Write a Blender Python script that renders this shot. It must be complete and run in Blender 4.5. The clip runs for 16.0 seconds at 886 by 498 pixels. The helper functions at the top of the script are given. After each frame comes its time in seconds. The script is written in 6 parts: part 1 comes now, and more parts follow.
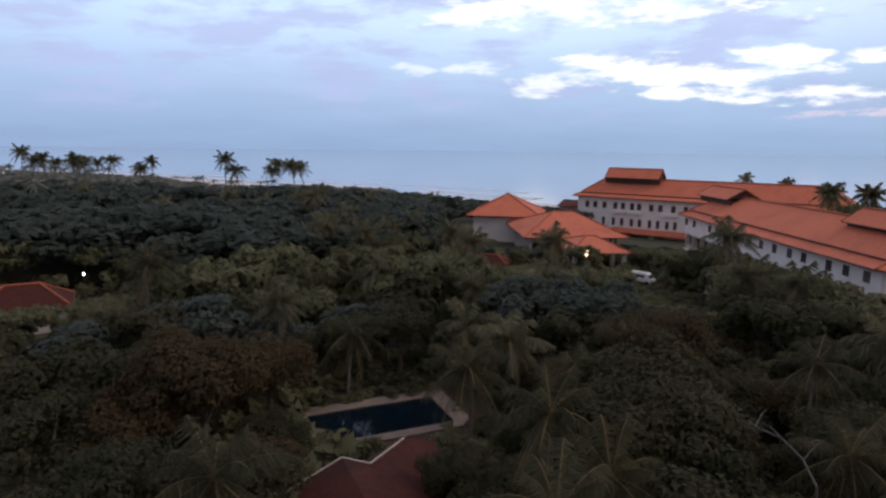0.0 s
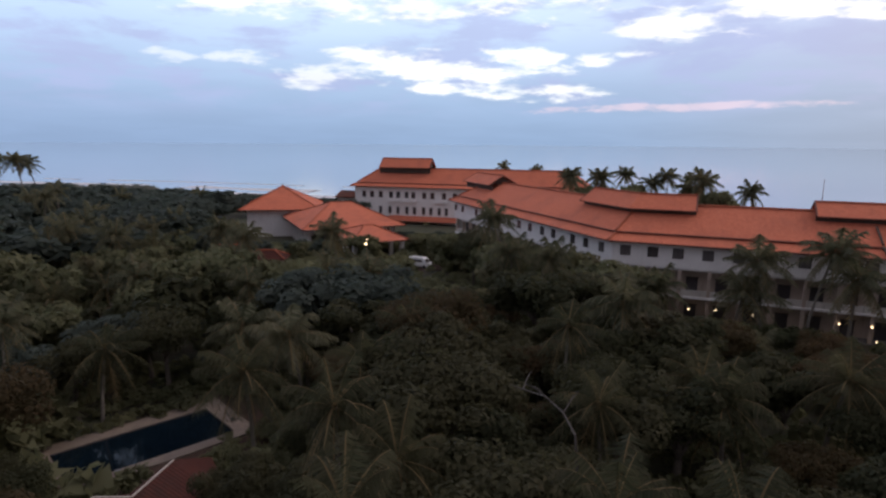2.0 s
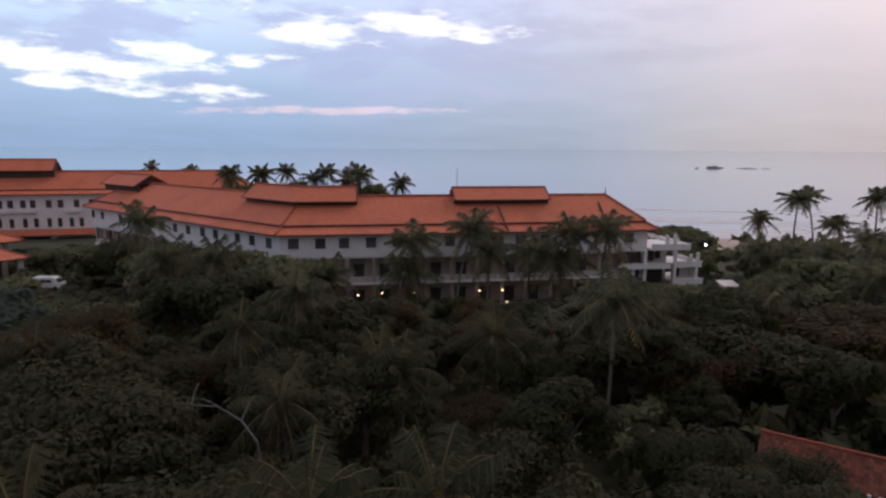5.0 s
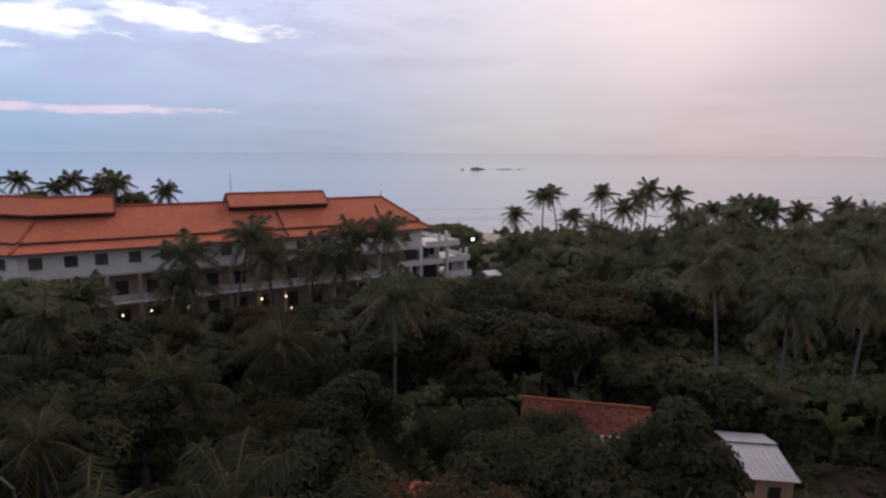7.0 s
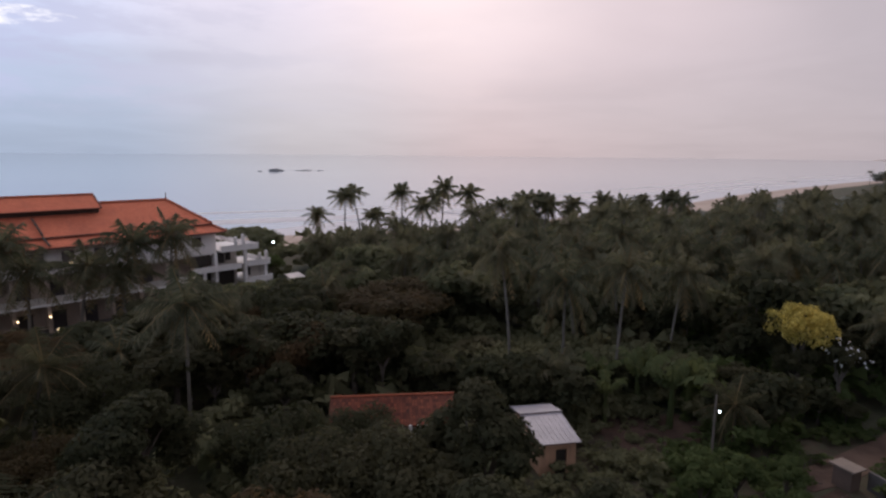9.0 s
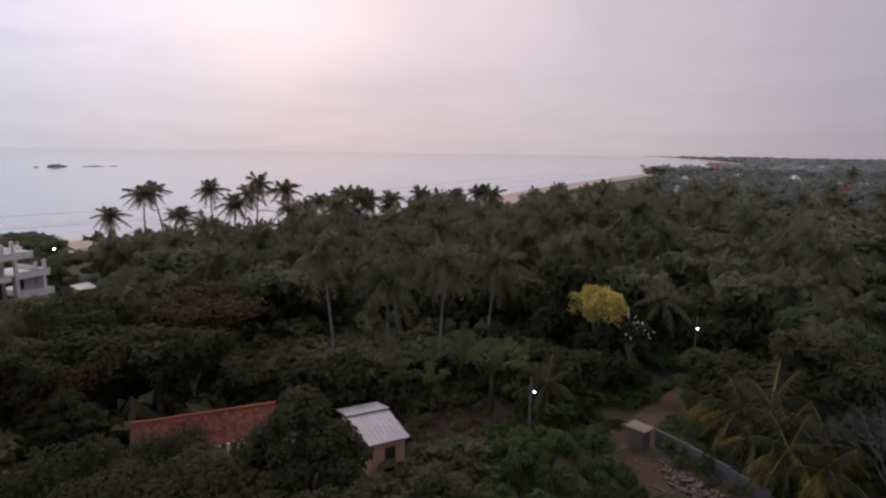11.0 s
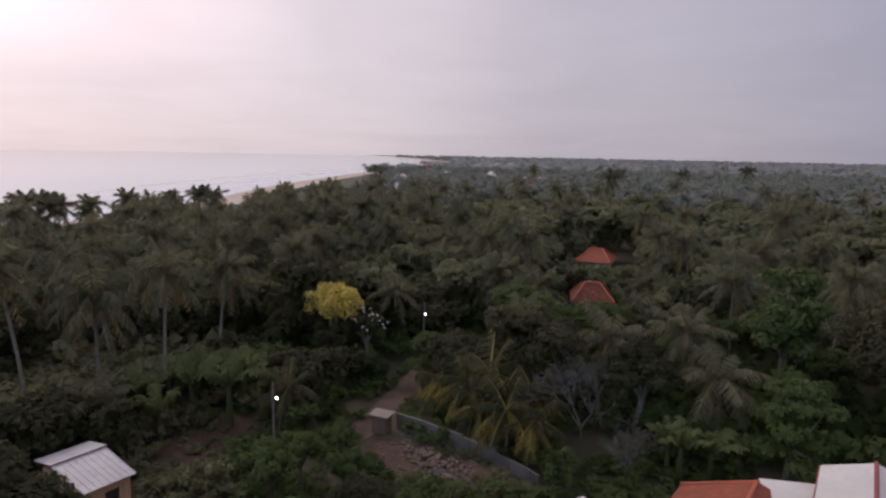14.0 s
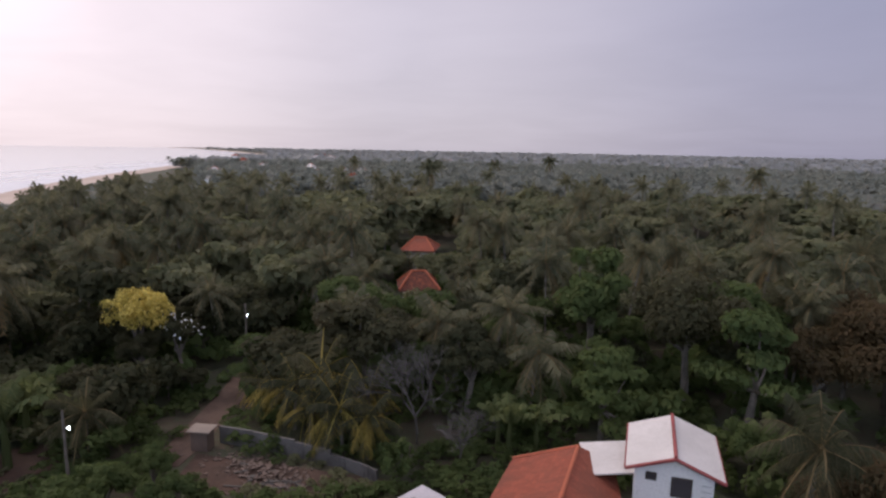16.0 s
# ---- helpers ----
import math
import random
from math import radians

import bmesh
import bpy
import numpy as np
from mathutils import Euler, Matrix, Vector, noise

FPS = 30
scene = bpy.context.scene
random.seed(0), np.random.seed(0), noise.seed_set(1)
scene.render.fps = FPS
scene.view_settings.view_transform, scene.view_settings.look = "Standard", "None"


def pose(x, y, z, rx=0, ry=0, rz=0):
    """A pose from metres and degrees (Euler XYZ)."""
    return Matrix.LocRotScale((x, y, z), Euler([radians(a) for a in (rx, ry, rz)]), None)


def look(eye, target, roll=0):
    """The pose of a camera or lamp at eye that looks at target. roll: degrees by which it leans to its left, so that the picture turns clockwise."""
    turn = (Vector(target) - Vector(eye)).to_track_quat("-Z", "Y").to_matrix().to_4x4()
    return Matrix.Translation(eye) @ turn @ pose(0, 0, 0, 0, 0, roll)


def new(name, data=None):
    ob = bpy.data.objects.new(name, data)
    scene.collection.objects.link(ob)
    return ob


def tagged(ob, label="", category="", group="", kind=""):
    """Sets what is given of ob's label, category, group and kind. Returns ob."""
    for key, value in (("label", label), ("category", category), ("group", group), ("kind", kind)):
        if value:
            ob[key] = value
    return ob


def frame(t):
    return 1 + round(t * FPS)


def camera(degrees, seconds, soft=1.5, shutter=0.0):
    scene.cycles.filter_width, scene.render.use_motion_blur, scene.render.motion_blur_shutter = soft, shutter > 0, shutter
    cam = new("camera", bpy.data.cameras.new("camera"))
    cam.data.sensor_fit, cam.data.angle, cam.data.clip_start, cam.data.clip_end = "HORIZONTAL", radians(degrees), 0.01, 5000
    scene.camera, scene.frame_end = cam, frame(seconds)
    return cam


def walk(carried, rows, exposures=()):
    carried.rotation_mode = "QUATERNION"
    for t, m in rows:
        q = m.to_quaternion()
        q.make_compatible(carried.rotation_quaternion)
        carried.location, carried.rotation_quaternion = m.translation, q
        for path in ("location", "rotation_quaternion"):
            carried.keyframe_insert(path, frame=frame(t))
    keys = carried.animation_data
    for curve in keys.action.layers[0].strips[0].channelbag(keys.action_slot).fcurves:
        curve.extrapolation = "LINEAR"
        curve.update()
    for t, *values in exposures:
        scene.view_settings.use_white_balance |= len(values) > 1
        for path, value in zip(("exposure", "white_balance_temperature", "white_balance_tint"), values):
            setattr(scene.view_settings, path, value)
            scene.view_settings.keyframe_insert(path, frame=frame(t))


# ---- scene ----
cam = camera(72.9, 16.0, soft=2.45)
PATH = [
    (0.0, pose(0.00, 0.00, 26.00, 80.33, -0.65, 0.00)),
    (0.5, pose(0.12, 0.19, 25.90, 80.21, -0.63, -5.29)),
    (1.0, pose(0.26, 0.46, 25.80, 80.08, -0.59, -10.54)),
    (1.5, pose(0.47, 0.81, 25.68, 79.93, -0.52, -15.74)),
    (2.0, pose(0.80, 1.22, 25.49, 79.82, -0.45, -20.90)),
    (2.5, pose(1.27, 1.75, 25.21, 79.77, -0.41, -25.99)),
    (3.0, pose(1.71, 2.29, 24.89, 79.79, -0.41, -31.11)),
    (3.5, pose(2.08, 2.74, 24.59, 79.87, -0.47, -36.26)),
    (4.0, pose(2.36, 3.07, 24.34, 79.98, -0.50, -41.44)),
    (4.5, pose(2.48, 3.18, 24.19, 80.10, -0.44, -46.78)),
    (4.7, pose(2.45, 3.15, 24.17, 80.16, -0.39, -48.97)),
    (6.8, pose(1.07, 2.28, 24.45, 80.52, -0.41, -71.04)),
    (7.0, pose(0.94, 2.23, 24.45, 80.62, -0.34, -73.10)),
    (7.5, pose(0.68, 2.15, 24.40, 80.80, -0.32, -78.05)),
    (8.0, pose(0.63, 2.07, 24.31, 80.92, -0.38, -82.76)),
    (8.5, pose(0.87, 1.97, 24.18, 80.95, -0.45, -87.30)),
    (9.0, pose(1.35, 1.88, 24.05, 80.88, -0.52, -91.73)),
    (9.2, pose(1.55, 1.86, 24.02, 80.83, -0.57, -93.49)),
    (11.3, pose(2.60, 1.51, 24.04, 80.65, -0.90, -111.33)),
    (11.5, pose(2.63, 1.50, 24.05, 80.67, -0.92, -113.04)),
    (12.0, pose(2.62, 1.52, 24.09, 80.78, -0.92, -117.38)),
    (12.5, pose(2.59, 1.59, 24.10, 80.89, -0.93, -121.71)),
    (13.0, pose(2.59, 1.68, 24.10, 80.96, -0.97, -125.99)),
    (13.5, pose(2.70, 1.70, 24.05, 80.98, -0.98, -130.25)),
    (14.0, pose(2.93, 1.64, 23.97, 80.96, -1.06, -134.48)),
    (14.5, pose(3.18, 1.46, 23.84, 80.92, -1.07, -138.70)),
    (15.0, pose(3.47, 1.20, 23.74, 80.81, -1.04, -142.92)),
    (15.5, pose(3.70, 0.92, 23.68, 80.68, -1.01, -147.13)),
    (16.0, pose(3.91, 0.64, 23.64, 80.54, -1.01, -151.38)),
]
walk(cam, PATH, [(0.0, 0.24), (4.5, 0.15), (9.0, 0.24), (12.5, 0.50), (14.0, 0.66), (16.0, 1.0)])

# ---- world and sun: overcast dusk, light comes through high cloud over the sea ----
SUN_AZ, SUN_EL = -93.0, 42.0      # degrees, az from +y towards -x


def way_of(az, el):
    a, e = radians(az), radians(el)
    return Vector((-math.sin(a) * math.cos(e), math.cos(a) * math.cos(e), math.sin(e)))


class Nodes:
    """A small writer of node trees."""

    def __init__(self, tree):
        self.tree = tree
        tree.nodes.clear()

    def add(self, kind, ins=None, operation=None, data_type=None, blend_type=None, interpolation_type=None, offset=None, uv_map=None, use_clamp=False):
        n = self.tree.nodes.new(kind)
        if data_type:
            n.data_type = data_type
        if operation:
            n.operation = operation
        if blend_type:
            n.blend_type = blend_type
        if interpolation_type:
            n.interpolation_type = interpolation_type
        if offset is not None:
            n.offset = offset
        if uv_map:
            n.uv_map = uv_map
        if use_clamp:
            n.use_clamp = True
        for key, value in (ins or {}).items():
            if isinstance(value, bpy.types.NodeSocket):
                self.tree.links.new(value, n.inputs[key])
            else:
                n.inputs[key].default_value = value
        return n

    def math(self, op, a, b=0.0, c=0.0, clamp=False):
        return self.add("ShaderNodeMath", {0: a, 1: b, 2: c}, operation=op, use_clamp=clamp).outputs[0]

    def vmath(self, op, a, b=(0, 0, 0)):
        n = self.add("ShaderNodeVectorMath", {0: a, 1: b}, operation=op)
        return n.outputs["Value"] if op in ("DOT_PRODUCT", "LENGTH", "DISTANCE") else n.outputs[0]

    def mix(self, f, a, b, kind="MIX"):
        n = self.add("ShaderNodeMix", data_type="RGBA", blend_type=kind)
        for key, value in ((0, f), (6, a), (7, b)):
            if isinstance(value, bpy.types.NodeSocket):
                self.tree.links.new(value, n.inputs[key])
            elif key == 0:
                n.inputs[key].default_value = value
            else:
                n.inputs[key].default_value = (*value[:3], 1)
        return n.outputs[2]

    def smooth(self, v, lo, hi, a=0.0, b=1.0):
        n = self.add("ShaderNodeMapRange", {0: v, 1: lo, 2: hi, 3: a, 4: b}, interpolation_type="SMOOTHSTEP")
        return n.outputs[0]

    def noise(self, vec, scale, detail=4.0, rough=0.5, dist=0.0):
        return self.add("ShaderNodeTexNoise", {"Vector": vec, "Scale": scale, "Detail": detail, "Roughness": rough, "Distortion": dist})


world = bpy.data.worlds.new("dusk_sky")
world.use_nodes = True
scene.world = world
w = Nodes(world.node_tree)
dirn = w.add("ShaderNodeTexCoord").outputs["Generated"]
sep = w.add("ShaderNodeSeparateXYZ", {0: dirn})
up = w.math("MAXIMUM", sep.outputs[2], 0.0)
az = w.math("MULTIPLY", w.math("ARCTAN2", sep.outputs[0], sep.outputs[1]), 180 / math.pi)   # degrees to the right of +y
az = w.math("SUBTRACT", w.math("FLOORED_MODULO", w.math("ADD", az, 80.0), 360.0), 80.0)            # -80 to 280
el = w.math("MULTIPLY", w.math("ARCSINE", sep.outputs[2]), 180 / math.pi)
sky_node = w.add("ShaderNodeTexSky")
sky_node.sky_type, sky_node.sun_disc = "NISHITA", False
sky_node.sun_elevation, sky_node.sun_rotation = radians(SUN_EL), radians(-SUN_AZ)
sky = sky_node.outputs[0]
sky = w.mix(1.0, sky, (0.003, 0.003, 0.003), "MULTIPLY")


def ramp(stops):
    """A colour by azimuth, in degrees."""
    n = w.add("ShaderNodeValToRGB", {0: w.math("DIVIDE", w.math("ADD", az, 80.0), 360.0)})
    n.color_ramp.interpolation = "EASE"
    el_ = n.color_ramp.elements
    while len(el_) < len(stops):
        el_.new(0.5)
    for e, (a, c) in zip(el_, stops):
        e.position, e.color = (a + 80.0) / 360.0, (*c, 1)
    return n.outputs[0]


# cloud colour low and high: blue on one side, rose in front of the sun, grey-lilac beyond it
low = ramp([(-80, (0.28, 0.32, 0.44)), (-34, (0.275, 0.385, 0.60)), (30, (0.29, 0.41, 0.62)), (62, (0.35, 0.41, 0.54)), (80, (0.49, 0.46, 0.50)), (97, (0.54, 0.44, 0.465)), (118, (0.455, 0.39, 0.42)), (150, (0.29, 0.265, 0.305)), (187, (0.18, 0.172, 0.23)), (225, (0.33, 0.30, 0.34)), (279, (0.32, 0.33, 0.42))])
high = ramp([(-80, (0.34, 0.39, 0.54)), (-34, (0.62, 0.79, 1.06)), (20, (0.72, 0.88, 1.12)), (55, (0.62, 0.67, 0.90)), (72, (0.72, 0.67, 0.79)), (92, (0.91, 0.75, 0.765)), (110, (0.65, 0.54, 0.57)), (127, (0.45, 0.395, 0.43)), (150, (0.315, 0.29, 0.34)), (187, (0.172, 0.172, 0.24)), (225, (0.38, 0.35, 0.39)), (279, (0.38, 0.39, 0.49))])
base = w.mix(w.smooth(el, 0.0, 16), low, high)
veil = w.smooth(el, 0.0, 3.0, 0.95, 1.0)      # dim band above the sea
base = w.mix(1.0, base, w.add("ShaderNodeCombineXYZ", {0: veil, 1: veil, 2: veil}).outputs[0], "MULTIPLY")
# cloud sheets seen in perspective, and streaks along the horizon
flat = w.math("ADD", up, 0.10)
plane = w.add("ShaderNodeCombineXYZ", {0: w.math("DIVIDE", sep.outputs[0], flat), 1: w.math("DIVIDE", sep.outputs[1], flat), 2: 0.0}).outputs[0]
streaks = w.add("ShaderNodeCombineXYZ", {0: w.math("MULTIPLY", az, 0.055), 1: w.math("MULTIPLY", el, 0.20), 2: 0.0}).outputs[0]
n1 = w.noise(plane, 0.75, 7.0, 0.55, 0.4).outputs[0]
n2 = w.noise(streaks, 3.4, 9.0, 0.62, 0.12).outputs[0]
n3 = w.noise(w.vmath("ADD", streaks, (3.1, 8.2, 0.0)), 1.7, 8.0, 0.6, 0.15).outputs[0]
blue_side = w.smooth(az, 88, 55)
grey = w.math("MULTIPLY", w.math("MULTIPLY", w.smooth(n3, 0.44, 0.60), w.smooth(el, 1.5, 5.0)), w.math("ADD", 0.04, w.math("MULTIPLY", blue_side, 0.66)))
base = w.mix(grey, base, ramp([(-80, (0.24, 0.27, 0.38)), (-30, (0.42, 0.47, 0.73)), (40, (0.42, 0.47, 0.73)), (75, (0.50, 0.48, 0.59)), (110, (0.60, 0.53, 0.58)), (190, (0.155, 0.155, 0.215))]))
# bright openings in the cloud: centre and half size in degrees, weight
light = None
for a0, wa, e0, we, k in ((18, 23, 14.0, 3.3, 1.0), (7.0, 11, 12.0, 1.8, 1.0), (15.1, 5.4, 7.7, 0.9, 0.95), (22.7, 11.0, 6.3, 1.3, 1.0), (21.2, 4.2, 4.9, 1.0, 1.0),
                          (29.6, 6.2, 4.6, 1.0, 1.0), (34.2, 2.2, 7.2, 0.7, 1.0), (28.0, 4.8, 7.4, 0.9, 0.95), (11.5, 6.0, 5.7, 1.2, 0.75), (3.0, 3.4, 7.1, 0.7, 0.6), (-2.8, 2.5, 6.9, 0.7, 0.5),
                          (42.3, 7.2, 9.9, 1.5, 1.0), (48.8, 8.4, 10.6, 1.4, 1.0), (55.9, 4.6, 10.0, 0.8, 1.0), (38.8, 2.6, 7.6, 0.4, 0.8), (-24, 18, 15.0, 3.0, 0.5)):
    da = w.math("POWER", w.math("ABSOLUTE", w.math("DIVIDE", w.math("SUBTRACT", az, a0), wa)), 2.0)
    de = w.math("POWER", w.math("ABSOLUTE", w.math("DIVIDE", w.math("SUBTRACT", el, e0), we)), 2.0)
    m = w.math("MULTIPLY", w.smooth(w.math("SUBTRACT", w.math("MULTIPLY", n2, 6.0), w.math("ADD", da, de)), 2.0, 3.1), k)
    light = m if light is None else w.math("MAXIMUM", light, m)
base = w.mix(light, base, ramp([(-80, (0.90, 0.94, 1.0)), (30, (0.95, 0.97, 0.99)), (58, (0.97, 0.94, 0.97)), (100, (1.0, 0.93, 0.90))]))
# a thin rose streak low over the sea
da = w.math("POWER", w.math("ABSOLUTE", w.math("DIVIDE", w.math("SUBTRACT", az, 43.0), 14.0)), 2.0)
rise_el = w.math("SUBTRACT", w.math("SUBTRACT", el, 3.1), w.math("MULTIPLY", w.math("SUBTRACT", az, 43.0), 0.022))
de = w.math("POWER", w.math("ABSOLUTE", w.math("DIVIDE", rise_el, 0.42)), 2.0)
streak = w.math("MULTIPLY", w.smooth(w.math("SUBTRACT", w.math("MULTIPLY", n2, 6.0), w.math("ADD", da, de)), 1.9, 3.1), 0.6)
base = w.mix(streak, base, (0.88, 0.68, 0.76))
# two faint grey bars of thicker cloud
for a0, wa, e0, we, k in ((102.0, 9.0, 4.2, 4.5, 0.10), (68.0, 13.0, 7.9, 0.9, 0.09)):
    da = w.math("POWER", w.math("DIVIDE", w.math("SUBTRACT", az, a0), wa), 2.0)
    de = w.math("POWER", w.math("DIVIDE", w.math("SUBTRACT", el, e0), we), 2.0)
    base = w.mix(w.math("MULTIPLY", w.smooth(w.math("SUBTRACT", w.math("MULTIPLY", n3, 2.0), w.math("ADD", da, de)), 0.0, 1.2), k), base, (0.30, 0.29, 0.33))
soft = w.smooth(n1, 0.3, 0.7, 0.965, 1.03)
base = w.mix(1.0, base, w.add("ShaderNodeCombineXYZ", {0: soft, 1: soft, 2: soft}).outputs[0], "MULTIPLY")
base = w.mix(w.smooth(el, 20, 48), base, (0.43, 0.41, 0.47))
total = w.mix(1.0, base, sky, "ADD")
out = w.add("ShaderNodeOutputWorld", {0: w.add("ShaderNodeBackground", {0: total, 1: 1.0}).outputs[0]})

sun = bpy.data.lights.new("sun", "SUN")
sun.energy, sun.angle, sun.color = 0.7, radians(16), (1.0, 0.85, 0.75)
sun_ob = new("sun", sun)
sun_ob.matrix_basis = look(way_of(SUN_AZ, SUN_EL) * 100, (0, 0, 0))

# ---- materials ----


def material(name, build):
    m = bpy.data.materials.new(name)
    m.use_nodes = True
    n = Nodes(m.node_tree)
    shader = build(n)
    n.add("ShaderNodeOutputMaterial", {0: shader})
    return m


def surface(n, color, rough=0.7, height=None, strength=0.3, distance=0.05, metal=0.0, spec=0.5):
    ins = {"Base Color": color if isinstance(color, bpy.types.NodeSocket) else (*color, 1), "Roughness": rough, "Metallic": metal, "Specular IOR Level": spec}
    if height is not None:
        ins["Normal"] = n.add("ShaderNodeBump", {"Height": height, "Strength": strength, "Distance": distance}).outputs[0]
    return n.add("ShaderNodeBsdfPrincipled", ins).outputs[0]


def where(n):
    return n.add("ShaderNodeNewGeometry").outputs["Position"]


def weathered(name, a, b, dirt=(0.12, 0.1, 0.08), scale=0.4, rough=0.8, fine=9.0, much=0.5, bump=0.25, metal=0.0):
    def build(n):
        p = where(n)
        c = n.mix(n.smooth(n.noise(p, scale, 5.0, 0.6).outputs[0], 0.35, 0.65), a, b)
        streak = n.noise(n.vmath("MULTIPLY", p, (1.0, 1.0, 0.18)), 1.7, 6.0, 0.65).outputs[0]
        c = n.mix(n.math("MULTIPLY", n.smooth(streak, 0.52, 0.75), much), c, dirt)
        g = n.noise(p, fine, 4.0, 0.6).outputs[0]
        c = n.mix(n.smooth(g, 0.3, 0.7, 0.0, 0.25), c, dirt)
        return surface(n, c, rough, g, bump, 0.03, metal)
    return material(name, build)


def leaf_material(name, a, b, c, gloss=0.62, third=None, single=0.4):
    """Leaves: two tones that change from tree to tree, single light leaves, and now and then a browner crown."""
    def build(n):
        info = n.add("ShaderNodeObjectInfo").outputs["Random"]
        isle = n.add("ShaderNodeNewGeometry").outputs["Random Per Island"]
        p = where(n)
        tone = n.math("ADD", n.noise(p, 0.13, 3.0, 0.6).outputs[0], n.math("MULTIPLY", n.math("SUBTRACT", info, 0.5), 0.35))
        col = n.mix(n.smooth(tone, 0.36, 0.64), a, b)
        if third:
            col = n.mix(n.smooth(n.noise(n.vmath("ADD", p, (31.0, 7.0, 0.0)), 0.085, 2.0).outputs[0], 0.62, 0.76, 0.0, 0.5), col, third)
        col = n.mix(n.smooth(isle, 0.5, 1.0, 0.0, single), col, c)
        body = surface(n, col, gloss, None, spec=0.06)
        thin = n.add("ShaderNodeBsdfTranslucent", {0: n.mix(1.0, col, (1.7, 1.7, 1.6), "MULTIPLY")}).outputs[0]
        return n.add("ShaderNodeMixShader", {0: 0.42, 1: body, 2: thin}).outputs[0]
    return material(name, build)


def tile_material(name, a, b, stain, course=0.34, width=0.25, much=0.5):
    """Clay tiles laid in courses along a uv map in metres."""
    def build(n):
        uv = n.add("ShaderNodeUVMap", uv_map="tiles").outputs[0]
        brick = n.add("ShaderNodeTexBrick", {"Vector": uv, "Color1": (0, 0, 0, 1), "Color2": (1, 1, 1, 1), "Mortar": (0.5, 0.5, 0.5, 1), "Scale": 1.0,
                                             "Mortar Size": 0.012, "Brick Width": width, "Row Height": course}, offset=0.0)
        p = where(n)
        c = n.mix(brick.outputs[0], a, b)
        c = n.mix(n.math("MULTIPLY", n.smooth(n.noise(p, 0.22, 5.0, 0.62).outputs[0], 0.45, 0.72), much), c, stain)
        streak = n.noise(n.vmath("MULTIPLY", uv, (1.0, 0.12, 1.0)), 1.3, 5.0, 0.65).outputs[0]
        c = n.mix(n.smooth(streak, 0.5, 0.8, 0.0, much * 0.8), c, stain)
        c = n.mix(n.math("MULTIPLY", brick.outputs[1], 0.6), c, stain)
        s = n.add("ShaderNodeSeparateXYZ", {0: uv})
        step = n.math("FRACT", n.math("DIVIDE", s.outputs[1], course))
        wave = n.math("SINE", n.math("MULTIPLY", s.outputs[0], 2 * math.pi / width))
        h = n.math("ADD", n.math("MULTIPLY", step, -0.6), n.math("MULTIPLY", wave, 0.3))
        return surface(n, c, 0.85, h, 0.6, 0.05, spec=0.2)
    return material(name, build)


ROOF = tile_material("clay_roof_tiles", (0.54, 0.15, 0.085), (0.62, 0.19, 0.11), (0.32, 0.105, 0.072), much=0.4)
DARK_ROOF = tile_material("soot_dark_tiles", (0.058, 0.016, 0.012), (0.082, 0.022, 0.015), (0.024, 0.015, 0.012), much=0.8)
RUST_ROOF = tile_material("rust_red_tiles", (0.22, 0.060, 0.038), (0.29, 0.082, 0.050), (0.11, 0.05, 0.036), much=0.6)
OLD_ROOF = tile_material("old_clay_tiles", (0.075, 0.026, 0.020), (0.21, 0.062, 0.036), (0.045, 0.028, 0.023), much=0.9)
FASCIA = weathered("dark_red_fascia", (0.16, 0.045, 0.03), (0.12, 0.04, 0.03))
WHITE = weathered("white_plaster", (0.86, 0.83, 0.82), (0.80, 0.77, 0.76), (0.32, 0.30, 0.29), much=0.3)
OLD_WHITE = weathered("stained_plaster", (0.62, 0.58, 0.54), (0.5, 0.46, 0.42), (0.16, 0.14, 0.12), much=0.75)
BEIGE_WALL = weathered("beige_plaster", (0.46, 0.37, 0.31), (0.38, 0.30, 0.25), (0.15, 0.12, 0.10))
TIMBER = weathered("dark_timber", (0.06, 0.04, 0.03), (0.035, 0.025, 0.02))
CONCRETE = weathered("weathered_concrete", (0.21, 0.195, 0.195), (0.12, 0.112, 0.112), (0.05, 0.047, 0.045), much=0.95)
PAVING = weathered("pool_paving", (0.27, 0.21, 0.17), (0.20, 0.155, 0.13), (0.09, 0.075, 0.06))
METAL = weathered("painted_metal_sheet", (0.50, 0.46, 0.49), (0.41, 0.38, 0.41), (0.2, 0.16, 0.15), rough=0.5, much=0.4)
CREAM = weathered("cream_roof_sheet", (0.58, 0.535, 0.52), (0.51, 0.47, 0.455), (0.29, 0.26, 0.24), rough=0.5, much=0.25)
MAROON = weathered("maroon_trim", (0.28, 0.05, 0.05), (0.22, 0.04, 0.04))
PEACH = weathered("peach_wall", (0.60, 0.37, 0.24), (0.52, 0.31, 0.20), (0.16, 0.11, 0.08))
BARK = weathered("bark", (0.16, 0.13, 0.11), (0.10, 0.085, 0.07), (0.04, 0.035, 0.03), scale=1.5, fine=14)
PALM_BARK = weathered("palm_bark", (0.20, 0.175, 0.15), (0.14, 0.125, 0.11), (0.07, 0.06, 0.05), scale=1.5, fine=14)
DEAD_WOOD = weathered("dead_wood", (0.11, 0.095, 0.088), (0.07, 0.062, 0.056), (0.06, 0.055, 0.05), fine=14)
LEAF = leaf_material("green_leaves", (0.042, 0.045, 0.025), (0.061, 0.058, 0.033), (0.079, 0.072, 0.040), third=(0.081, 0.055, 0.036))
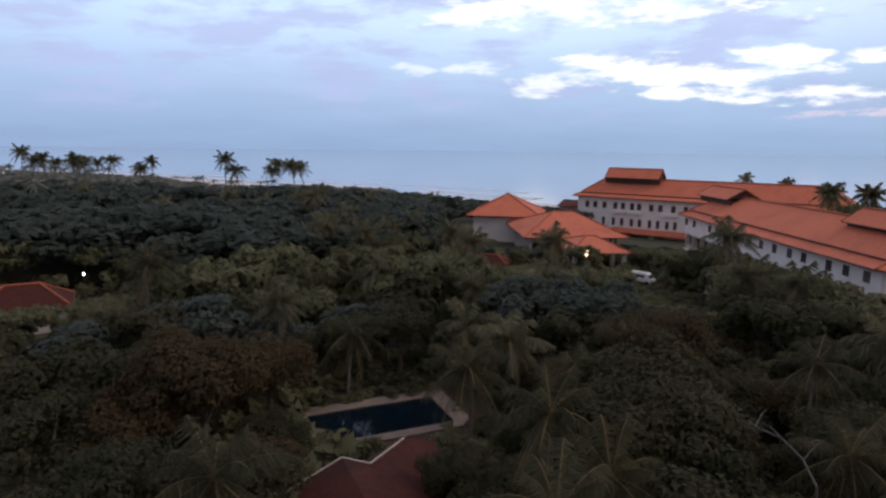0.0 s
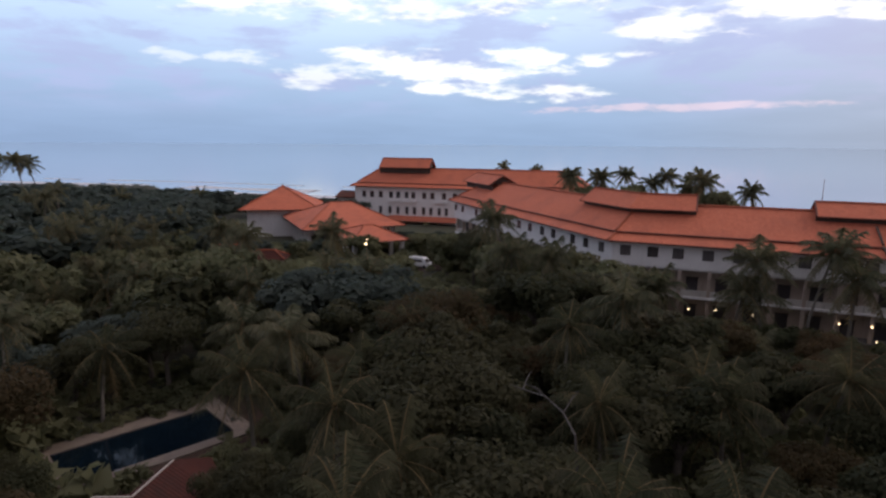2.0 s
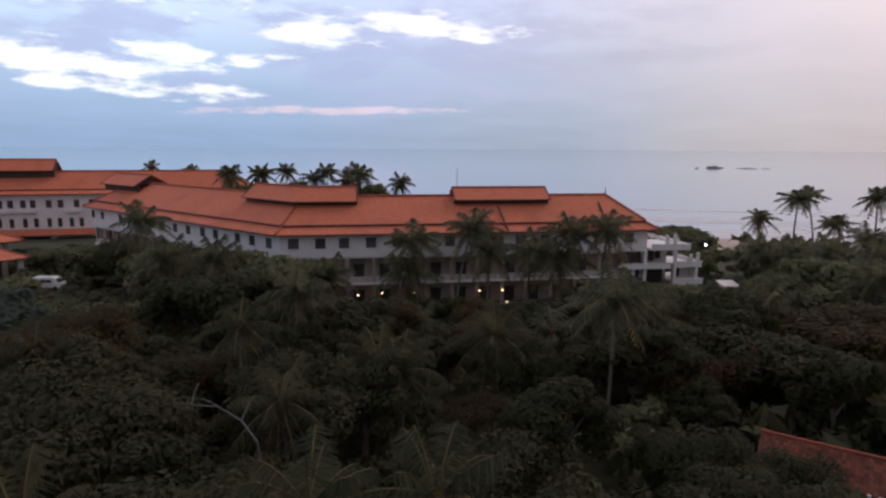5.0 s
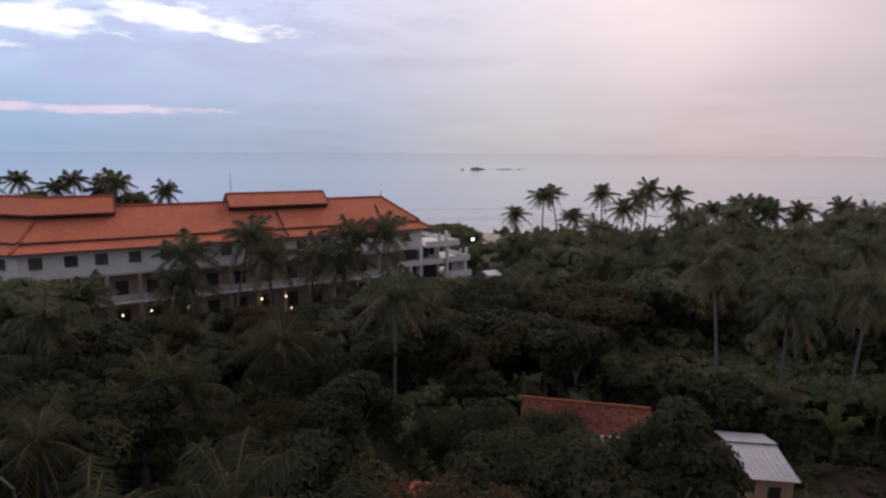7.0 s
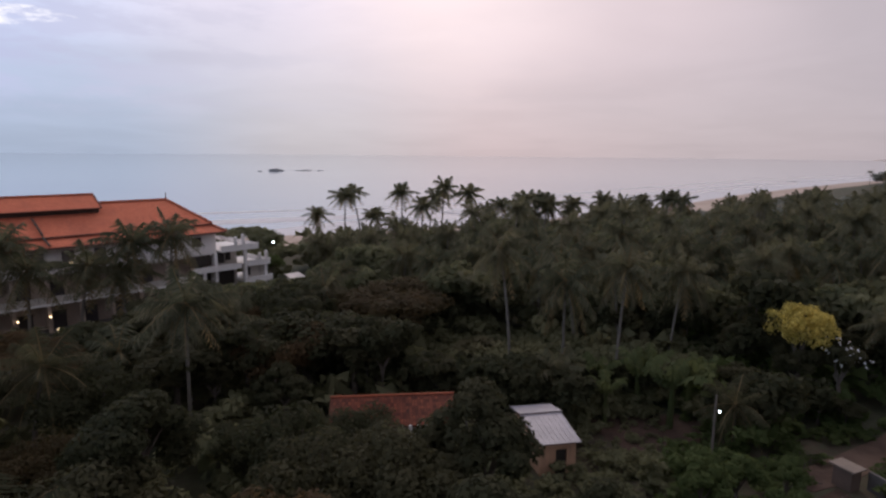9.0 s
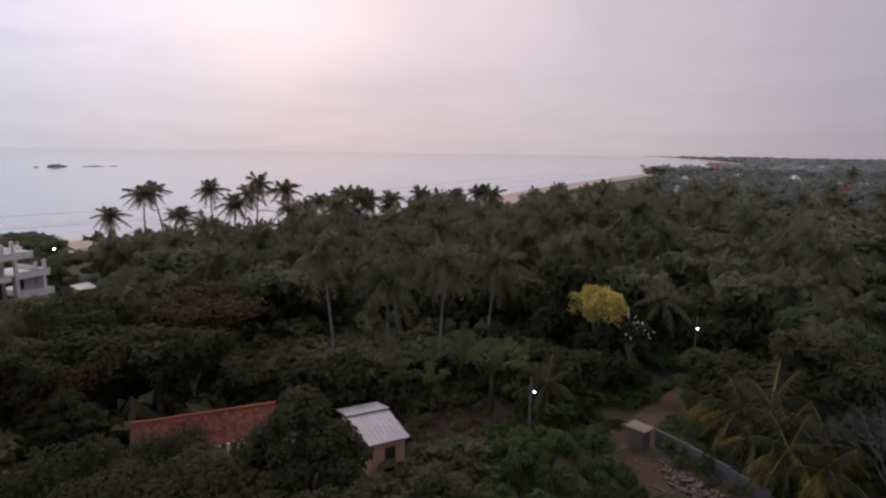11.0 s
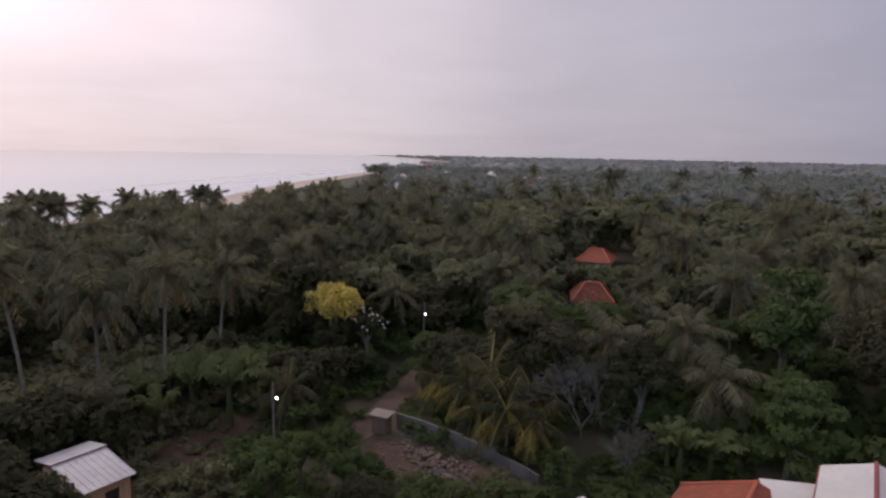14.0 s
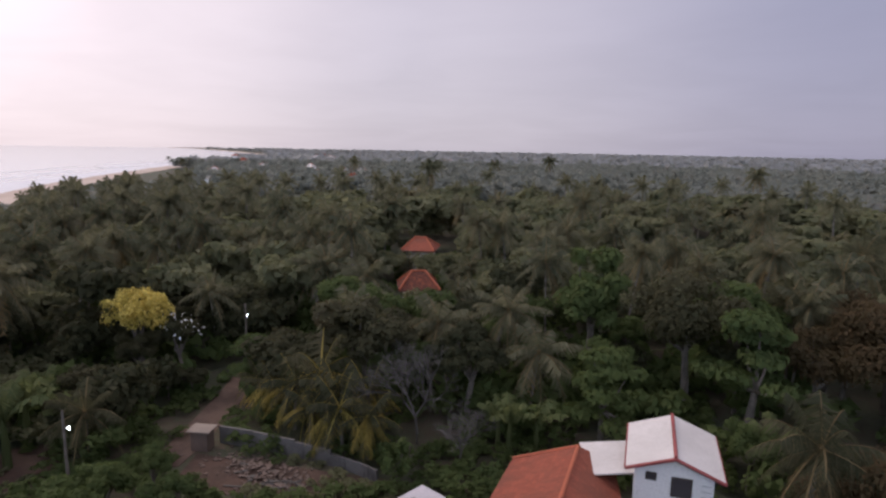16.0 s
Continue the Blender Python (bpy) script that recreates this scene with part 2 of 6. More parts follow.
# green leaves with blue haze mixed into their colour, for the west wood
LEAF_BLUE_HAZE = leaf_material("bluish_green_leaves", (0.058, 0.072, 0.062), (0.074, 0.088, 0.076), (0.086, 0.098, 0.084), third=(0.078, 0.072, 0.060), single=0.3)
LEAF_BROWN = leaf_material("bronze_leaves", (0.058, 0.046, 0.025), (0.078, 0.053, 0.029), (0.106, 0.064, 0.035))
LEAF_FRESH = leaf_material("fresh_leaves", (0.057, 0.079, 0.030), (0.073, 0.095, 0.035), (0.106, 0.120, 0.048))
LEAF_BANANA = leaf_material("banana_leaves", (0.082, 0.100, 0.044), (0.110, 0.126, 0.054), (0.175, 0.178, 0.080))
LEAF_YELLOW = leaf_material("yellow_blossom", (0.20, 0.18, 0.05), (0.40, 0.32, 0.09), (0.66, 0.53, 0.17), single=0.7)
LEAF_WHITE = leaf_material("white_blossom", (0.62, 0.62, 0.64), (0.55, 0.55, 0.58), (0.75, 0.75, 0.78))
# copy of the green leaves, paled to stand in for mid-distance haze
LEAF_HAZED = leaf_material("paler_green_leaves", (0.083, 0.090, 0.051), (0.138, 0.138, 0.079), (0.181, 0.171, 0.104), third=(0.171, 0.123, 0.081))
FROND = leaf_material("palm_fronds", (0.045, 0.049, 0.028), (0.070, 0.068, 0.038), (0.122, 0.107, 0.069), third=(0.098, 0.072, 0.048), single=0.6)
# frond copy, its colour lightened by haze in the same way
FROND_HAZED = leaf_material("paler_palm_fronds", (0.072, 0.077, 0.048), (0.113, 0.109, 0.066), (0.199, 0.179, 0.124), third=(0.144, 0.114, 0.079), single=0.6)
FROND_DRY = leaf_material("dry_fronds_and_stalks", (0.17, 0.125, 0.068), (0.14, 0.105, 0.055), (0.24, 0.18, 0.095))
FROND_GOLD = leaf_material("yellowing_fronds", (0.19, 0.155, 0.045), (0.26, 0.195, 0.055), (0.44, 0.32, 0.095), third=(0.30, 0.21, 0.06), single=0.6)
# far and horizon leaves: the haze of distance is put into their colour
FAR_HAZE_LEAF = leaf_material("distant_foliage", (0.151, 0.160, 0.141), (0.216, 0.215, 0.186), (0.254, 0.244, 0.218), third=(0.233, 0.197, 0.186))
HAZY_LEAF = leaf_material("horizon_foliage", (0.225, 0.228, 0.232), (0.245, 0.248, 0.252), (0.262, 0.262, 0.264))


def glass_like(name, color, rough=0.12):
    return material(name, lambda n: surface(n, n.mix(n.noise(where(n), 0.8, 2.0).outputs[0], color, [k * 0.6 for k in color]), rough))


PANE = glass_like("dark_window_glass", (0.085, 0.075, 0.08))
CURTAIN = glass_like("curtained_window_glass", (0.16, 0.145, 0.15))
# near-black colour that paints the shade inside recesses and doorways
DARK = material("dark_opening", lambda n: surface(n, n.mix(n.noise(where(n), 1.0, 3.0).outputs[0], (0.02, 0.017, 0.015), (0.045, 0.035, 0.03)), 0.8))


def glow(name, color, power):
    return material(name, lambda n: n.add("ShaderNodeEmission", {0: (*color, 1), 1: power}).outputs[0])


WARM = glow("warm_lamp", (1.0, 0.72, 0.42), 3.2)
COOL = glow("cool_lamp", (0.82, 0.93, 1.0), 8.0)


def ground_build(n):
    p = where(n)
    c = n.mix(n.smooth(n.noise(p, 0.06, 6.0, 0.6).outputs[0], 0.4, 0.6), (0.040, 0.046, 0.025), (0.066, 0.046, 0.030))
    g = n.noise(p, 1.6, 6.0, 0.65).outputs[0]
    c = n.mix(n.smooth(g, 0.4, 0.7), c, (0.058, 0.064, 0.032))
    return surface(n, c, 0.95, g, 0.6, 0.2)


def soil_build(n):
    p = where(n)
    c = n.mix(n.smooth(n.noise(p, 0.5, 6.0, 0.6).outputs[0], 0.4, 0.6), (0.042, 0.022, 0.015), (0.068, 0.036, 0.025))
    g = n.noise(p, 4.0, 6.0, 0.65).outputs[0]
    c = n.mix(n.smooth(g, 0.45, 0.75, 0, 0.7), c, (0.085, 0.052, 0.036))
    return surface(n, c, 0.95, g, 0.5, 0.1)


def lane_build(n):
    p = where(n)
    c = n.mix(n.smooth(n.noise(p, 0.5, 6.0, 0.6).outputs[0], 0.4, 0.6), (0.100, 0.060, 0.044), (0.145, 0.090, 0.066))
    g = n.noise(p, 4.0, 6.0, 0.65).outputs[0]
    return surface(n, n.mix(n.smooth(g, 0.45, 0.75, 0, 0.6), c, (0.12, 0.085, 0.06)), 0.95, g, 0.5, 0.1)


def sand_build(n):
    p = where(n)
    c = n.mix(n.smooth(n.noise(p, 0.05, 5.0).outputs[0], 0.35, 0.65), (0.44, 0.34, 0.28), (0.37, 0.28, 0.23))
    return surface(n, c, 0.9, n.noise(p, 0.8, 5.0).outputs[0], 0.4, 0.2)


def sea_build(n):
    p = n.vmath("MULTIPLY", where(n), (1.0, 1.0, 0.0))
    g = n.math("ADD", n.noise(p, 0.12, 5.0, 0.6).outputs[0], n.math("MULTIPLY", n.noise(p, 0.02, 3.0).outputs[0], 1.5))
    c = n.mix(n.smooth(n.noise(p, 0.004, 4.0).outputs[0], 0.35, 0.65), (0.20, 0.28, 0.37), (0.24, 0.32, 0.40))
    return surface(n, c, 0.08, g, 0.05, 1.0, spec=1.0)


def foam_build(n):
    p = where(n)
    return surface(n, n.mix(n.noise(p, 0.2, 6.0).outputs[0], (0.50, 0.48, 0.50), (0.68, 0.66, 0.68)), 0.8)


def pool_build(n):
    p = where(n)
    return surface(n, n.mix(n.noise(p, 0.5, 3.0).outputs[0], (0.004, 0.009, 0.015), (0.006, 0.013, 0.021)), 0.06, n.noise(p, 1.2, 3.0).outputs[0], 0.06, 0.1, spec=0.18)


GROUND, SOIL, LANE, SAND, SEA, FOAM, POOL = (material(a, b) for a, b in (
    ("woodland_floor", ground_build), ("red_earth", soil_build), ("lane_earth", lane_build), ("beach_sand", sand_build), ("sea_water", sea_build), ("surf_foam", foam_build), ("pool_water", pool_build)))

# ---- builders ----


def mesh_data(name, verts, faces, mat, smooth=False):
    me = bpy.data.meshes.new(name)
    me.from_pydata([tuple(v) for v in verts], [], [tuple(f) for f in faces])
    me.materials.append(mat)
    if smooth:
        me.shade_smooth()
    me.update()
    return me


def piece(name, verts, faces, mat, parent=None, label="", smooth=False):
    ob = new(name, mesh_data(name, verts, faces, mat, smooth))
    if parent is not None:
        ob.parent = parent
    if label:
        ob["label"] = label
    return ob


def part(name, bm, mat, parent=None, label=""):
    me = bpy.data.meshes.new(name)
    bm.normal_update()
    bm.to_mesh(me)
    bm.free()
    me.materials.append(mat)
    ob = new(name, me)
    if parent is not None:
        ob.parent = parent
    if label:
        ob["label"] = label
    return ob


def thing(name, label, category, group="", kind="", at=(0, 0, 0), turn=0):
    ob = new(name)
    ob.matrix_basis = pose(*at, 0, 0, turn)
    return tagged(ob, label, category, group, kind)


CUBE = ((0, 3, 2, 1), (4, 5, 6, 7), (0, 1, 5, 4), (1, 2, 6, 5), (2, 3, 7, 6), (3, 0, 4, 7))


def bevel_box(x0, y0, z0, x1, y1, z1, bevel=0.02):
    bm = bmesh.new()
    v = [bm.verts.new(p) for p in ((x0, y0, z0), (x1, y0, z0), (x1, y1, z0), (x0, y1, z0), (x0, y0, z1), (x1, y0, z1), (x1, y1, z1), (x0, y1, z1))]
    for f in CUBE:
        bm.faces.new([v[i] for i in f])
    if bevel:
        bmesh.ops.bevel(bm, geom=bm.edges[:], offset=bevel, segments=1, affect="EDGES")
    return bm


def box(name, x0, y0, z0, x1, y1, z1, mat, parent=None, bevel=0.0, label=""):
    if bevel:
        return part(name, bevel_box(x0, y0, z0, x1, y1, z1, bevel), mat, parent, label)
    v = [(x0, y0, z0), (x1, y0, z0), (x1, y1, z0), (x0, y1, z0), (x0, y0, z1), (x1, y0, z1), (x1, y1, z1), (x0, y1, z1)]
    return piece(name, v, CUBE, mat, parent, label)


def slab(name, pts, mat, parent=None, thick=0.18, label=""):
    """A roof face of that thickness; its first edge is the eave, along which the uv map of the tiles runs."""
    p = [Vector(q) for q in pts]
    n = (p[1] - p[0]).cross(p[2] - p[0]).normalized()
    if n.z < 0:
        p.reverse()
        p = [p[-2], p[-1], *p[:-2]] if len(p) > 3 else [p[-2], p[-1], p[0]]
        n = (p[1] - p[0]).cross(p[2] - p[0]).normalized()
    k = len(p)
    verts = p + [q - Vector((0, 0, thick)) for q in p]
    faces = [tuple(range(k)), tuple(reversed(range(k, 2 * k)))] + [(i, i + k, (i + 1) % k + k, (i + 1) % k) for i in range(k)]
    ob = piece(name, verts, faces, mat, parent, label)
    u = (p[1] - p[0]).normalized()
    v = n.cross(u)
    layer = ob.data.uv_layers.new(name="tiles")
    for loop in ob.data.loops:
        q = ob.data.vertices[loop.vertex_index].co - p[0]
        layer.data[loop.index].uv = (q.dot(u), q.dot(v))
    return ob


def rod(name, a, b, r0, r1, mat, parent=None, sides=6, label=""):
    a, b = Vector(a), Vector(b)
    q = (b - a).to_track_quat("Z", "Y")
    verts = []
    for c, r in ((a, r0), (b, r1)):
        verts += [c + q @ Vector((r * math.cos(k * 2 * math.pi / sides), r * math.sin(k * 2 * math.pi / sides), 0)) for k in range(sides)]
    faces = [(k, (k + 1) % sides, (k + 1) % sides + sides, k + sides) for k in range(sides)] + [tuple(reversed(range(sides))), tuple(range(sides, 2 * sides))]
    return piece(name, verts, faces, mat, parent, label)


def ridge(a, b, parent, r=0.2, mat=None):
    return rod("ridge_cap", a, b, r, r, mat or ROOF_CAP, parent, 7)


ROOF_CAP = weathered("ridge_tiles", (0.40, 0.10, 0.045), (0.32, 0.085, 0.04), (0.14, 0.05, 0.035))

# ---- large structure: land, shore, sea ----
# waterline, from the far left of the first view round to the far headland
SHORE = [(-4600, 1500), (-1800, 900), (-700, 640), (-260, 480), (-60, 352), (45, 268), (114, 168), (156, 98), (180, 44), (216, -34), (286, -112), (394, -213),
         (503, -333), (612, -457), (690, -560), (780, -672), (894, -833), (1160, -1162), (1900, -1720), (2800, -2350), (4250, -3200)]


def offset_line(line, d):
    """The line moved d metres to its land side."""
    out = []
    for i, p in enumerate(line):
        a, b = Vector(line[max(i - 1, 0)]), Vector(line[min(i + 1, len(line) - 1)])
        t = (b - a).normalized()
        out.append(Vector(p) + Vector((t.y, -t.x)) * d)
    return out


def finer(line, step=25, wobble=4.0):
    out = []
    for a, b in zip(line, line[1:]):
        a, b = Vector(a), Vector(b)
        k = max(1, min(40, int((b - a).length / step)))
        for i in range(k):
            q = a.lerp(b, i / k)
            s = wobble * (0.3 + 0.7 * min(1, i * (k - i) / k))
            out.append(q + Vector((noise.noise((q.x * 0.012, q.y * 0.012, 0)), noise.noise((q.x * 0.012, q.y * 0.012, 9)))) * s)
    return out + [Vector(line[-1])]


WATERLINE = finer(SHORE)
INLAND = offset_line(WATERLINE, 26)
land = [(p.x, p.y, 0.0) for p in INLAND] + [(4300, -4300, 0), (-4600, -4300, 0)]
ground = piece("ground", land, [tuple(reversed(range(len(land))))], GROUND)
tagged(ground, "dark woodland floor of leaf litter and grass", "ground", kind="structure")
k = len(WATERLINE)
SEAWARD = offset_line(WATERLINE, -12)
bv = [(p.x, p.y, 0.0) for p in INLAND] + [(p.x, p.y, -0.9) for p in WATERLINE] + [(p.x, p.y, -1.8) for p in SEAWARD]
bf = [(i + r * k, i + 1 + r * k, i + 1 + (r + 1) * k, i + (r + 1) * k) for r in range(2) for i in range(k - 1)]
tagged(piece("beach", bv, [tuple(reversed(f)) for f in bf], SAND), "pale pinkish sand beach beside the sea", "beach", kind="structure")
rim = [(4750 * math.cos(a * math.pi / 60), 4750 * math.sin(a * math.pi / 60), -1.0) for a in range(120)]
tagged(piece("water", rim, [tuple(range(120))], SEA), "calm grey-blue sea under an overcast evening sky", "sea", kind="structure")
# surf: rows of foam along the shore
rng = random.Random(4)
fv, ff = [], []
for row, (d, wide) in enumerate(((-9, 19.0), (-44, 9.0), (-78, 3.0))):
    inner = offset_line(WATERLINE, d)
    for i in range(len(inner) - 1):
        if inner[i].length > 1500 or rng.random() < 0.12 * row:
            continue
        a, b = inner[i], inner[i + 1]
        t = (b - a).normalized()
        nrm = Vector((t.y, -t.x))
        w0, w1 = (wide * (0.5 + noise.noise((q.x * 0.03, q.y * 0.03, row * 5.0)) * 0.8 + 0.3) for q in (a, b))
        w0, w1 = max(w0, 0.4), max(w1, 0.4)
        o = len(fv)
        fv += [(*(a + nrm * w0), -0.97), (*(b + nrm * w1), -0.97), (*(b - nrm * w1), -0.97), (*(a - nrm * w0), -0.97), (*a, -0.80), (*b, -0.80)]
        ff += [(o, o + 4, o + 5, o + 1), (o + 4, o + 3, o + 2, o + 5)]
tagged(piece("surf", fv, [tuple(reversed(f)) for f in ff], FOAM), "white surf breaking along the beach", "surf", kind="stuff")

# rocky islet off the shore
def rock_mesh(name, length, width, height, seed):
    bm = bmesh.new()
    bmesh.ops.create_icosphere(bm, subdivisions=3, radius=1.0)
    for v in bm.verts:
        s = 1 + 0.5 * noise.noise(v.co * 1.7 + Vector((seed, 0, 0)))
        v.co = Vector((v.co.x * length * s, v.co.y * width * s, v.co.z * height * s * (1.0 + 0.6 * noise.noise(v.co * 3.0 + Vector((0, seed, 0))))))
    return bm


# rock grey raised to stand for the haze over the water
ROCK = weathered("wet_rock", (0.21, 0.21, 0.22), (0.16, 0.16, 0.17), (0.10, 0.10, 0.10))
for x, y, l, h, s in ((788, 193, 10, 2.6, 1), (766, 208, 3, 1.0, 2), (805, 160, 13, 0.9, 3), (812, 141, 5, 0.7, 4)):
    rock = part("rock_islet", rock_mesh("rock", l, l * 0.5, h, s), ROCK)
    rock.matrix_basis = pose(x, y, -1.2, 0, 0, -72)
    tagged(rock, "low rock islet standing in the sea, greyed by painted haze", "rock", "rocks in the sea")

# ---- the hotel: three long wings under clay-tile roofs ----
hotel = thing("hotel_building", "long three-storey white hotel with orange clay-tile roofs", "building")


class Line:
    """A wing's own axes: s along the front eave, d back from it."""

    def __init__(self, p, q):
        self.p, self.d = Vector(p), (Vector(q) - Vector(p)).normalized()
        self.n = Vector((-self.d.y, self.d.x))
        self.length = (Vector(q) - Vector(p)).length

    def at(self, s, d, z):
        g = self.p + self.d * s + self.n * d
        return Vector((g.x, g.y, z))

    def block(self, name, s0, s1, d0, d1, z0, z1, mat, parent, label=""):
        v = [self.at(s, d, z) for z in (z0, z1) for s, d in ((s0, d0), (s1, d0), (s1, d1), (s0, d1))]
        return piece(name, v, CUBE, mat, parent, label)


CORNER = (53.9, 72.9)
WM = Line((53.9, 136.0), CORNER)           # runs from the far end to the corner, so that its back is on +n
WR = Line(CORNER, (95.9, 33.0))
WB = Line((41.7, 191.4), (102.0, 145.2))
EAVE, BREAK_Z, RIDGE_Z, HALF = 11.6, 12.55, 16.35, 8.0


def corner_at(d):
    """Where the lines d behind both eaves meet at the bend."""
    return Vector((53.9 + d, 72.9 + 0.4288 * d))


def cpt(d, z):
    c = corner_at(d)
    return Vector((c.x, c.y, z))


def front_roof(line, s0, s1, top0, top1, eave, brk, rz, half, e0=None, e1=None, parent=hotel):
    """The two tiers of a front slope: a low skirt and, one step higher, the main slope. e0, e1 take the places at the two ends."""
    at0 = e0 or (lambda d, z: line.at(s0 + (top0 - s0) * d / half, d, z))
    at1 = e1 or (lambda d, z: line.at(s1 + (top1 - s1) * d / half, d, z))
    slab("roof_skirt", [at0(0, eave), at1(0, eave), at1(2.2, brk), at0(2.2, brk)], ROOF, parent)
    slab("roof_slope", [at0(1.9, brk + 0.22), at1(1.9, brk + 0.22), at1(half, rz), at0(half, rz)], ROOF, parent)
    a, b = at0(1.9, brk), at1(1.9, brk)
    rod("eave_gutter", at0(-0.06, eave - 0.12), at1(-0.06, eave - 0.12), 0.11, 0.11, FASCIA, parent, 6)
    rod("roof_step_board", at0(1.84, brk + 0.1), at1(1.84, brk + 0.1), 0.1, 0.1, FASCIA, parent, 5)


def hip_end(line, s, top, eave, brk, rz, half, parent=hotel):
    """The sloping end of a wing at s whose ridge ends at top."""
    f = lambda d, z, side: line.at(s + (top - s) * d / half, d if side == 0 else 2 * half - d, z)
    slab("roof_skirt", [f(0, eave, 0), f(0, eave, 1), f(2.2, brk, 1), f(2.2, brk, 0)], ROOF, parent)
    slab("roof_slope", [f(1.9, brk + 0.22, 0), f(1.9, brk + 0.22, 1), line.at(top, half, rz)], ROOF, parent)
    for side in (0, 1):
        ridge(f(0, eave + 0.05, side), f(2.2, brk + 0.1, side), parent)
        ridge(f(1.9, brk + 0.25, side), line.at(top, half, rz + 0.05), parent)


# wing along the forecourt, wing at the garden side, and their bend
front_roof(WM, 0, 0, 6.5, 0, EAVE, BREAK_Z, RIDGE_Z, HALF, e1=cpt)
front_roof(WR, 0, WR.length, 0, 52.3, EAVE, BREAK_Z, RIDGE_Z, HALF, e0=cpt)
ridge(cpt(0, EAVE + 0.05), cpt(2.2, BREAK_Z + 0.1), hotel)
ridge(cpt(1.9, BREAK_Z + 0.25), cpt(HALF, RIDGE_Z + 0.05), hotel)
hip_end(WR, WR.length, 52.3, EAVE, BREAK_Z, RIDGE_Z, HALF)
hip_end(WM, 0, 6.5, EAVE, BREAK_Z, RIDGE_Z, HALF)
ridge(WM.at(6.5, HALF, RIDGE_Z + 0.06), cpt(HALF, RIDGE_Z + 0.06), hotel)
ridge(cpt(HALF, RIDGE_Z + 0.06), WR.at(52.3, HALF, RIDGE_Z + 0.06), hotel)
rod("finial", WR.at(52.3, HALF, RIDGE_Z), WR.at(52.3, HALF, RIDGE_Z + 1.2), 0.12, 0.05, FASCIA, hotel, 8)
# back slopes
mb = corner_at(16)
slab("roof_slope", [WM.at(0, 16, EAVE), Vector((mb.x, mb.y, EAVE)), cpt(HALF, RIDGE_Z), WM.at(6.5, HALF, RIDGE_Z)], ROOF, hotel)
slab("roof_slope", [Vector((mb.x, mb.y, EAVE)), WR.at(WR.length, 16, EAVE), WR.at(52.3, HALF, RIDGE_Z), cpt(HALF, RIDGE_Z)], ROOF, hotel)
# far wing
BE, BB, BR = 11.4, 12.3, 16.9
front_roof(WB, 0, WB.length, 7.5, WB.length - 7.5, BE, BB, BR, HALF)
hip_end(WB, 0, 7.5, BE, BB, BR, HALF)
hip_end(WB, WB.length, WB.length - 7.5, BE, BB, BR, HALF)
slab("roof_slope", [WB.at(0, 16, BE), WB.at(WB.length, 16, BE), WB.at(WB.length - 7.5, HALF, BR), WB.at(7.5, HALF, BR)], ROOF, hotel)
ridge(WB.at(7.5, HALF, BR + 0.06), WB.at(WB.length - 7.5, HALF, BR + 0.06), hotel)


def monitor(ends, z_wall, z_eave, z_top, half, overhang=0.9, parent=hotel):
    """A raised ridge roof over dark clerestory walls. ends: for each station a function (d, z) across the ridge, d from -half to half."""
    body = new("roof_monitor")
    body.parent = parent
    for a, b in zip(ends, ends[1:]):
        for side in (-1, 1):
            wa = wb = half - overhang
            z_under = z_top - (z_top - z_eave) * (half - overhang) / half - 0.16
            v = [a(side * wa, z_wall), b(side * wb, z_wall), b(side * wb, z_under), a(side * wa, z_under)]
            v += [a(side * (wa - 0.15), z_wall), b(side * (wb - 0.15), z_wall), b(side * (wb - 0.15), z_under), a(side * (wa - 0.15), z_under)]
            piece("clerestory_wall", v, CUBE, TIMBER, body)
            slab("monitor_slope", [a(side * half, z_eave), b(side * half, z_eave), b(0, z_top), a(0, z_top)], ROOF, body)
            rod("monitor_fascia", a(side * half, z_eave - 0.1), b(side * half, z_eave - 0.1), 0.09, 0.09, FASCIA, body, 5)
        ridge(a(0, z_top + 0.05), b(0, z_top + 0.05), body, 0.16)
    for e in (ends[0], ends[-1]):
        for side in (-1, 1):
            rod("barge_board", e(side * half, z_eave - 0.05), e(0, z_top - 0.02), 0.13, 0.13, FASCIA, body, 5)
        u = (ends[1](0, 0) - ends[0](0, 0)).normalized() * (0.5 if e is ends[0] else -0.5)
        tri = [e(-half * 0.82, z_eave + 0.1) + u, e(half * 0.82, z_eave + 0.1) + u, e(0, z_top - 0.25) + u]
        tri += [q + u * 0.3 for q in tri]
        piece("gable_panel", tri, [(0, 1, 2), (5, 4, 3), (0, 3, 4, 1), (1, 4, 5, 2), (2, 5, 3, 0)], TIMBER, body)
    return body


def across(line, s, half=HALF):
    return lambda d, z: line.at(s, half + d, z)


monitor([across(WR, 26.6), across(WR, 41.9)], 15.0, 15.95, 17.65, 2.9)
monitor([across(WM, WM.length - 15.2), lambda d, z: cpt(HALF + d, z), across(WR, 11.6)], 15.0, 15.85, 17.85, 2.9)
monitor([across(WM, 13.2, 8.0), across(WM, -1.5, 8.0)], 14.6, 16.0, 18.0, 3.6)
monitor([across(WB, 8.2), across(WB, 25.2)], 15.4, 17.2, 20.0, 3.4)


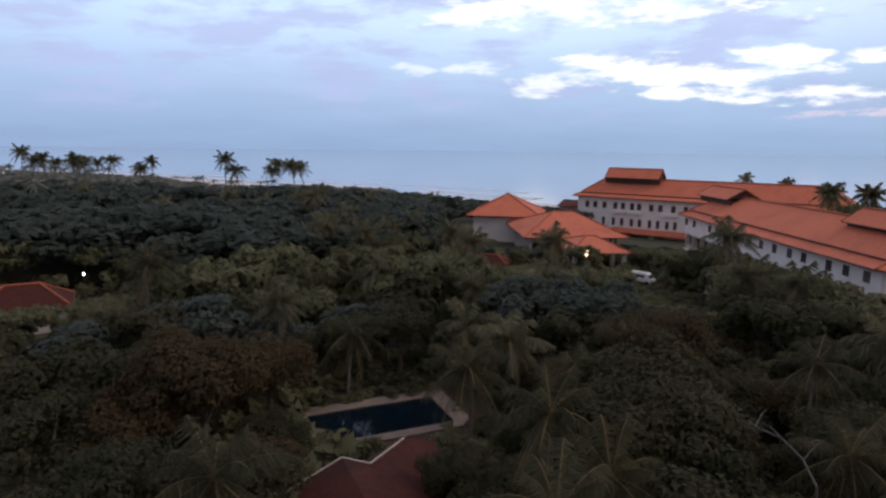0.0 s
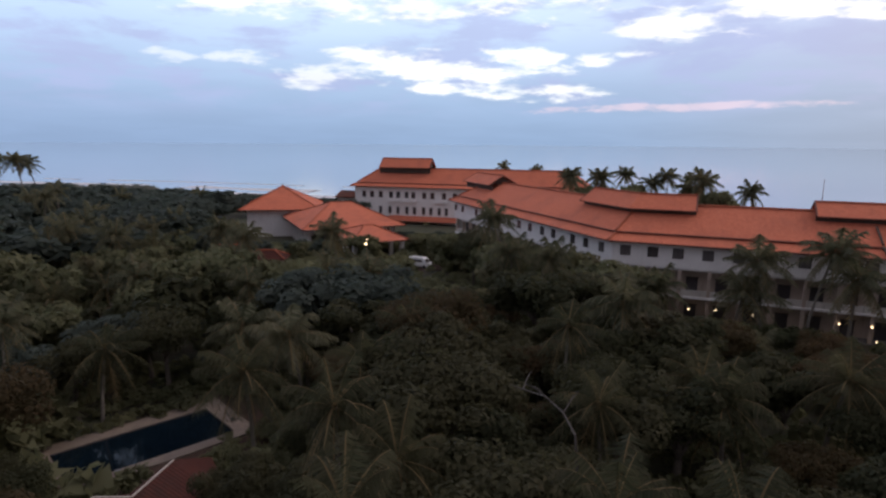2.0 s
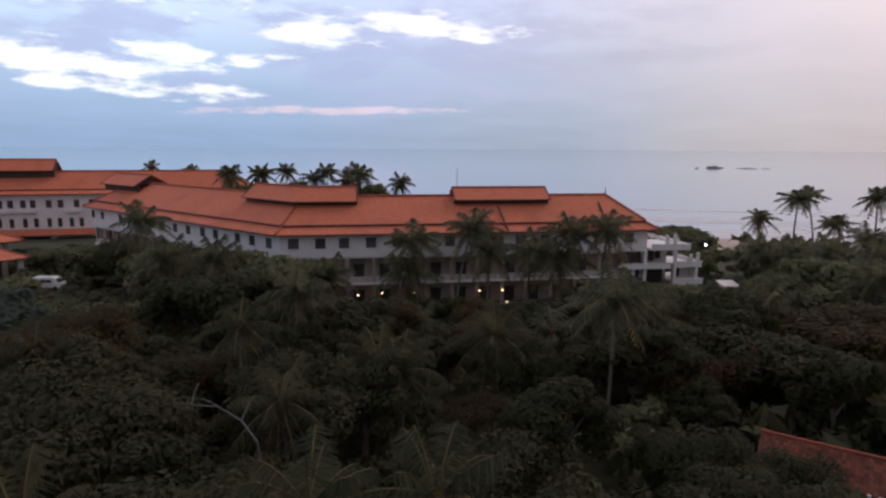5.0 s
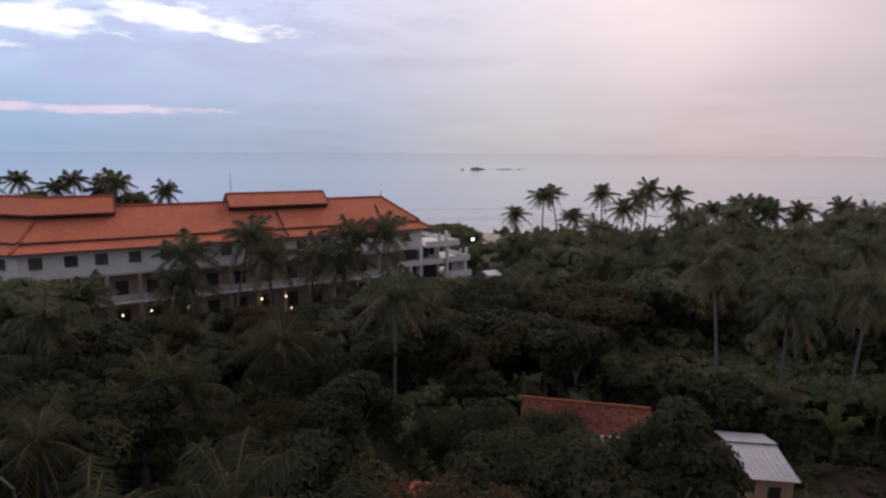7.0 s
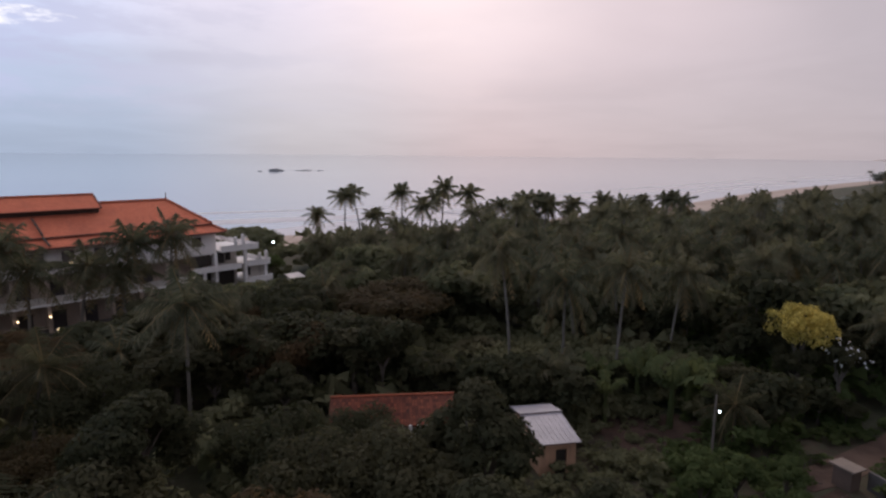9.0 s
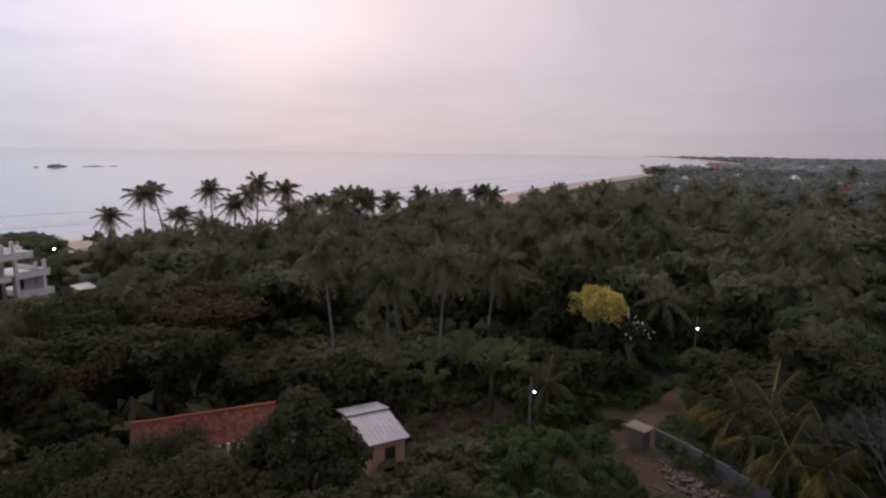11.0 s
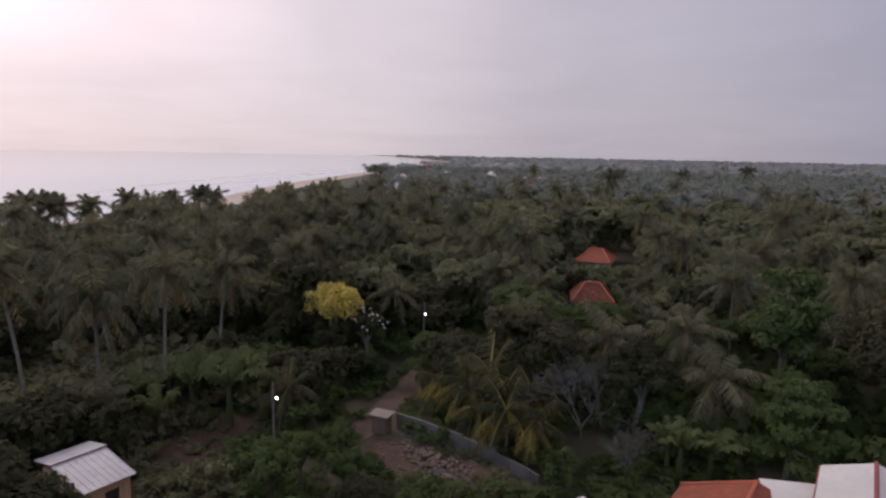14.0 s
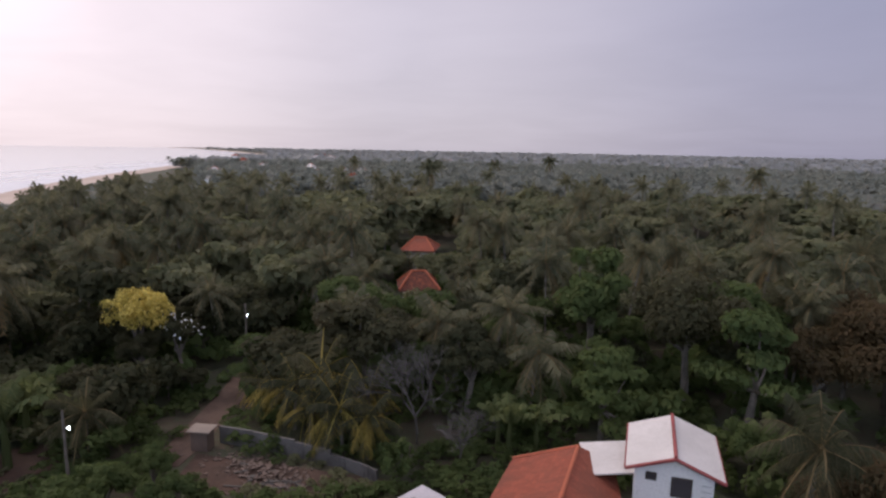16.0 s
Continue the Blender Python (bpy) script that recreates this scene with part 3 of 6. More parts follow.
def window(line, s, z0, z1, wide, d, parent=hotel, glass=None):
    """A framed window standing 3 cm proud of a wall at depth d."""
    holder = new("window")
    holder.parent = parent
    line.block("pane", s - wide / 2, s + wide / 2, d - 0.015, d + 0.05, z0, z1, glass or PANE, holder)
    for a, b, c, e in ((s - wide / 2 - 0.09, s - wide / 2, z0 - 0.09, z1 + 0.09), (s + wide / 2, s + wide / 2 + 0.09, z0 - 0.09, z1 + 0.09), (s - wide / 2, s + wide / 2, z1, z1 + 0.09), (s - wide / 2, s + wide / 2, z0 - 0.09, z0), (s - 0.03, s + 0.03, z0, z1)):
        line.block("window_frame", a, b, d - 0.05, d + 0.04, c, e, TIMBER, holder)
    line.block("sill", s - wide / 2 - 0.15, s + wide / 2 + 0.15, d - 0.14, d + 0.02, z0 - 0.19, z0 - 0.09, WHITE, holder)


# outer walls: the white top storey stands out over the recessed lower floors
WD = 1.2
for line, s0, s1, z0 in ((WM, 1.2, WM.length - 0.51, 7.5), (WR, 0.51, WR.length - 1.2, 8.0)):
    e1 = EAVE + 0.35
    line.block("upper_wall", s0, s1, WD, WD + 0.3, z0, e1, WHITE, hotel)
    line.block("end_wall", s0 if line is WM else s1 - 0.3, s0 + 0.3 if line is WM else s1, WD + 0.302, 14.8, 0.0, e1, WHITE, hotel)
    line.block("back_wall", s0, s1 - (6 if line is WM else 0), 14.8, 15.1, 0.0, e1, WHITE, hotel)
    for zf in (0.15, 4.1, z0):
        line.block("floor_slab", s0 + 0.3, s1 - 0.3, WD + (0.302 if zf == z0 else -0.15), 14.7, zf - 0.3, zf - 0.01, CONCRETE if zf < 1 else WHITE, hotel)
    line.block("recessed_wall", s0 + 0.4, s1 - 0.4, WD + 2.2, WD + 2.45, 0.2, z0 - 0.3, BEIGE_WALL, hotel)
for s in (1.7, 5.9, 13.6, 17.2, 21.4, 25.6, 29.6, 33.8, 38.0, 42.4, 46.2, 52.2, 55.9, 60.0):
    window(WM, s, 9.35, 10.65, 1.15, WD, glass=CURTAIN if int(s) % 3 == 0 else PANE)
for s in (2.4, 6.2, 9.6, 13.5, 17.4, 21.3, 25.2, 28.8, 32.6, 36.1, 40.0, 44.2, 48.6, 53.6):
    window(WR, s, 9.45, 10.75, 1.3, WD, glass=PANE if int(s) in (6, 53) else CURTAIN)
# piers, doors and balconies of the lower floors
for line, step in ((WM, 3.7), (WR, 3.9)):
    z0 = 7.5 if line is WM else 8.0
    s = 2.2
    while s < line.length - 2:
        line.block("pier", s - 0.22, s + 0.22, WD + 0.02, WD + 0.45, 0.15, z0 - 0.3, BEIGE_WALL, hotel)
        for zf in (0.2, 4.2):
            line.block("balcony_door", s + 0.9, s + 2.5, WD + 2.12, WD + 2.26, zf, zf + 2.2, PANE, hotel)
            line.block("door_frame", s + 0.78, s + 2.62, WD + 2.08, WD + 2.19, zf + 2.2, zf + 2.34, TIMBER, hotel)
        line.block("balcony_rail", s + 0.24, s + step - 0.24, WD + 0.1, WD + 0.22, 4.1, 5.0, OLD_WHITE, hotel)
        s += step
# far wing: walls and two rows of windows
WB.block("front_wall", 1.2, WB.length - 1.2, WD, WD + 0.3, 0, BE + 0.35, WHITE, hotel)
WB.block("end_wall", 1.2, 1.5, WD + 0.302, 14.8, 0, BE + 0.35, WHITE, hotel)
WB.block("back_wall", 1.2, WB.length - 1.2, 14.8, 15.1, 0, BE + 0.35, WHITE, hotel)
WB.block("end_wall", WB.length - 1.5, WB.length - 1.2, WD + 0.302, 14.8, 0, BE + 0.35, WHITE, hotel)
for s in (4.4, 7.1, 10.1, 13.6, 16.0, 18.8, 21.0, 24.6, 27.3, 31.0, 34.5):
    window(WB, s, 7.9, 9.7, 1.1, WD)
for s in (10.0, 13.2, 15.9, 18.9, 21.4, 24.4, 26.8, 29.5, 31.8):
    window(WB, s, 2.9, 5.0, 0.8, WD)
for s in (15.0, 19.8, 30.0):
    WB.block("balcony", s - 2.0, s + 2.0, WD - 0.9, WD - 0.01, 6.6, 7.4, WHITE, hotel)
slab("lean_to_roof", [WB.at(13, -2.2, 1.2), WB.at(36, -2.2, 1.2), WB.at(36, WD, 2.3), WB.at(13, WD, 2.3)], ROOF, hotel)
WB.block("link_roof_wall", -6.0, 1.0, 3.0, 3.3, 0, 7.6, OLD_WHITE, hotel)
slab("link_roof", [WB.at(-6.5, 1.8, 7.4), WB.at(1.1, 1.8, 7.4), WB.at(1.1, 7.0, 9.2), WB.at(-6.5, 7.0, 9.2)], OLD_ROOF, hotel)

# stepped terraces at the garden end of the hotel
terrace = thing("hotel_terraces", "white concrete terraces with sloping beams on the hotel end", "terrace")
L0 = WR.length
# three stepped levels: front, slab, side parapet
for s0, s1, z0, z1, deep in ((-1.19, 5.3, 8.3, 9.2, 9.0), (-5.9, 2.2, 5.4, 6.2, 1.18), (3.3, 7.4, 5.5, 6.4, 8.0), (3.4, 7.8, 2.7, 3.6, 8.0)):
    WR.block("parapet", L0 + s0, L0 + s1, -0.4, -0.2, z0, z1, WHITE, terrace)
    WR.block("terrace_slab", L0 + s0, L0 + s1, -0.196, deep, z0, z0 + 0.25, WHITE, terrace)
    WR.block("parapet_coping", L0 + s0 - 0.05, L0 + s1 + 0.05, -0.45, -0.15, z1 + 0.003, z1 + 0.09, WHITE, terrace)
    if deep > 2:
        WR.block("side_parapet", L0 + s1 - 0.2, L0 + s1, -0.196, deep, z0 + 0.254, z1, WHITE, terrace)
# posts with ball tops on the parapets
for s_, z0, z1 in ((1.3, 9.3, 10.2), (2.6, 9.3, 10.5), (5.5, 6.5, 7.2), (6.7, 6.5, 7.4)):
    WR.block("parapet_post", L0 + s_ - 0.2, L0 + s_ + 0.2, -0.5, -0.1, z0 - 0.005, z1, WHITE, terrace)
    ball = bmesh.new()
    bmesh.ops.create_icosphere(ball, subdivisions=2, radius=0.27)
    bmesh.ops.translate(ball, verts=ball.verts[:], vec=WR.at(L0 + s_, -0.3, z1 + 0.2))
    part("post_ball", ball, WHITE, terrace)
for s_, z in ((-5.6, 5.39), (-2.0, 8.29), (3.05, 8.29), (6.7, 5.49), (-3.9, 5.39)):
    WR.block("column", L0 + s_ - 0.22, L0 + s_ + 0.22, -0.19, 0.25, 0, z, WHITE, terrace)
# thin dark panels drawn as the shade of recesses and rooms
for s0, s1, z0, z1, d, mat in ((-5.8, -2.3, 6.25, 7.95, 1.04, DARK), (-1.1, 0.3, 6.3, 8.1, 1.6, DARK), (1.2, 2.1, 6.4, 8.1, 2.9, DARK), (3.6, 4.7, 3.7, 5.4, 1.4, DARK), (-5.4, -2.4, 2.2, 5.1, 1.04, DARK), (-1.0, 2.6, 2.4, 5.1, 2.9, DARK)):
    WR.block("dark_opening", L0 + s0, L0 + s1, d, d + 0.1, z0, z1, mat, terrace)
WR.block("room_wall", L0 - 1.1, L0 + 3.2, 3.0, 3.2, 0, 8.29, OLD_WHITE, terrace)
WR.block("room_wall", L0 + 3.4, L0 + 7.2, 1.5, 1.7, 0, 5.49, OLD_WHITE, terrace)
for d in (0.3, 3.2, 6.2):
    rod("sloping_beam", WR.at(L0 - 1.1, d, 10.9), WR.at(L0 + 2.4, d, 9.3), 0.16, 0.16, WHITE, terrace, 4)
# mast and rain pipe on the roof
rod("mast", WR.at(L0 - 30.5, HALF, RIDGE_Z + 1.2), WR.at(L0 - 30.5, HALF, RIDGE_Z + 4.4), 0.05, 0.03, FASCIA, hotel, 5)
for a, b in (((-24.6, 4.8, 15.0), (-24.3, 2.0, 13.05)), ((-24.3, 2.0, 12.75), (-24.1, 0.0, 11.85))):
    rod("rain_pipe", WR.at(L0 + a[0], a[1], a[2]), WR.at(L0 + b[0], b[1], b[2]), 0.16, 0.16, TIMBER, hotel, 6)
q0 = WR.at(L0 + 14.5, 3.0, 0)
beach_hut = thing("white_kiosk", "small white kiosk with a pale roof beside the terraces", "kiosk", at=(q0.x, q0.y, 0), turn=-44)
box("body", -1.2, -0.8, 0, 1.2, 0.8, 1.6, OLD_WHITE, beach_hut, 0.02)
slab("roof_sheet", [(-1.5, -1.1, 1.65), (1.5, -1.1, 1.65), (1.5, 1.1, 2.2), (-1.5, 1.1, 2.2)], METAL, beach_hut, 0.06)

# ---- entrance pavilions ----


def pyramid_roof(parent, cx, cy, hx, hy, turn, z_eave, z_top, ridge_half=0.0, mat=ROOF, finial=True, skirt=None):
    """A hipped roof of half sizes hx, hy about a place, with a ridge along its x of that half length."""
    m = pose(cx, cy, 0, 0, 0, turn)
    g = lambda x, y, z: m @ Vector((x, y, z))
    a, b = g(-ridge_half, 0, z_top), g(ridge_half, 0, z_top)
    c = [g(-hx, -hy, z_eave), g(hx, -hy, z_eave), g(hx, hy, z_eave), g(-hx, hy, z_eave)]
    if ridge_half > 0:
        slab("roof_slope", [c[0], c[1], b, a], mat, parent)
        slab("roof_slope", [c[2], c[3], a, b], mat, parent)
        ridge(a, b, parent, 0.18)
    else:
        slab("roof_slope", [c[0], c[1], a], mat, parent)
        slab("roof_slope", [c[2], c[3], a], mat, parent)
    slab("roof_slope", [c[1], c[2], b], mat, parent)
    slab("roof_slope", [c[3], c[0], a], mat, parent)
    for i, q in enumerate(c):
        ridge(q + Vector((0, 0, 0.05)), (a, b, b, a)[i] + Vector((0, 0, 0.05)), parent, 0.16)
        rod("fascia", q - Vector((0, 0, 0.12)), c[(i + 1) % 4] - Vector((0, 0, 0.12)), 0.1, 0.1, FASCIA, parent, 5)
    if finial:
        rod("finial", a, a + Vector((0, 0, 0.9)), 0.14, 0.04, FASCIA, parent, 8)
    return g


pav = thing("reception_pavilion", "white pavilion under a pyramid of orange clay tiles", "pavilion")
g = pyramid_roof(pav, 19.0, 174.0, 10.5, 10.5, -12, 7.4, 12.9)
for x0, y0, x1, y1 in ((-8.6, -8.6, 8.6, -8.3), (-8.6, 8.3, 8.6, 8.6), (-8.6, -8.296, -8.3, 8.296), (8.3, -8.296, 8.6, 8.296)):
    piece("wall", [g(x, y, z) for z in (0, 7.35) for x, y in ((x0, y0), (x1, y0), (x1, y1), (x0, y1))], CUBE, WHITE, pav)

porch = thing("porte_cochere", "open entrance hall on white columns with hipped orange tile roofs", "entrance canopy")
g = pyramid_roof(porch, 30.8, 152.0, 12.4, 13.8, 3, 5.5, 10.2, 2.5, finial=False)
for i in range(7):
    for x in (-10.2, 10.2):
        y = -10.6 + i * 3.5
        piece("column", [g(x + a, y + b, z) for z in (0, 5.9) for a, b in ((-0.3, -0.3), (0.3, -0.3), (0.3, 0.3), (-0.3, 0.3))], CUBE, WHITE, porch)
piece("back_wall", [g(x, y, z) for z in (0, 5.8) for x, y in ((-4, 2), (10, 2), (10, 2.3), (-4, 2.3))], CUBE, OLD_WHITE, porch)
g2 = pyramid_roof(porch, 32.8, 131.2, 6.4, 8.6, 3, 4.6, 7.0, 1.0, finial=False)
for x in (-5.2, 5.2):
    for y in (-7.2, 0.0):
        piece("column", [g2(x + a, y + b, z) for z in (0, 4.9) for a, b in ((-0.45, -0.45), (0.45, -0.45), (0.45, 0.45), (-0.45, 0.45))], CUBE, WHITE, porch)
court = [(34, 111, 0.05), (46, 111, 0.05), (50, 128, 0.05), (28, 130, 0.05)]
tagged(piece("forecourt", court + [(a, b, -0.2) for a, b, c in court], ((3, 2, 1, 0), (4, 5, 6, 7), (0, 1, 5, 4), (1, 2, 6, 5), (2, 3, 7, 6), (3, 0, 4, 7)), SOIL), "reddish earth forecourt of the hotel", "forecourt", kind="structure")

# ---- things near the hotel ----


def loft(name, sections, mat, parent, label=""):
    """Closed rings of equal length joined along a body."""
    k = len(sections[0])
    v = [p for s in sections for p in s]
    f = [(i + r * k, (i + 1) % k + r * k, (i + 1) % k + (r + 1) * k, i + (r + 1) * k) for r in range(len(sections) - 1) for i in range(k)]
    f += [tuple(reversed(range(k))), tuple(range(len(v) - k, len(v)))]
    return piece(name, v, f, mat, parent, label)


VAN_PAINT = material("white_car_paint", lambda n: surface(n, n.mix(n.noise(where(n), 2.0, 3.0).outputs[0], (0.74, 0.74, 0.75), (0.80, 0.80, 0.81)), 0.25))
RUBBER = material("tyre_rubber", lambda n: surface(n, (0.02, 0.02, 0.022), 0.85, n.noise(where(n), 30.0).outputs[0], 0.2))
van = thing("passenger_van", "white high-roofed passenger van parked on the forecourt", "van", at=(39.6, 115.4, 0.06), turn=-50)
prof = [(-2.35, 0.35), (-2.38, 0.95), (-2.30, 1.75), (-2.15, 2.1), (1.05, 2.1), (1.45, 1.85), (2.0, 1.15), (2.36, 1.0), (2.4, 0.35)]
rings = [[(x, y * (1.0 if z < 1.0 else 1.0 - 0.13 * (z - 1.0)), z) for x, z in prof] for y in (-0.92, 0.92)]
loft("body", rings, VAN_PAINT, van)
for side in (-1, 1):
    for x0, x1 in ((-2.1, -1.2), (-1.1, -0.1), (0.0, 0.9)):
        box("side_window", x0, side * 0.875 - 0.03, 1.2, x1, side * 0.875 + 0.03, 1.72, PANE, van, 0.01)
    box("headlight", 2.33, side * 0.66 - 0.16, 0.75, 2.42, side * 0.66 + 0.16, 0.93, PANE, van, 0.01)
    for x in (-1.45, 1.45):
        rod("wheel", (x, side * 0.93, 0.33), (x, side * 0.70, 0.33), 0.33, 0.33, RUBBER, van, 14)
piece("windscreen", [(1.47, -0.74, 1.84), (1.47, 0.74, 1.84), (2.02, 0.8, 1.17), (2.02, -0.8, 1.17), (1.43, -0.74, 1.80), (1.43, 0.74, 1.80), (1.98, 0.8, 1.13), (1.98, -0.8, 1.13)], CUBE, PANE, van)
box("bumper", 2.36, -0.88, 0.36, 2.48, 0.88, 0.6, RUBBER, van, 0.03)


def lamp_post(x, y, h, mat, label, r=0.16, arm=0.0):
    t = thing("lamp_post", label, "lamp", "outdoor lamps", at=(x, y, 0))
    rod("post", (0, 0, 0), (0, 0, h - r), 0.06, 0.045, CONCRETE, t, 8)
    bm = bmesh.new()
    bmesh.ops.create_icosphere(bm, subdivisions=2, radius=r)
    bmesh.ops.translate(bm, verts=bm.verts[:], vec=(arm, 0, h))
    part("globe", bm, mat, t, "lit glass globe")
    return t


for x, y, h, m, r in ((-59.6, 97.8, 4.4, COOL, 0.2), (-3.6, 81.3, 4, WARM, 0.2), (28.7, 117.0, 5.2, WARM, 0.26), (28.9, 117.2, 6.0, WARM, 0.13), (46.7, 85.9, 3, WARM, 0.2), (56.4, 7.3, 5, WARM, 0.075),
                      (128.2, 33.9, 5, COOL, 0.2), (73.4, -102.0, 7, COOL, 0.26)):
    lamp_post(x, y, h, m, "slender post with a lit globe lamp", r)
# wall lamps along the garden front
for s, z in ((11.5, 2.3), (15.0, 2.5), (19.7, 2.4), (23.0, 0.9), (29.8, 2.4), (30.8, 0.9), (33.4, 2.4), (33.8, 0.9), (36.4, 9.3)):
    q = WR.at(s, -0.4 if z < 2 else (0.9 if z > 5 else 1.0), z)
    t = thing("wall_lamp" if z > 2 else "garden_lamp", "small lit lamp on the hotel front" if z > 2 else "small lit lamp on a short post", "lamp", "outdoor lamps", at=(q.x, q.y, 0 if z < 2 else z - 0.2))
    if z < 2:
        rod("post", (0, 0, 0), (0, 0, z - 0.15), 0.05, 0.05, CONCRETE, t, 6)
    else:
        box("bracket", -0.05, -0.05, 0, 0.12, 0.35, 0.08, TIMBER, t)
    bm = bmesh.new()
    bmesh.ops.create_icosphere(bm, subdivisions=2, radius=0.13)
    bmesh.ops.translate(bm, verts=bm.verts[:], vec=(0, 0, z if z < 2 else 0.22))
    part("globe", bm, WARM, t)

# ---- swimming pool ----
def quad_prism(name, pts, z0, z1, mat, parent=None, label=""):
    v = [(x, y, z) for z in (z0, z1) for x, y in pts]
    return piece(name, v, CUBE, mat, parent, label)


pool = thing("swimming_pool", "rectangular pool of dark water edged with pale paving", "pool")
pa, pu = Vector((-10.45, 48.8)), Vector((12.0, 5.0)).normalized()
pv = Vector((-pu.y, pu.x))
pp = lambda a, b: tuple(pa + pu * a + pv * b)
for a0, a1, b0, b1 in ((-1.6, 14.5, -1.2, 0), (-1.6, 14.5, 6.2, 7.9), (-1.6, 0, 0.004, 6.196), (12.8, 14.5, 0.004, 6.196)):
    quad_prism("paving", [pp(a0, b0), pp(a1, b0), pp(a1, b1), pp(a0, b1)], 0.0, 0.22, PAVING, pool)
quad_prism("water", [pp(0.002, 0.002), pp(12.798, 0.002), pp(12.798, 6.198), pp(0.002, 6.198)], -0.3, 0.10, POOL, pool)
for a, b in ((3.2, -0.6), (13.6, 2.0)):
    q = pp(a, b)
    box("paving_block", q[0] - 0.2, q[1] - 0.2, 0.22, q[0] + 0.2, q[1] + 0.2, 0.5, CONCRETE, pool, 0.03)
soil = [pp(-2, -4), pp(15, -4), pp(18, 8.5), pp(8, 8.5)]
tagged(quad_prism("pool_garden_soil", soil, -0.1, 0.03, SOIL), "bare red earth round the pool", "earth", kind="structure")

# house in front of the pool
def gable_house(t, cx, cy, turn, length, half, z_wall, z_eave, z_top, roof, wall, ridge_mat=None, over=0.5):
    """Walls and a gable roof, ridge along the local x."""
    m = pose(cx, cy, 0, 0, 0, turn)
    g = lambda x, y, z: m @ Vector((x, y, z))
    hl = length / 2
    for side in (-1, 1):
        slab("roof_slope", [g(-hl, side * half, z_eave), g(hl, side * half, z_eave), g(hl, 0, z_top), g(-hl, 0, z_top)], roof, t, 0.12)
        piece("side_wall", [g(x, y, z) for z in (z_wall, z_eave + (z_top - z_eave) * over / half - 0.14) for x, y in ((-hl + over, side * (half - over)), (hl - over, side * (half - over)), (hl - over, side * (half - over - 0.2)), (-hl + over, side * (half - over - 0.2)))], CUBE, wall, t)
        x0, x1 = side * (hl - over), side * (hl - over - 0.2)
        h = half - over - 0.21
        zg = z_eave + (z_top - z_eave) * (half - h) / half - 0.15
        tri = [g(x, y, z) for x in (x0, x1) for y, z in ((-h, z_wall), (h, z_wall), (h, zg), (0, z_top - 0.17), (-h, zg))]
        piece("gable_wall", tri, [(0, 1, 2, 3, 4), (9, 8, 7, 6, 5)] + [(i, i + 5, (i + 1) % 5 + 5, (i + 1) % 5) for i in range(5)], wall, t)
    rod("ridge_cap", g(-hl, 0, z_top + 0.03), g(hl, 0, z_top + 0.03), 0.11, 0.11, ridge_mat or ROOF_CAP, t, 6)
    return g


near = thing("tiled_house", "low house with a worn hipped clay-tile roof and pale ridge tiles", "house")
PALE_CAP = weathered("limed_ridge", (0.50, 0.44, 0.40), (0.40, 0.35, 0.32))
nl, nm, nr = Vector((-6.7, 38.0, 5.0)), Vector((-4.7, 37.7, 4.75)), Vector((-2.6, 40.9, 5.0))
slab("roof_slope", [Vector((-10.3, 36.2, 3.3)), Vector((-6.5, 31.0, 3.0)), Vector((-4.3, 33.5, 4.4)), nl], DARK_ROOF, near)
slab("roof_slope", [Vector((-4.3, 33.5, 4.4)), Vector((-2.5, 31.5, 3.2)), nm, nl], DARK_ROOF, near)
slab("roof_slope", [Vector((-10.3, 36.2, 3.3)), Vector((-7.2, 41.0, 3.3)), nl], DARK_ROOF, near)
slab("roof_slope", [Vector((-7.2, 41.0, 3.3)), Vector((-4.3, 40.2, 3.5)), nm, nl], DARK_ROOF, near)
slab("roof_slope", [Vector((-2.5, 31.5, 3.2)), Vector((1.5, 35.5, 3.0)), nr, nm], DARK_ROOF, near)
slab("roof_slope", [nm, nr, Vector((-3.2, 43.6, 3.4)), Vector((-5.2, 40.6, 3.4))], DARK_ROOF, near)
slab("roof_slope", [Vector((1.5, 35.5, 3.0)), Vector((-0.4, 44.0, 3.2)), nr], DARK_ROOF, near)
for a, b in ((nl, nm), (nm, nr), (nl, Vector((-10.3, 36.2, 3.35)))):
    ridge(a, b, near, 0.075, PALE_CAP)
quad_prism("wall", [(-9.3, 35.8), (-5.5, 31.8), (0.4, 35.6), (-3.6, 42.4)], 0.0, 3.0, OLD_WHITE, near)

# long shed with a patched tile roof, and columns on its open side
shed = thing("tiled_shed", "low shed with a mossy red tile roof and white posts", "shed")
g = gable_house(shed, 49.6, 4.5, 94.5, 10.4, 3.0, 0.0, 2.4, 3.75, OLD_ROOF, OLD_WHITE)
for i in range(5):
    q = g(-3.2 + i * 0.62, 2.96, 0)
    box("post", q.x - 0.12, q.y - 0.12, 0, q.x + 0.12, q.y + 0.12, 2.42, WHITE, shed)

# small hut with a metal roof
hut = thing("small_hut", "small peach-walled hut with a grey metal sheet roof", "hut")
hm = pose(46.0, -7.7, 0, 0, 0, 12)
hg = lambda x, y, z: hm @ Vector((x, y, z))
for q in ([(-3.1, -1.75, 2.65), (-3.1, 1.6, 2.75), (0.9, 1.7, 3.35), (0.9, -1.85, 3.25)], [(0.8, -1.9, 3.42), (0.8, 1.75, 3.5), (3.2, 1.75, 3.1), (3.2, -1.9, 3.0)]):
    slab("roof_sheet", [hg(*p) for p in q], METAL, hut, 0.05)
for i in range(9):
    y = -1.7 + i * 0.41
    rod("sheet_rib", hg(-3.1, y, 2.69 + 0.03 * (y + 1.7)), hg(0.9, y, 3.29 + 0.03 * (y + 1.7)), 0.014, 0.014, METAL, hut, 4)
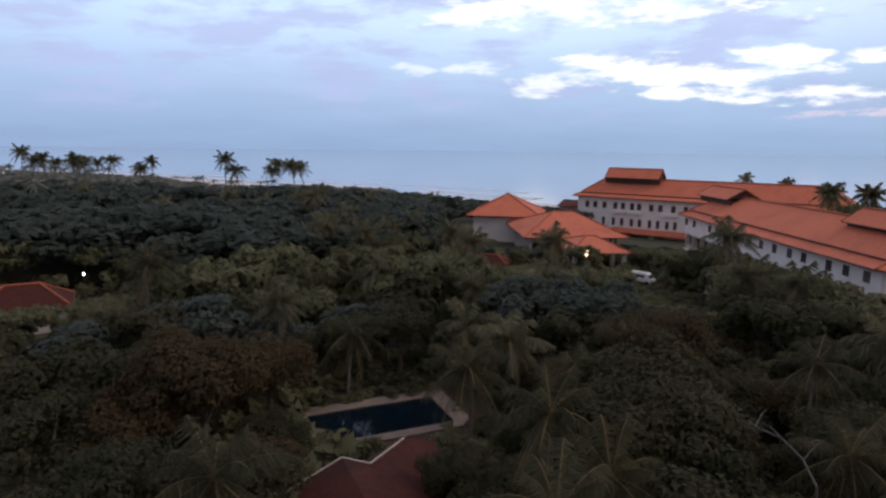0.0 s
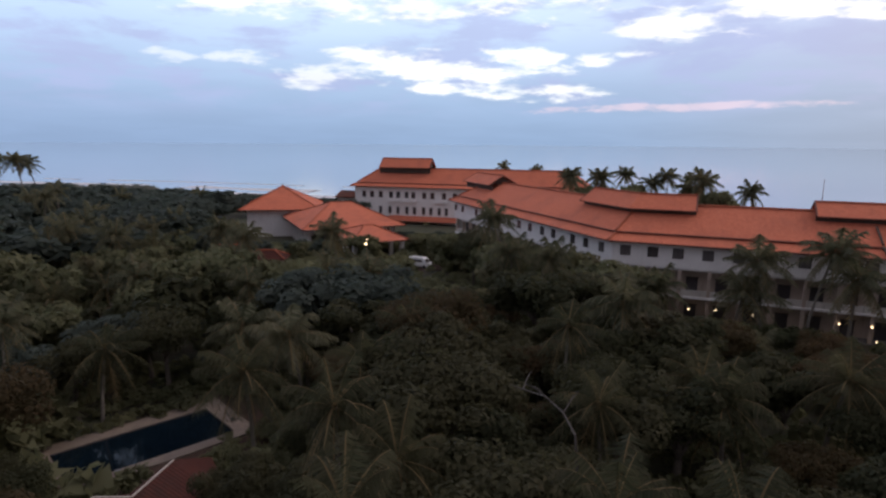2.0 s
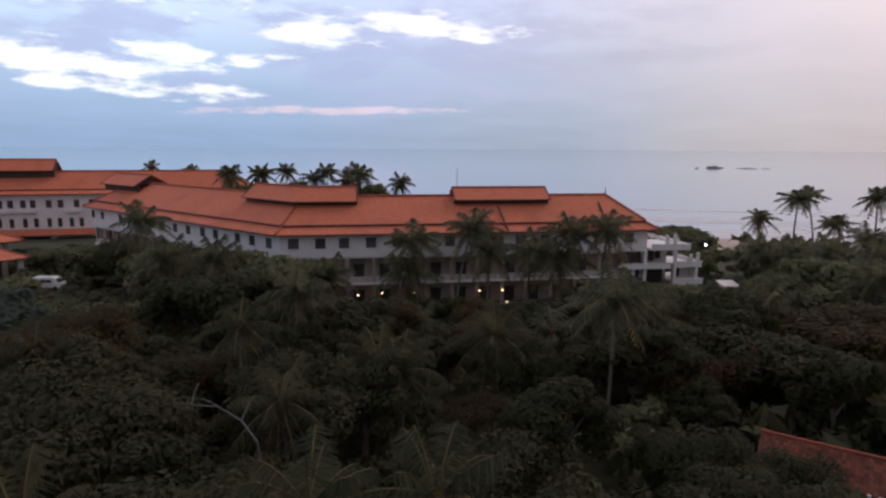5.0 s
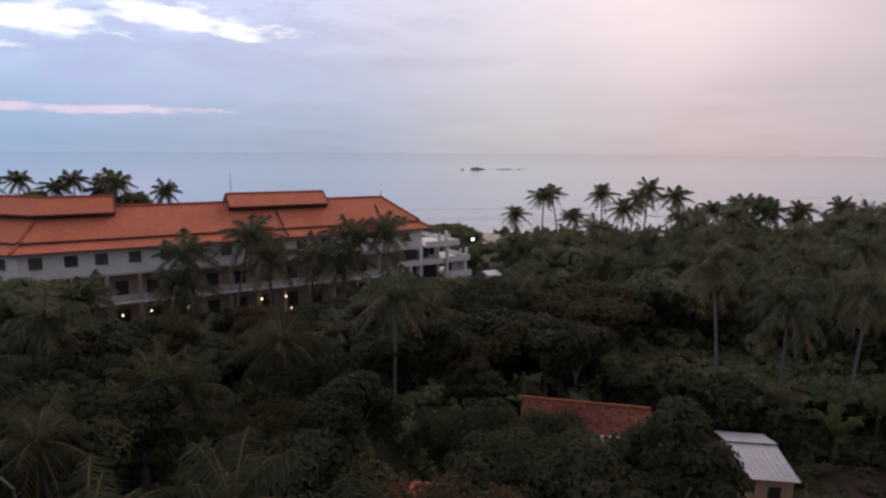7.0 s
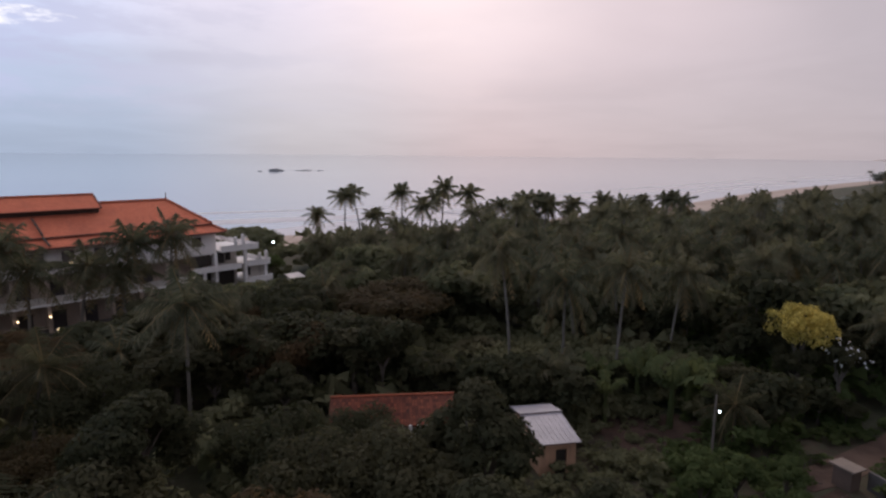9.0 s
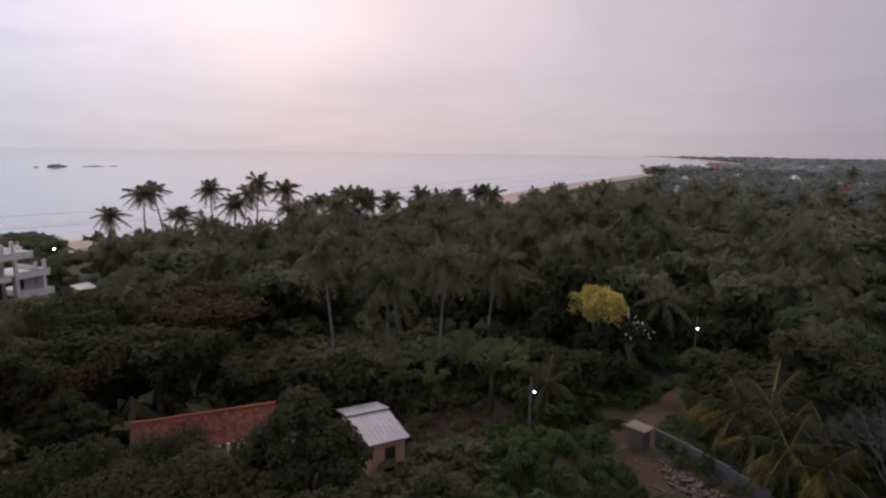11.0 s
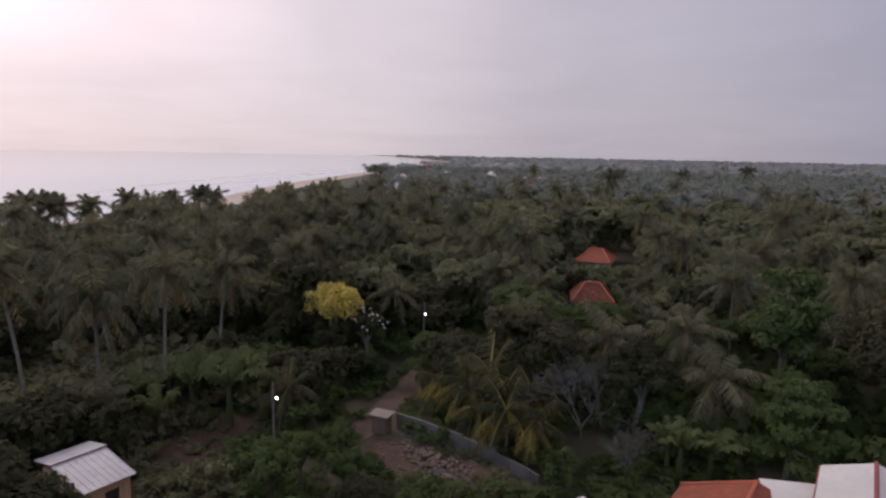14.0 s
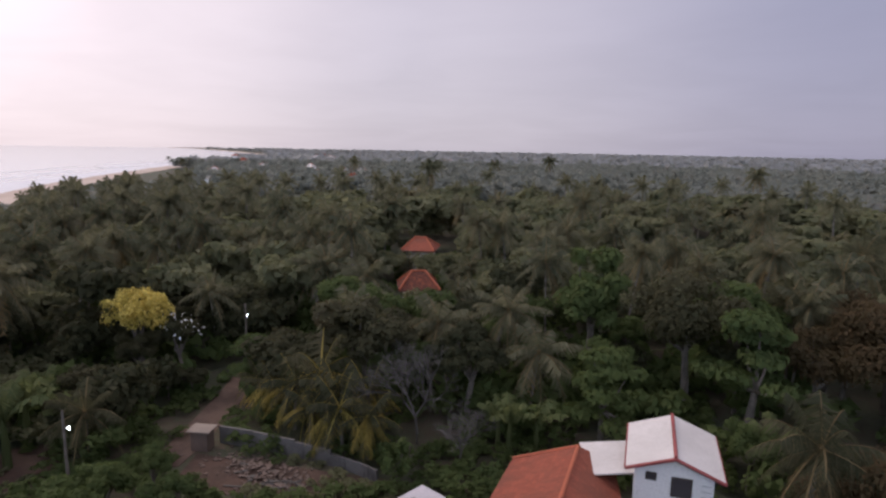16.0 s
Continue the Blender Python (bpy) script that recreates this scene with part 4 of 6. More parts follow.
for x0, y0, x1, y1, z0, z1 in ((-2.7, -1.5, -2.5, -0.75, 0, 2.55), (-2.7, 0.15, -2.5, 1.4, 0, 2.6), (-2.7, -0.746, -2.5, 0.146, 2.0, 2.58), (-2.5, -1.5, 2.8, -1.3, 0, 2.6), (-2.5, 1.2, 2.8, 1.4, 0, 2.65), (2.6, -1.296, 2.8, 1.196, 0, 2.7)):
    piece("wall", [hg(x, y, z) for z in (z0, z1) for x, y in ((x0, y0), (x1, y0), (x1, y1), (x0, y1))], CUBE, PEACH, hut)
# dark sheet in the door gap, painted as the unlit inside
piece("doorway", [hg(x, y, z) for z in (0.02, 1.99) for x, y in ((-2.56, -0.74), (-2.52, -0.74), (-2.52, 0.14), (-2.56, 0.14))], CUBE, DARK, hut)

# house with a white upper storey
house = thing("white_gabled_house", "two-storey white house with cream sheet roof and maroon trim", "house")
hx = Vector((8.1 - 7.1, -38.5 + 32.8)).normalized()
ha = math.degrees(math.atan2(hx.y, hx.x))
hg = gable_house(house, 7.6, -35.65, ha, 5.9, 2.62, 2.6, 6.0, 7.0, CREAM, WHITE, MAROON)
for side in (-1, 1):
    rod("barge_board", hg(-2.97, side * 2.64, 5.92), hg(-2.97, 0, 6.93), 0.11, 0.11, MAROON, house, 5)
    rod("eave_board", hg(-2.97, side * 2.64, 5.92), hg(2.97, side * 2.64, 5.92), 0.07, 0.07, MAROON, house, 5)
for y0, y1, z0, z1 in ((-0.92, 0.05, 4.5, 5.55), (0.98, 1.45, 5.28, 5.62)):
    win = new("window")
    win.parent = house
    piece("pane", [hg(x, y, z) for z in (z0, z1) for x, y in ((-2.5, y0), (-2.42, y0), (-2.42, y1), (-2.5, y1))], CUBE, PANE, win)
    for a, b, c, d in ((y0 - 0.07, y0, z0 - 0.07, z1 + 0.07), (y1, y1 + 0.07, z0 - 0.07, z1 + 0.07), (y0, y1, z1, z1 + 0.07), (y0, y1, z0 - 0.07, z0)):
        piece("window_frame", [hg(x, y, z) for z in (c, d) for x, y in ((-2.53, a), (-2.4, a), (-2.4, b), (-2.53, b))], CUBE, TIMBER, win)
for k in range(7):
    z = 3.2 + k * 0.36
    piece("board_joint", [hg(x, y, q) for q in (z, z + 0.02) for x, y in ((-2.475, -2.0), (-2.46, -2.0), (-2.46, -1.43), (-2.475, -1.43))], CUBE, CONCRETE, house)
quad_prism("ground_floor", [tuple(hg(x, y, 0).xy) for x, y in ((-2.3, -2.0), (2.3, -2.0), (2.3, 2.0), (-2.3, 2.0))], 0, 2.59, OLD_WHITE, house)
# lower wing: cream sheet roof, then the tiled part
slab("lower_roof", [Vector(q) for q in ((11.6, -33.1, 4.55), (13.4, -36.2, 4.75), (10.2, -37.4, 5.2), (9.4, -33.6, 5.05))], CREAM, house, 0.1)
tiled = thing("orange_tiled_house", "house wing with an orange clay-tile hipped roof", "house")
ta = Vector((13.1, -34.8, 5.2))
ra = Vector((12.2, -28.0, 5.2))
slab("roof_slope", [Vector((17.3, -34.3, 3.4)), Vector((16.4, -26.5, 3.4)), ra, ta], RUST_ROOF, tiled)
slab("roof_slope", [Vector((17.3, -34.4, 3.4)), Vector((11.2, -36.4, 3.9)), ta], RUST_ROOF, tiled)
slab("roof_slope", [Vector((9.3, -31.4, 3.4)), Vector((8.4, -27.0, 3.4)), ra, ta, ][:4], RUST_ROOF, tiled)
slab("roof_slope", [Vector((11.2, -36.4, 3.9)), Vector((9.3, -31.4, 3.4)), ta], RUST_ROOF, tiled)
ridge(ta, ra, tiled, 0.13)
ridge(ta, Vector((17.3, -34.3, 3.45)), tiled, 0.1)
quad_prism("wall", [(16.4, -33.6), (15.6, -27.0), (9.3, -27.2), (10.2, -32.6)], 0, 3.3, OLD_WHITE, tiled)
wedge = thing("shed_roof", "corner of a pale metal sheet roof on posts", "shed")
slab("roof_sheet", [Vector(q) for q in ((19.6, -26.6, 2.3), (22.6, -27.3, 2.3), (21.6, -29.8, 2.55), (18.8, -29.3, 2.4))], METAL, wedge, 0.05)
for x, y in ((19.8, -26.9), (22.2, -27.5), (21.4, -29.4), (19.2, -29.0)):
    rod("post", (x, y, 0), (x, y, 2.25), 0.06, 0.06, TIMBER, wedge, 6)

# ---- lane, garden wall and clutter ----
lane = [(40.6, -26.4), (41.9, -30.0), (44.0, -34.2), (46.4, -38.8), (49.2, -43.6), (51.8, -42.6), (48.6, -37.0), (46.1, -32.2), (43.9, -27.8), (42.6, -25.0)]
lv = [(x, y, 0.05) for x, y in lane]
tagged(piece("lane", lv + [(x, y, -0.2) for x, y in lane], [tuple(range(10)), tuple(reversed(range(10, 20)))] + [(i, i + 10, (i + 1) % 10 + 10, (i + 1) % 10) for i in range(10)], LANE), "unpaved reddish earth lane", "lane", kind="structure")
yard = [(30, -27.0), (39, -24.5), (41.0, -28.4), (27, -32.5), (23, -33)]
tagged(piece("yard", [(x, y, 0.02) for x, y in yard], [tuple(range(5))], SOIL), "bare earth yard with debris", "yard", kind="structure")
cleared = [(52.5, -12.0), (53.8, -21.9), (50.7, -25.3), (46.2, -20.0), (44.6, -16.0), (46.2, -11.5)]
tagged(piece("cleared_plot", [(x, y, 0.03) for x, y in cleared], [tuple(range(5))], SOIL), "cleared earth plot with weeds", "plot", kind="structure")
WALL_DARK = weathered("stained_wall_concrete", (0.15, 0.135, 0.13), (0.085, 0.075, 0.072), (0.035, 0.03, 0.028), much=1.0)
wall = thing("garden_wall", "long stained concrete garden wall beside the lane", "wall")
wl = [(40.9, -30.6, 1.6), (38.0, -31.3, 1.55), (34.2, -31.9, 1.4), (31.0, -32.3, 1.05), (28.6, -32.3, 1.1), (26.6, -32.0, 0.9)]
for (ax, ay, az_), (bx, by, _) in zip(wl, wl[1:]):
    t = Vector((bx - ax, by - ay)).normalized()
    nn = Vector((-t.y, t.x)) * 0.1
    a, b = Vector((ax, ay)) + t * 0.01, Vector((bx, by)) - t * 0.01
    quad_prism("wall_panel", [tuple(a - nn), tuple(b - nn), tuple(b + nn), tuple(a + nn)], 0.0, az_ * 0.9, WALL_DARK, wall)
KIOSK_BROWN = weathered("brown_block", (0.15, 0.10, 0.08), (0.11, 0.075, 0.06), (0.05, 0.04, 0.035))
kiosk = thing("gate_pillar_shed", "small brown block shed with flat pale roof slab", "outbuilding", at=(41.3, -29.2, 0), turn=22)
box("body", -0.7, -0.55, 0, 0.7, 0.55, 1.6, KIOSK_BROWN, kiosk, 0.03)
box("roof_slab", -0.95, -0.75, 1.604, 0.95, 0.75, 1.74, PAVING, kiosk, 0.02)
rng = random.Random(11)
for i in range(17):
    x, y, a, l = rng.gauss(33.2, 1.7), rng.gauss(-28.6, 0.8), rng.gauss(35, 30), rng.uniform(0.7, 2.2)
    plank = box("plank", -l / 2, -0.07, 0, l / 2, 0.07, 0.05, DEAD_WOOD, None, 0.01)
    plank.matrix_basis = pose(x, y, 0.05 + i * 0.012, 0, rng.uniform(-4, 0), a)
    tagged(plank, "grey weathered plank lying on the earth", "plank", "planks in the yard")
rubble = Vector((34.5, -28.8, 0))
rv, rf = [], []
for i in range(420):
    x, y, k = rubble.x + rng.gauss(0, 2.6), rubble.y + rng.gauss(0, 1.2), rng.uniform(0.03, 0.14)
    z, o = 0.02 + 0.35 * math.exp(-((x - rubble.x) / 2.2) ** 2 - ((y - rubble.y) / 1.0) ** 2), len(rv)
    rv += [(x + sx * k * rng.uniform(0.6, 1.3), y + sy * k * rng.uniform(0.6, 1.3), z + sz * k * 0.7) for sz in (-0.6, 1) for sx, sy in ((-1, -1), (1, -1), (1, 1), (-1, 1))]
    rf += [tuple(o + q for q in f) for f in CUBE]
tagged(piece("rubble", rv, rf, KIOSK_BROWN), "heap of brown broken bricks and earth", "rubble", kind="stuff")
for x, y, h, m in ((41.5, -19.1, 5.7, COOL), (52.0, -44.0, 5.6, COOL)):
    t = thing("utility_pole", "concrete utility pole with a lit street lamp", "street lamp", "street lamps", at=(x, y, 0))
    rod("pole", (0, 0, 0), (0, 0, h + 1.4), 0.12, 0.08, BARK, t, 8)
    rod("arm", (0, 0, h + 0.15), (0.35, -0.5, h + 0.1), 0.03, 0.03, METAL, t, 5)
    bm = bmesh.new()
    bmesh.ops.create_icosphere(bm, subdivisions=2, radius=0.09)
    bmesh.ops.translate(bm, verts=bm.verts[:], vec=(0.35, -0.5, h - 0.05))
    part("lamp_head", bm, m, t)

# ---- houses among the trees ----


def small_house(x, y, turn, hx_, hy_, z0, z1, label, mat=OLD_ROOF, rh=1.5):
    t = thing("tiled_house", label, "house", "houses among the trees")
    gg = pyramid_roof(t, x, y, hx_, hy_, turn, z0, z1, rh, mat, finial=False)
    quad = [tuple(gg(a, b, 0).xy) for a, b in ((-hx_ + 0.8, -hy_ + 0.8), (hx_ - 0.8, -hy_ + 0.8), (hx_ - 0.8, hy_ - 0.8), (-hx_ + 0.8, hy_ - 0.8))]
    quad_prism("wall", quad, 0, z0, OLD_WHITE, t)
    for k in (-0.5, 0.5):
        quad_prism("window", [tuple(gg(k * hx_ + a, hy_ + b, 0).xy) for a, b in ((-0.5, -0.82), (0.5, -0.82), (0.5, -0.76), (-0.5, -0.76))], 1.0, min(2.2, z0 - 0.3), PANE, t)
    return t


small_house(60.8, -95.5, 20, 3.1, 3.4, 5.2, 7.2, "two-storey house with a red tile roof among palms", RUST_ROOF, 1.0)
small_house(49.0, -75.0, 35, 3.0, 3.2, 3.4, 5.6, "small house with a brownish red tile roof among trees", OLD_ROOF, 1.0)
small_house(-58.6, 81.7, 30, 6.0, 4.5, 3.6, 6.4, "house with a dull red tile roof half hidden by trees", DARK_ROOF, 2.0)
small_house(2.2, 131.0, 5, 3.0, 3.0, 4.4, 6.0, "small pavilion with an orange tile roof", ROOF, 0.5)
small_house(-12.0, 86.5, -10, 3.2, 2.5, 2.6, 3.9, "garden shelter with white posts and a dark tile roof", DARK_ROOF, 1.0)
small_house(10.0, 122, -20, 4.0, 2.5, 2.8, 4.2, "low grey outbuilding with a dark roof", DARK_ROOF, 1.5)
small_house(42.5, -58.0, 10, 2.2, 1.6, 2.6, 3.1, "small shed with a pale roof beneath palms", METAL, 0.8)

small_house(30.1, 12.8, 20, 2.6, 2.4, 4.2, 5.7, "small house with an old red tile roof among trees", OLD_ROOF, 0.4)

# pale houses along the far coast
rng = random.Random(8)
FAR_HOUSES = [(644, -587, 4.0), (276, -256, 3.4), (338, -333, 2.6), (1140, -1194, 4.5), (1159, -1255, 4.0), (565, -659, 6.0), (688, -821, 4.0), (563, -688, 4.2), (293, -333, 2.6), (214, -247, 3.4), (187, -229, 2.0), (214, -272, 2.4), (175, -226, 2.6), (315, -578, 4.6), (344, -646, 3.2), (272, -230, 3.0), (214, -179, 2.4), (225, -301, 2.4), (458, -425, 3.0)]
for i, (x, y, k) in enumerate(FAR_HOUSES):
    t = thing("far_house", "pale house among far coastal palms", "house", "houses on the far coast")
    gg = pyramid_roof(t, x, y, k + 0.5, k + 0.3, rng.uniform(0, 90), rng.uniform(9.0, 10.0), 12.0, 0.8, CREAM if i % 6 else RUST_ROOF, finial=False)
    quad_prism("wall", [tuple(gg(c, d, 0).xy) for c, d in ((-k, -k), (k, -k), (k, k), (-k, k))], 0, 9.2, WHITE, t)

# ---- plants ----
EYE = Vector((1.5, 1.8, 24.4))


class Soup:
    """Collects triangles and quads."""

    def __init__(self):
        self.v, self.f = [], []

    def face(self, *pts):
        o = len(self.v)
        self.v += [tuple(p) for p in pts]
        self.f.append(tuple(range(o, o + len(pts))))

    def tube(self, pts, radii, sides=6):
        o = len(self.v)
        for i, p in enumerate(pts):
            t = (Vector(pts[min(i + 1, len(pts) - 1)]) - Vector(pts[max(i - 1, 0)])).normalized()
            q = t.to_track_quat("Z", "Y")
            self.v += [tuple(Vector(p) + q @ Vector((radii[i] * math.cos(k * 2 * math.pi / sides), radii[i] * math.sin(k * 2 * math.pi / sides), 0))) for k in range(sides)]
        for i in range(len(pts) - 1):
            for k in range(sides):
                self.f.append((o + i * sides + k, o + i * sides + (k + 1) % sides, o + (i + 1) * sides + (k + 1) % sides, o + (i + 1) * sides + k))


def leafy_crown(rng, height, radius, leaves, size, flat=0.62, lumps=11, lump=(0.26, 0.46), tiers=0, inner=0.1):
    """Leaf sprays on the outer parts of many overlapping lumps, larger ones inside them; returns the soup and the lump centres."""
    s = Soup()
    cz = height - radius * flat
    blobs = []
    for i in range(lumps):
        a = i * 2.399 + rng.uniform(-0.6, 0.6)
        r = radius * 0.74 * math.sqrt((i + rng.random()) / lumps)
        z = cz + radius * flat * rng.uniform(-0.45, 0.62) * (1.0 - 0.5 * (r / radius) ** 2)
        if tiers:
            k = i % tiers
            r = radius * (0.2 + 0.7 * rng.random()) * (1.0 - 0.75 * k / tiers)
            z = cz + radius * flat * (1.7 * k / tiers - 0.75) - 0.12 * r
        blobs.append((Vector((r * math.cos(a), r * math.sin(a), z)), radius * rng.uniform(*lump)))
    total = sum(b[1] ** 2 for b in blobs)
    squash = 0.36 if tiers else 0.78
    for c, br in blobs:
        for j in range(int(leaves * br * br / total)):
            d = Vector((rng.gauss(0, 1), rng.gauss(0, 1), rng.gauss(0.35, 0.9))).normalized()
            core = rng.random() < inner
            p = c + Vector((d.x, d.y, d.z * squash)) * br * (0.48 if core else rng.uniform(0.76, 1.1))
            n = (d + Vector((rng.uniform(-0.7, 0.7), rng.uniform(-0.7, 0.7), rng.uniform(-0.2, 0.8)))).normalized()
            t = n.cross(Vector((rng.uniform(-1, 1), rng.uniform(-1, 1), rng.uniform(-1, 1)))).normalized()
            b = n.cross(t)
            k = 1.8 if core else 1.0
            l, wd = size * k * rng.uniform(0.7, 1.4), size * k * rng.uniform(0.4, 0.65)
            s.face(p - t * l * 0.55 - b * wd, p - t * l * 0.45 + b * wd, p + t * l * 0.8 - Vector((0, 0, 0.2 * l)))
    lift = Vector((0, 0, height - max(p[2] for p in s.v)))
    s.v = [(p[0], p[1], p[2] + lift.z) for p in s.v]
    return s, [(c + lift, br) for c, br in blobs]


def broadleaf_meshes(seed, height, radius, leaves, size, flat=0.62, lumps=11, mat=None, lump=(0.26, 0.46), tiers=0):
    rng = random.Random(seed)
    crown, blobs = leafy_crown(rng, height, radius, leaves, size, flat, lumps, lump, tiers)
    t = Soup()
    fork = Vector((rng.uniform(-0.3, 0.3), rng.uniform(-0.3, 0.3), height * 0.42))
    r = 0.022 * height + 0.06
    t.tube([(0, 0, -0.2), fork * 0.5 + Vector((rng.uniform(-0.2, 0.2), 0, 0)), fork], [r * 1.3, r, r * 0.8], 7)
    for c, br in blobs[:7]:
        mid = fork.lerp(c, 0.5) + Vector((rng.uniform(-0.3, 0.3), rng.uniform(-0.3, 0.3), -0.2))
        t.tube([fork, mid, c], [r * 0.55, r * 0.35, r * 0.12], 5)
    return mesh_data("trunk", t.v, t.f, BARK), mesh_data("crown", crown.v, crown.f, mat or LEAF)


def frond(s, rng, base, az_, rise, length, leaflets, droop, wide=1.0, stalks=None):
    """One palm frond: an arching rib with hanging leaflets on both sides; the rib may go to a soup of its own."""
    h = Vector((math.cos(az_), math.sin(az_), 0))
    side = Vector((-h.y, h.x, 0))

    def rib(u):
        out_ = length * (u * math.cos(rise) * (1 - 0.18 * u * droop))
        return base + h * out_ + Vector((0, 0, length * (u * math.sin(rise) - droop * 0.62 * u * u)))
    steps = 6
    to = s if stalks is None else stalks
    o = len(to.v)
    for i in range(steps + 1):
        wd = 0.075 * (1 - 0.75 * i / steps)
        p = rib(i / steps) + Vector((0, 0, 0.03))
        to.v += [tuple(p - side * wd), tuple(p + side * wd)]
    for i in range(steps):
        a = o + 2 * i
        to.f += [(a, a + 1, a + 3), (a, a + 3, a + 2)]
    gap = 1.0 / leaflets
    for k in range(max(1, leaflets // 9), leaflets + 1):
        u = k * gap
        p = rib(u)
        t = (rib(u + 0.01) - rib(u - 0.01)).normalized()
        ll = length * 0.265 * (math.sin(math.pi * min(1, 0.18 + 0.76 * u)) ** 0.6 + 0.12)
        wd = t * length * gap * 0.36 * wide
        for sg in (-1, 1):
            d = (side * sg * rng.uniform(0.7, 1.0) + t * rng.uniform(0.35, 0.6) + Vector((0, 0, -rng.uniform(0.35, 1.0)))).normalized()
            q = p + d * ll * rng.uniform(0.85, 1.12) + Vector((0, 0, -ll * 0.18))
            s.face(p - wd, p + wd, q)


def palm_meshes(seed, height, fronds=20, leaflets=18, length=4.2, lean=0.1, mat=None, stout=1.0, dry=2, wide=1.0, dry_mat=None):
    rng = random.Random(seed)
    t = Soup()
    a = rng.uniform(0, 2 * math.pi)
    top = Vector((math.cos(a), math.sin(a), 0)) * height * lean
    pts = [Vector((top.x * (i / 6) ** 1.7, top.y * (i / 6) ** 1.7, height * i / 6 - (0.2 if i == 0 else 0))) for i in range(7)]
    t.tube(pts, [0.24 * stout] + [0.15 * stout - 0.008 * i for i in range(6)], 7)
    s, d = Soup(), Soup()
    head = pts[-1]
    for i in range(fronds):
        u = i / fronds
        rise = 1.3 - 2.25 * u + rng.uniform(-0.14, 0.14)
        frond(s, rng, head, i * 2.399 + rng.uniform(-0.3, 0.3), rise, length * (1.0 - 0.22 * u * u) * rng.uniform(0.84, 1.1), leaflets, 0.58 + 0.3 * u + rng.uniform(-0.15, 0.15), wide, d)
    for i in range(dry):
        frond(d, rng, head, rng.uniform(0, 6.28), rng.uniform(-0.9, 0.1) if dry_mat else -0.8, length * 0.8, leaflets // 2 if dry < 4 else leaflets, 0.8, wide)
    for i in range(6):
        a = rng.uniform(0, 6.28)
        c = head + Vector((math.cos(a) * 0.3, math.sin(a) * 0.3, -0.35 - 0.15 * rng.random()))
        for k in range(4):
            e, f = k * math.pi / 2, (k + 1) * math.pi / 2
            for zz in (-0.16, 0.16):
                d.face(c + Vector((0.13 * math.cos(e), 0.13 * math.sin(e), 0)), c + Vector((0.13 * math.cos(f), 0.13 * math.sin(f), 0)), c + Vector((0, 0, zz)))
    return mesh_data("trunk", t.v, t.f, PALM_BARK), mesh_data("crown", s.v, s.f, mat or FROND), mesh_data("dry_fronds", d.v, d.f, dry_mat or FROND_DRY)


def banana_meshes(seed, height=3.4, leaves=9):
    rng = random.Random(seed)
    t, s = Soup(), Soup()
    t.tube([(0, 0, -0.1), (0.03, 0, height * 0.3), (0, 0, height * 0.55)], [0.16, 0.13, 0.08], 6)
    for i in range(leaves):
        a = i * 2.4 + rng.uniform(-0.3, 0.3)
        h, side = Vector((math.cos(a), math.sin(a), 0)), Vector((-math.sin(a), math.cos(a), 0))
        rise, ln = rng.uniform(0.85, 1.42), rng.uniform(2.0, 2.9)

        def along(u):
            return Vector((0, 0, height * 0.52)) + h * ln * u * math.cos(rise) + Vector((0, 0, ln * (u * math.sin(rise) - 0.5 * u * u)))

        s.tube([along(0.0), along(0.4), along(0.8), along(1.0)], [0.035, 0.03, 0.02, 0.008], 4)
        for k in range(11):
            u0, u1 = 0.1 + 0.9 * k / 11, 0.1 + 0.9 * (k + rng.uniform(0.72, 0.98)) / 11
            wd = 0.33 * math.sin(math.pi * (0.08 + 0.86 * u0)) ** 0.6
            for e in (-1, 1):
                drop = Vector((0, 0, -wd * rng.uniform(0.2, 1.0)))
                out = side * e * wd * rng.uniform(0.75, 1.0) + h * 0.08 + drop
                s.face(along(u0), along(u1), along(u1) + out, along(u0) + out)
    return mesh_data("stem", t.v, t.f, LEAF_BANANA), mesh_data("leaves", s.v, s.f, LEAF_BANANA)


def bare_meshes(seed, height=8.0):
    rng = random.Random(seed)
    s = Soup()

    def grow(p, d, ln, r, depth):
        q = p + d * ln
        s.tube([p, p.lerp(q, 0.5) + Vector((rng.uniform(-1, 1), rng.uniform(-1, 1), 0)) * ln * 0.06, q], [r, r * 0.8, r * 0.6], 5 if depth < 2 else 3)
        if depth < 6:
            for _ in range(4 if depth == 1 else 3 if depth < 5 else 2):
                e = (d * 0.8 + Vector((rng.uniform(-1, 1), rng.uniform(-1, 1), rng.uniform(-0.35, 0.6)))).normalized()
                grow(q, e, ln * rng.uniform(0.66, 0.88), r * 0.66, depth + 1)
    grow(Vector((0, 0, -0.2)), Vector((0.05, 0, 1)), height * 0.2, 0.10, 0)
    return (mesh_data("branch_crown", s.v, s.f, DEAD_WOOD),)


def plant(name, meshes, x, y, turn=0, scale=1.0, label="", category="tree", group="", zscale=1.0):
    t = new(name)
    t.matrix_basis = Matrix.LocRotScale((x, y, 0), Euler((0, 0, radians(turn))), (scale, scale, scale * zscale))
    for me in meshes:
        if len(me.polygons):
            ob = new(me.name.split(".")[0], me)
            ob.parent = t
    return tagged(t, label, category, group)


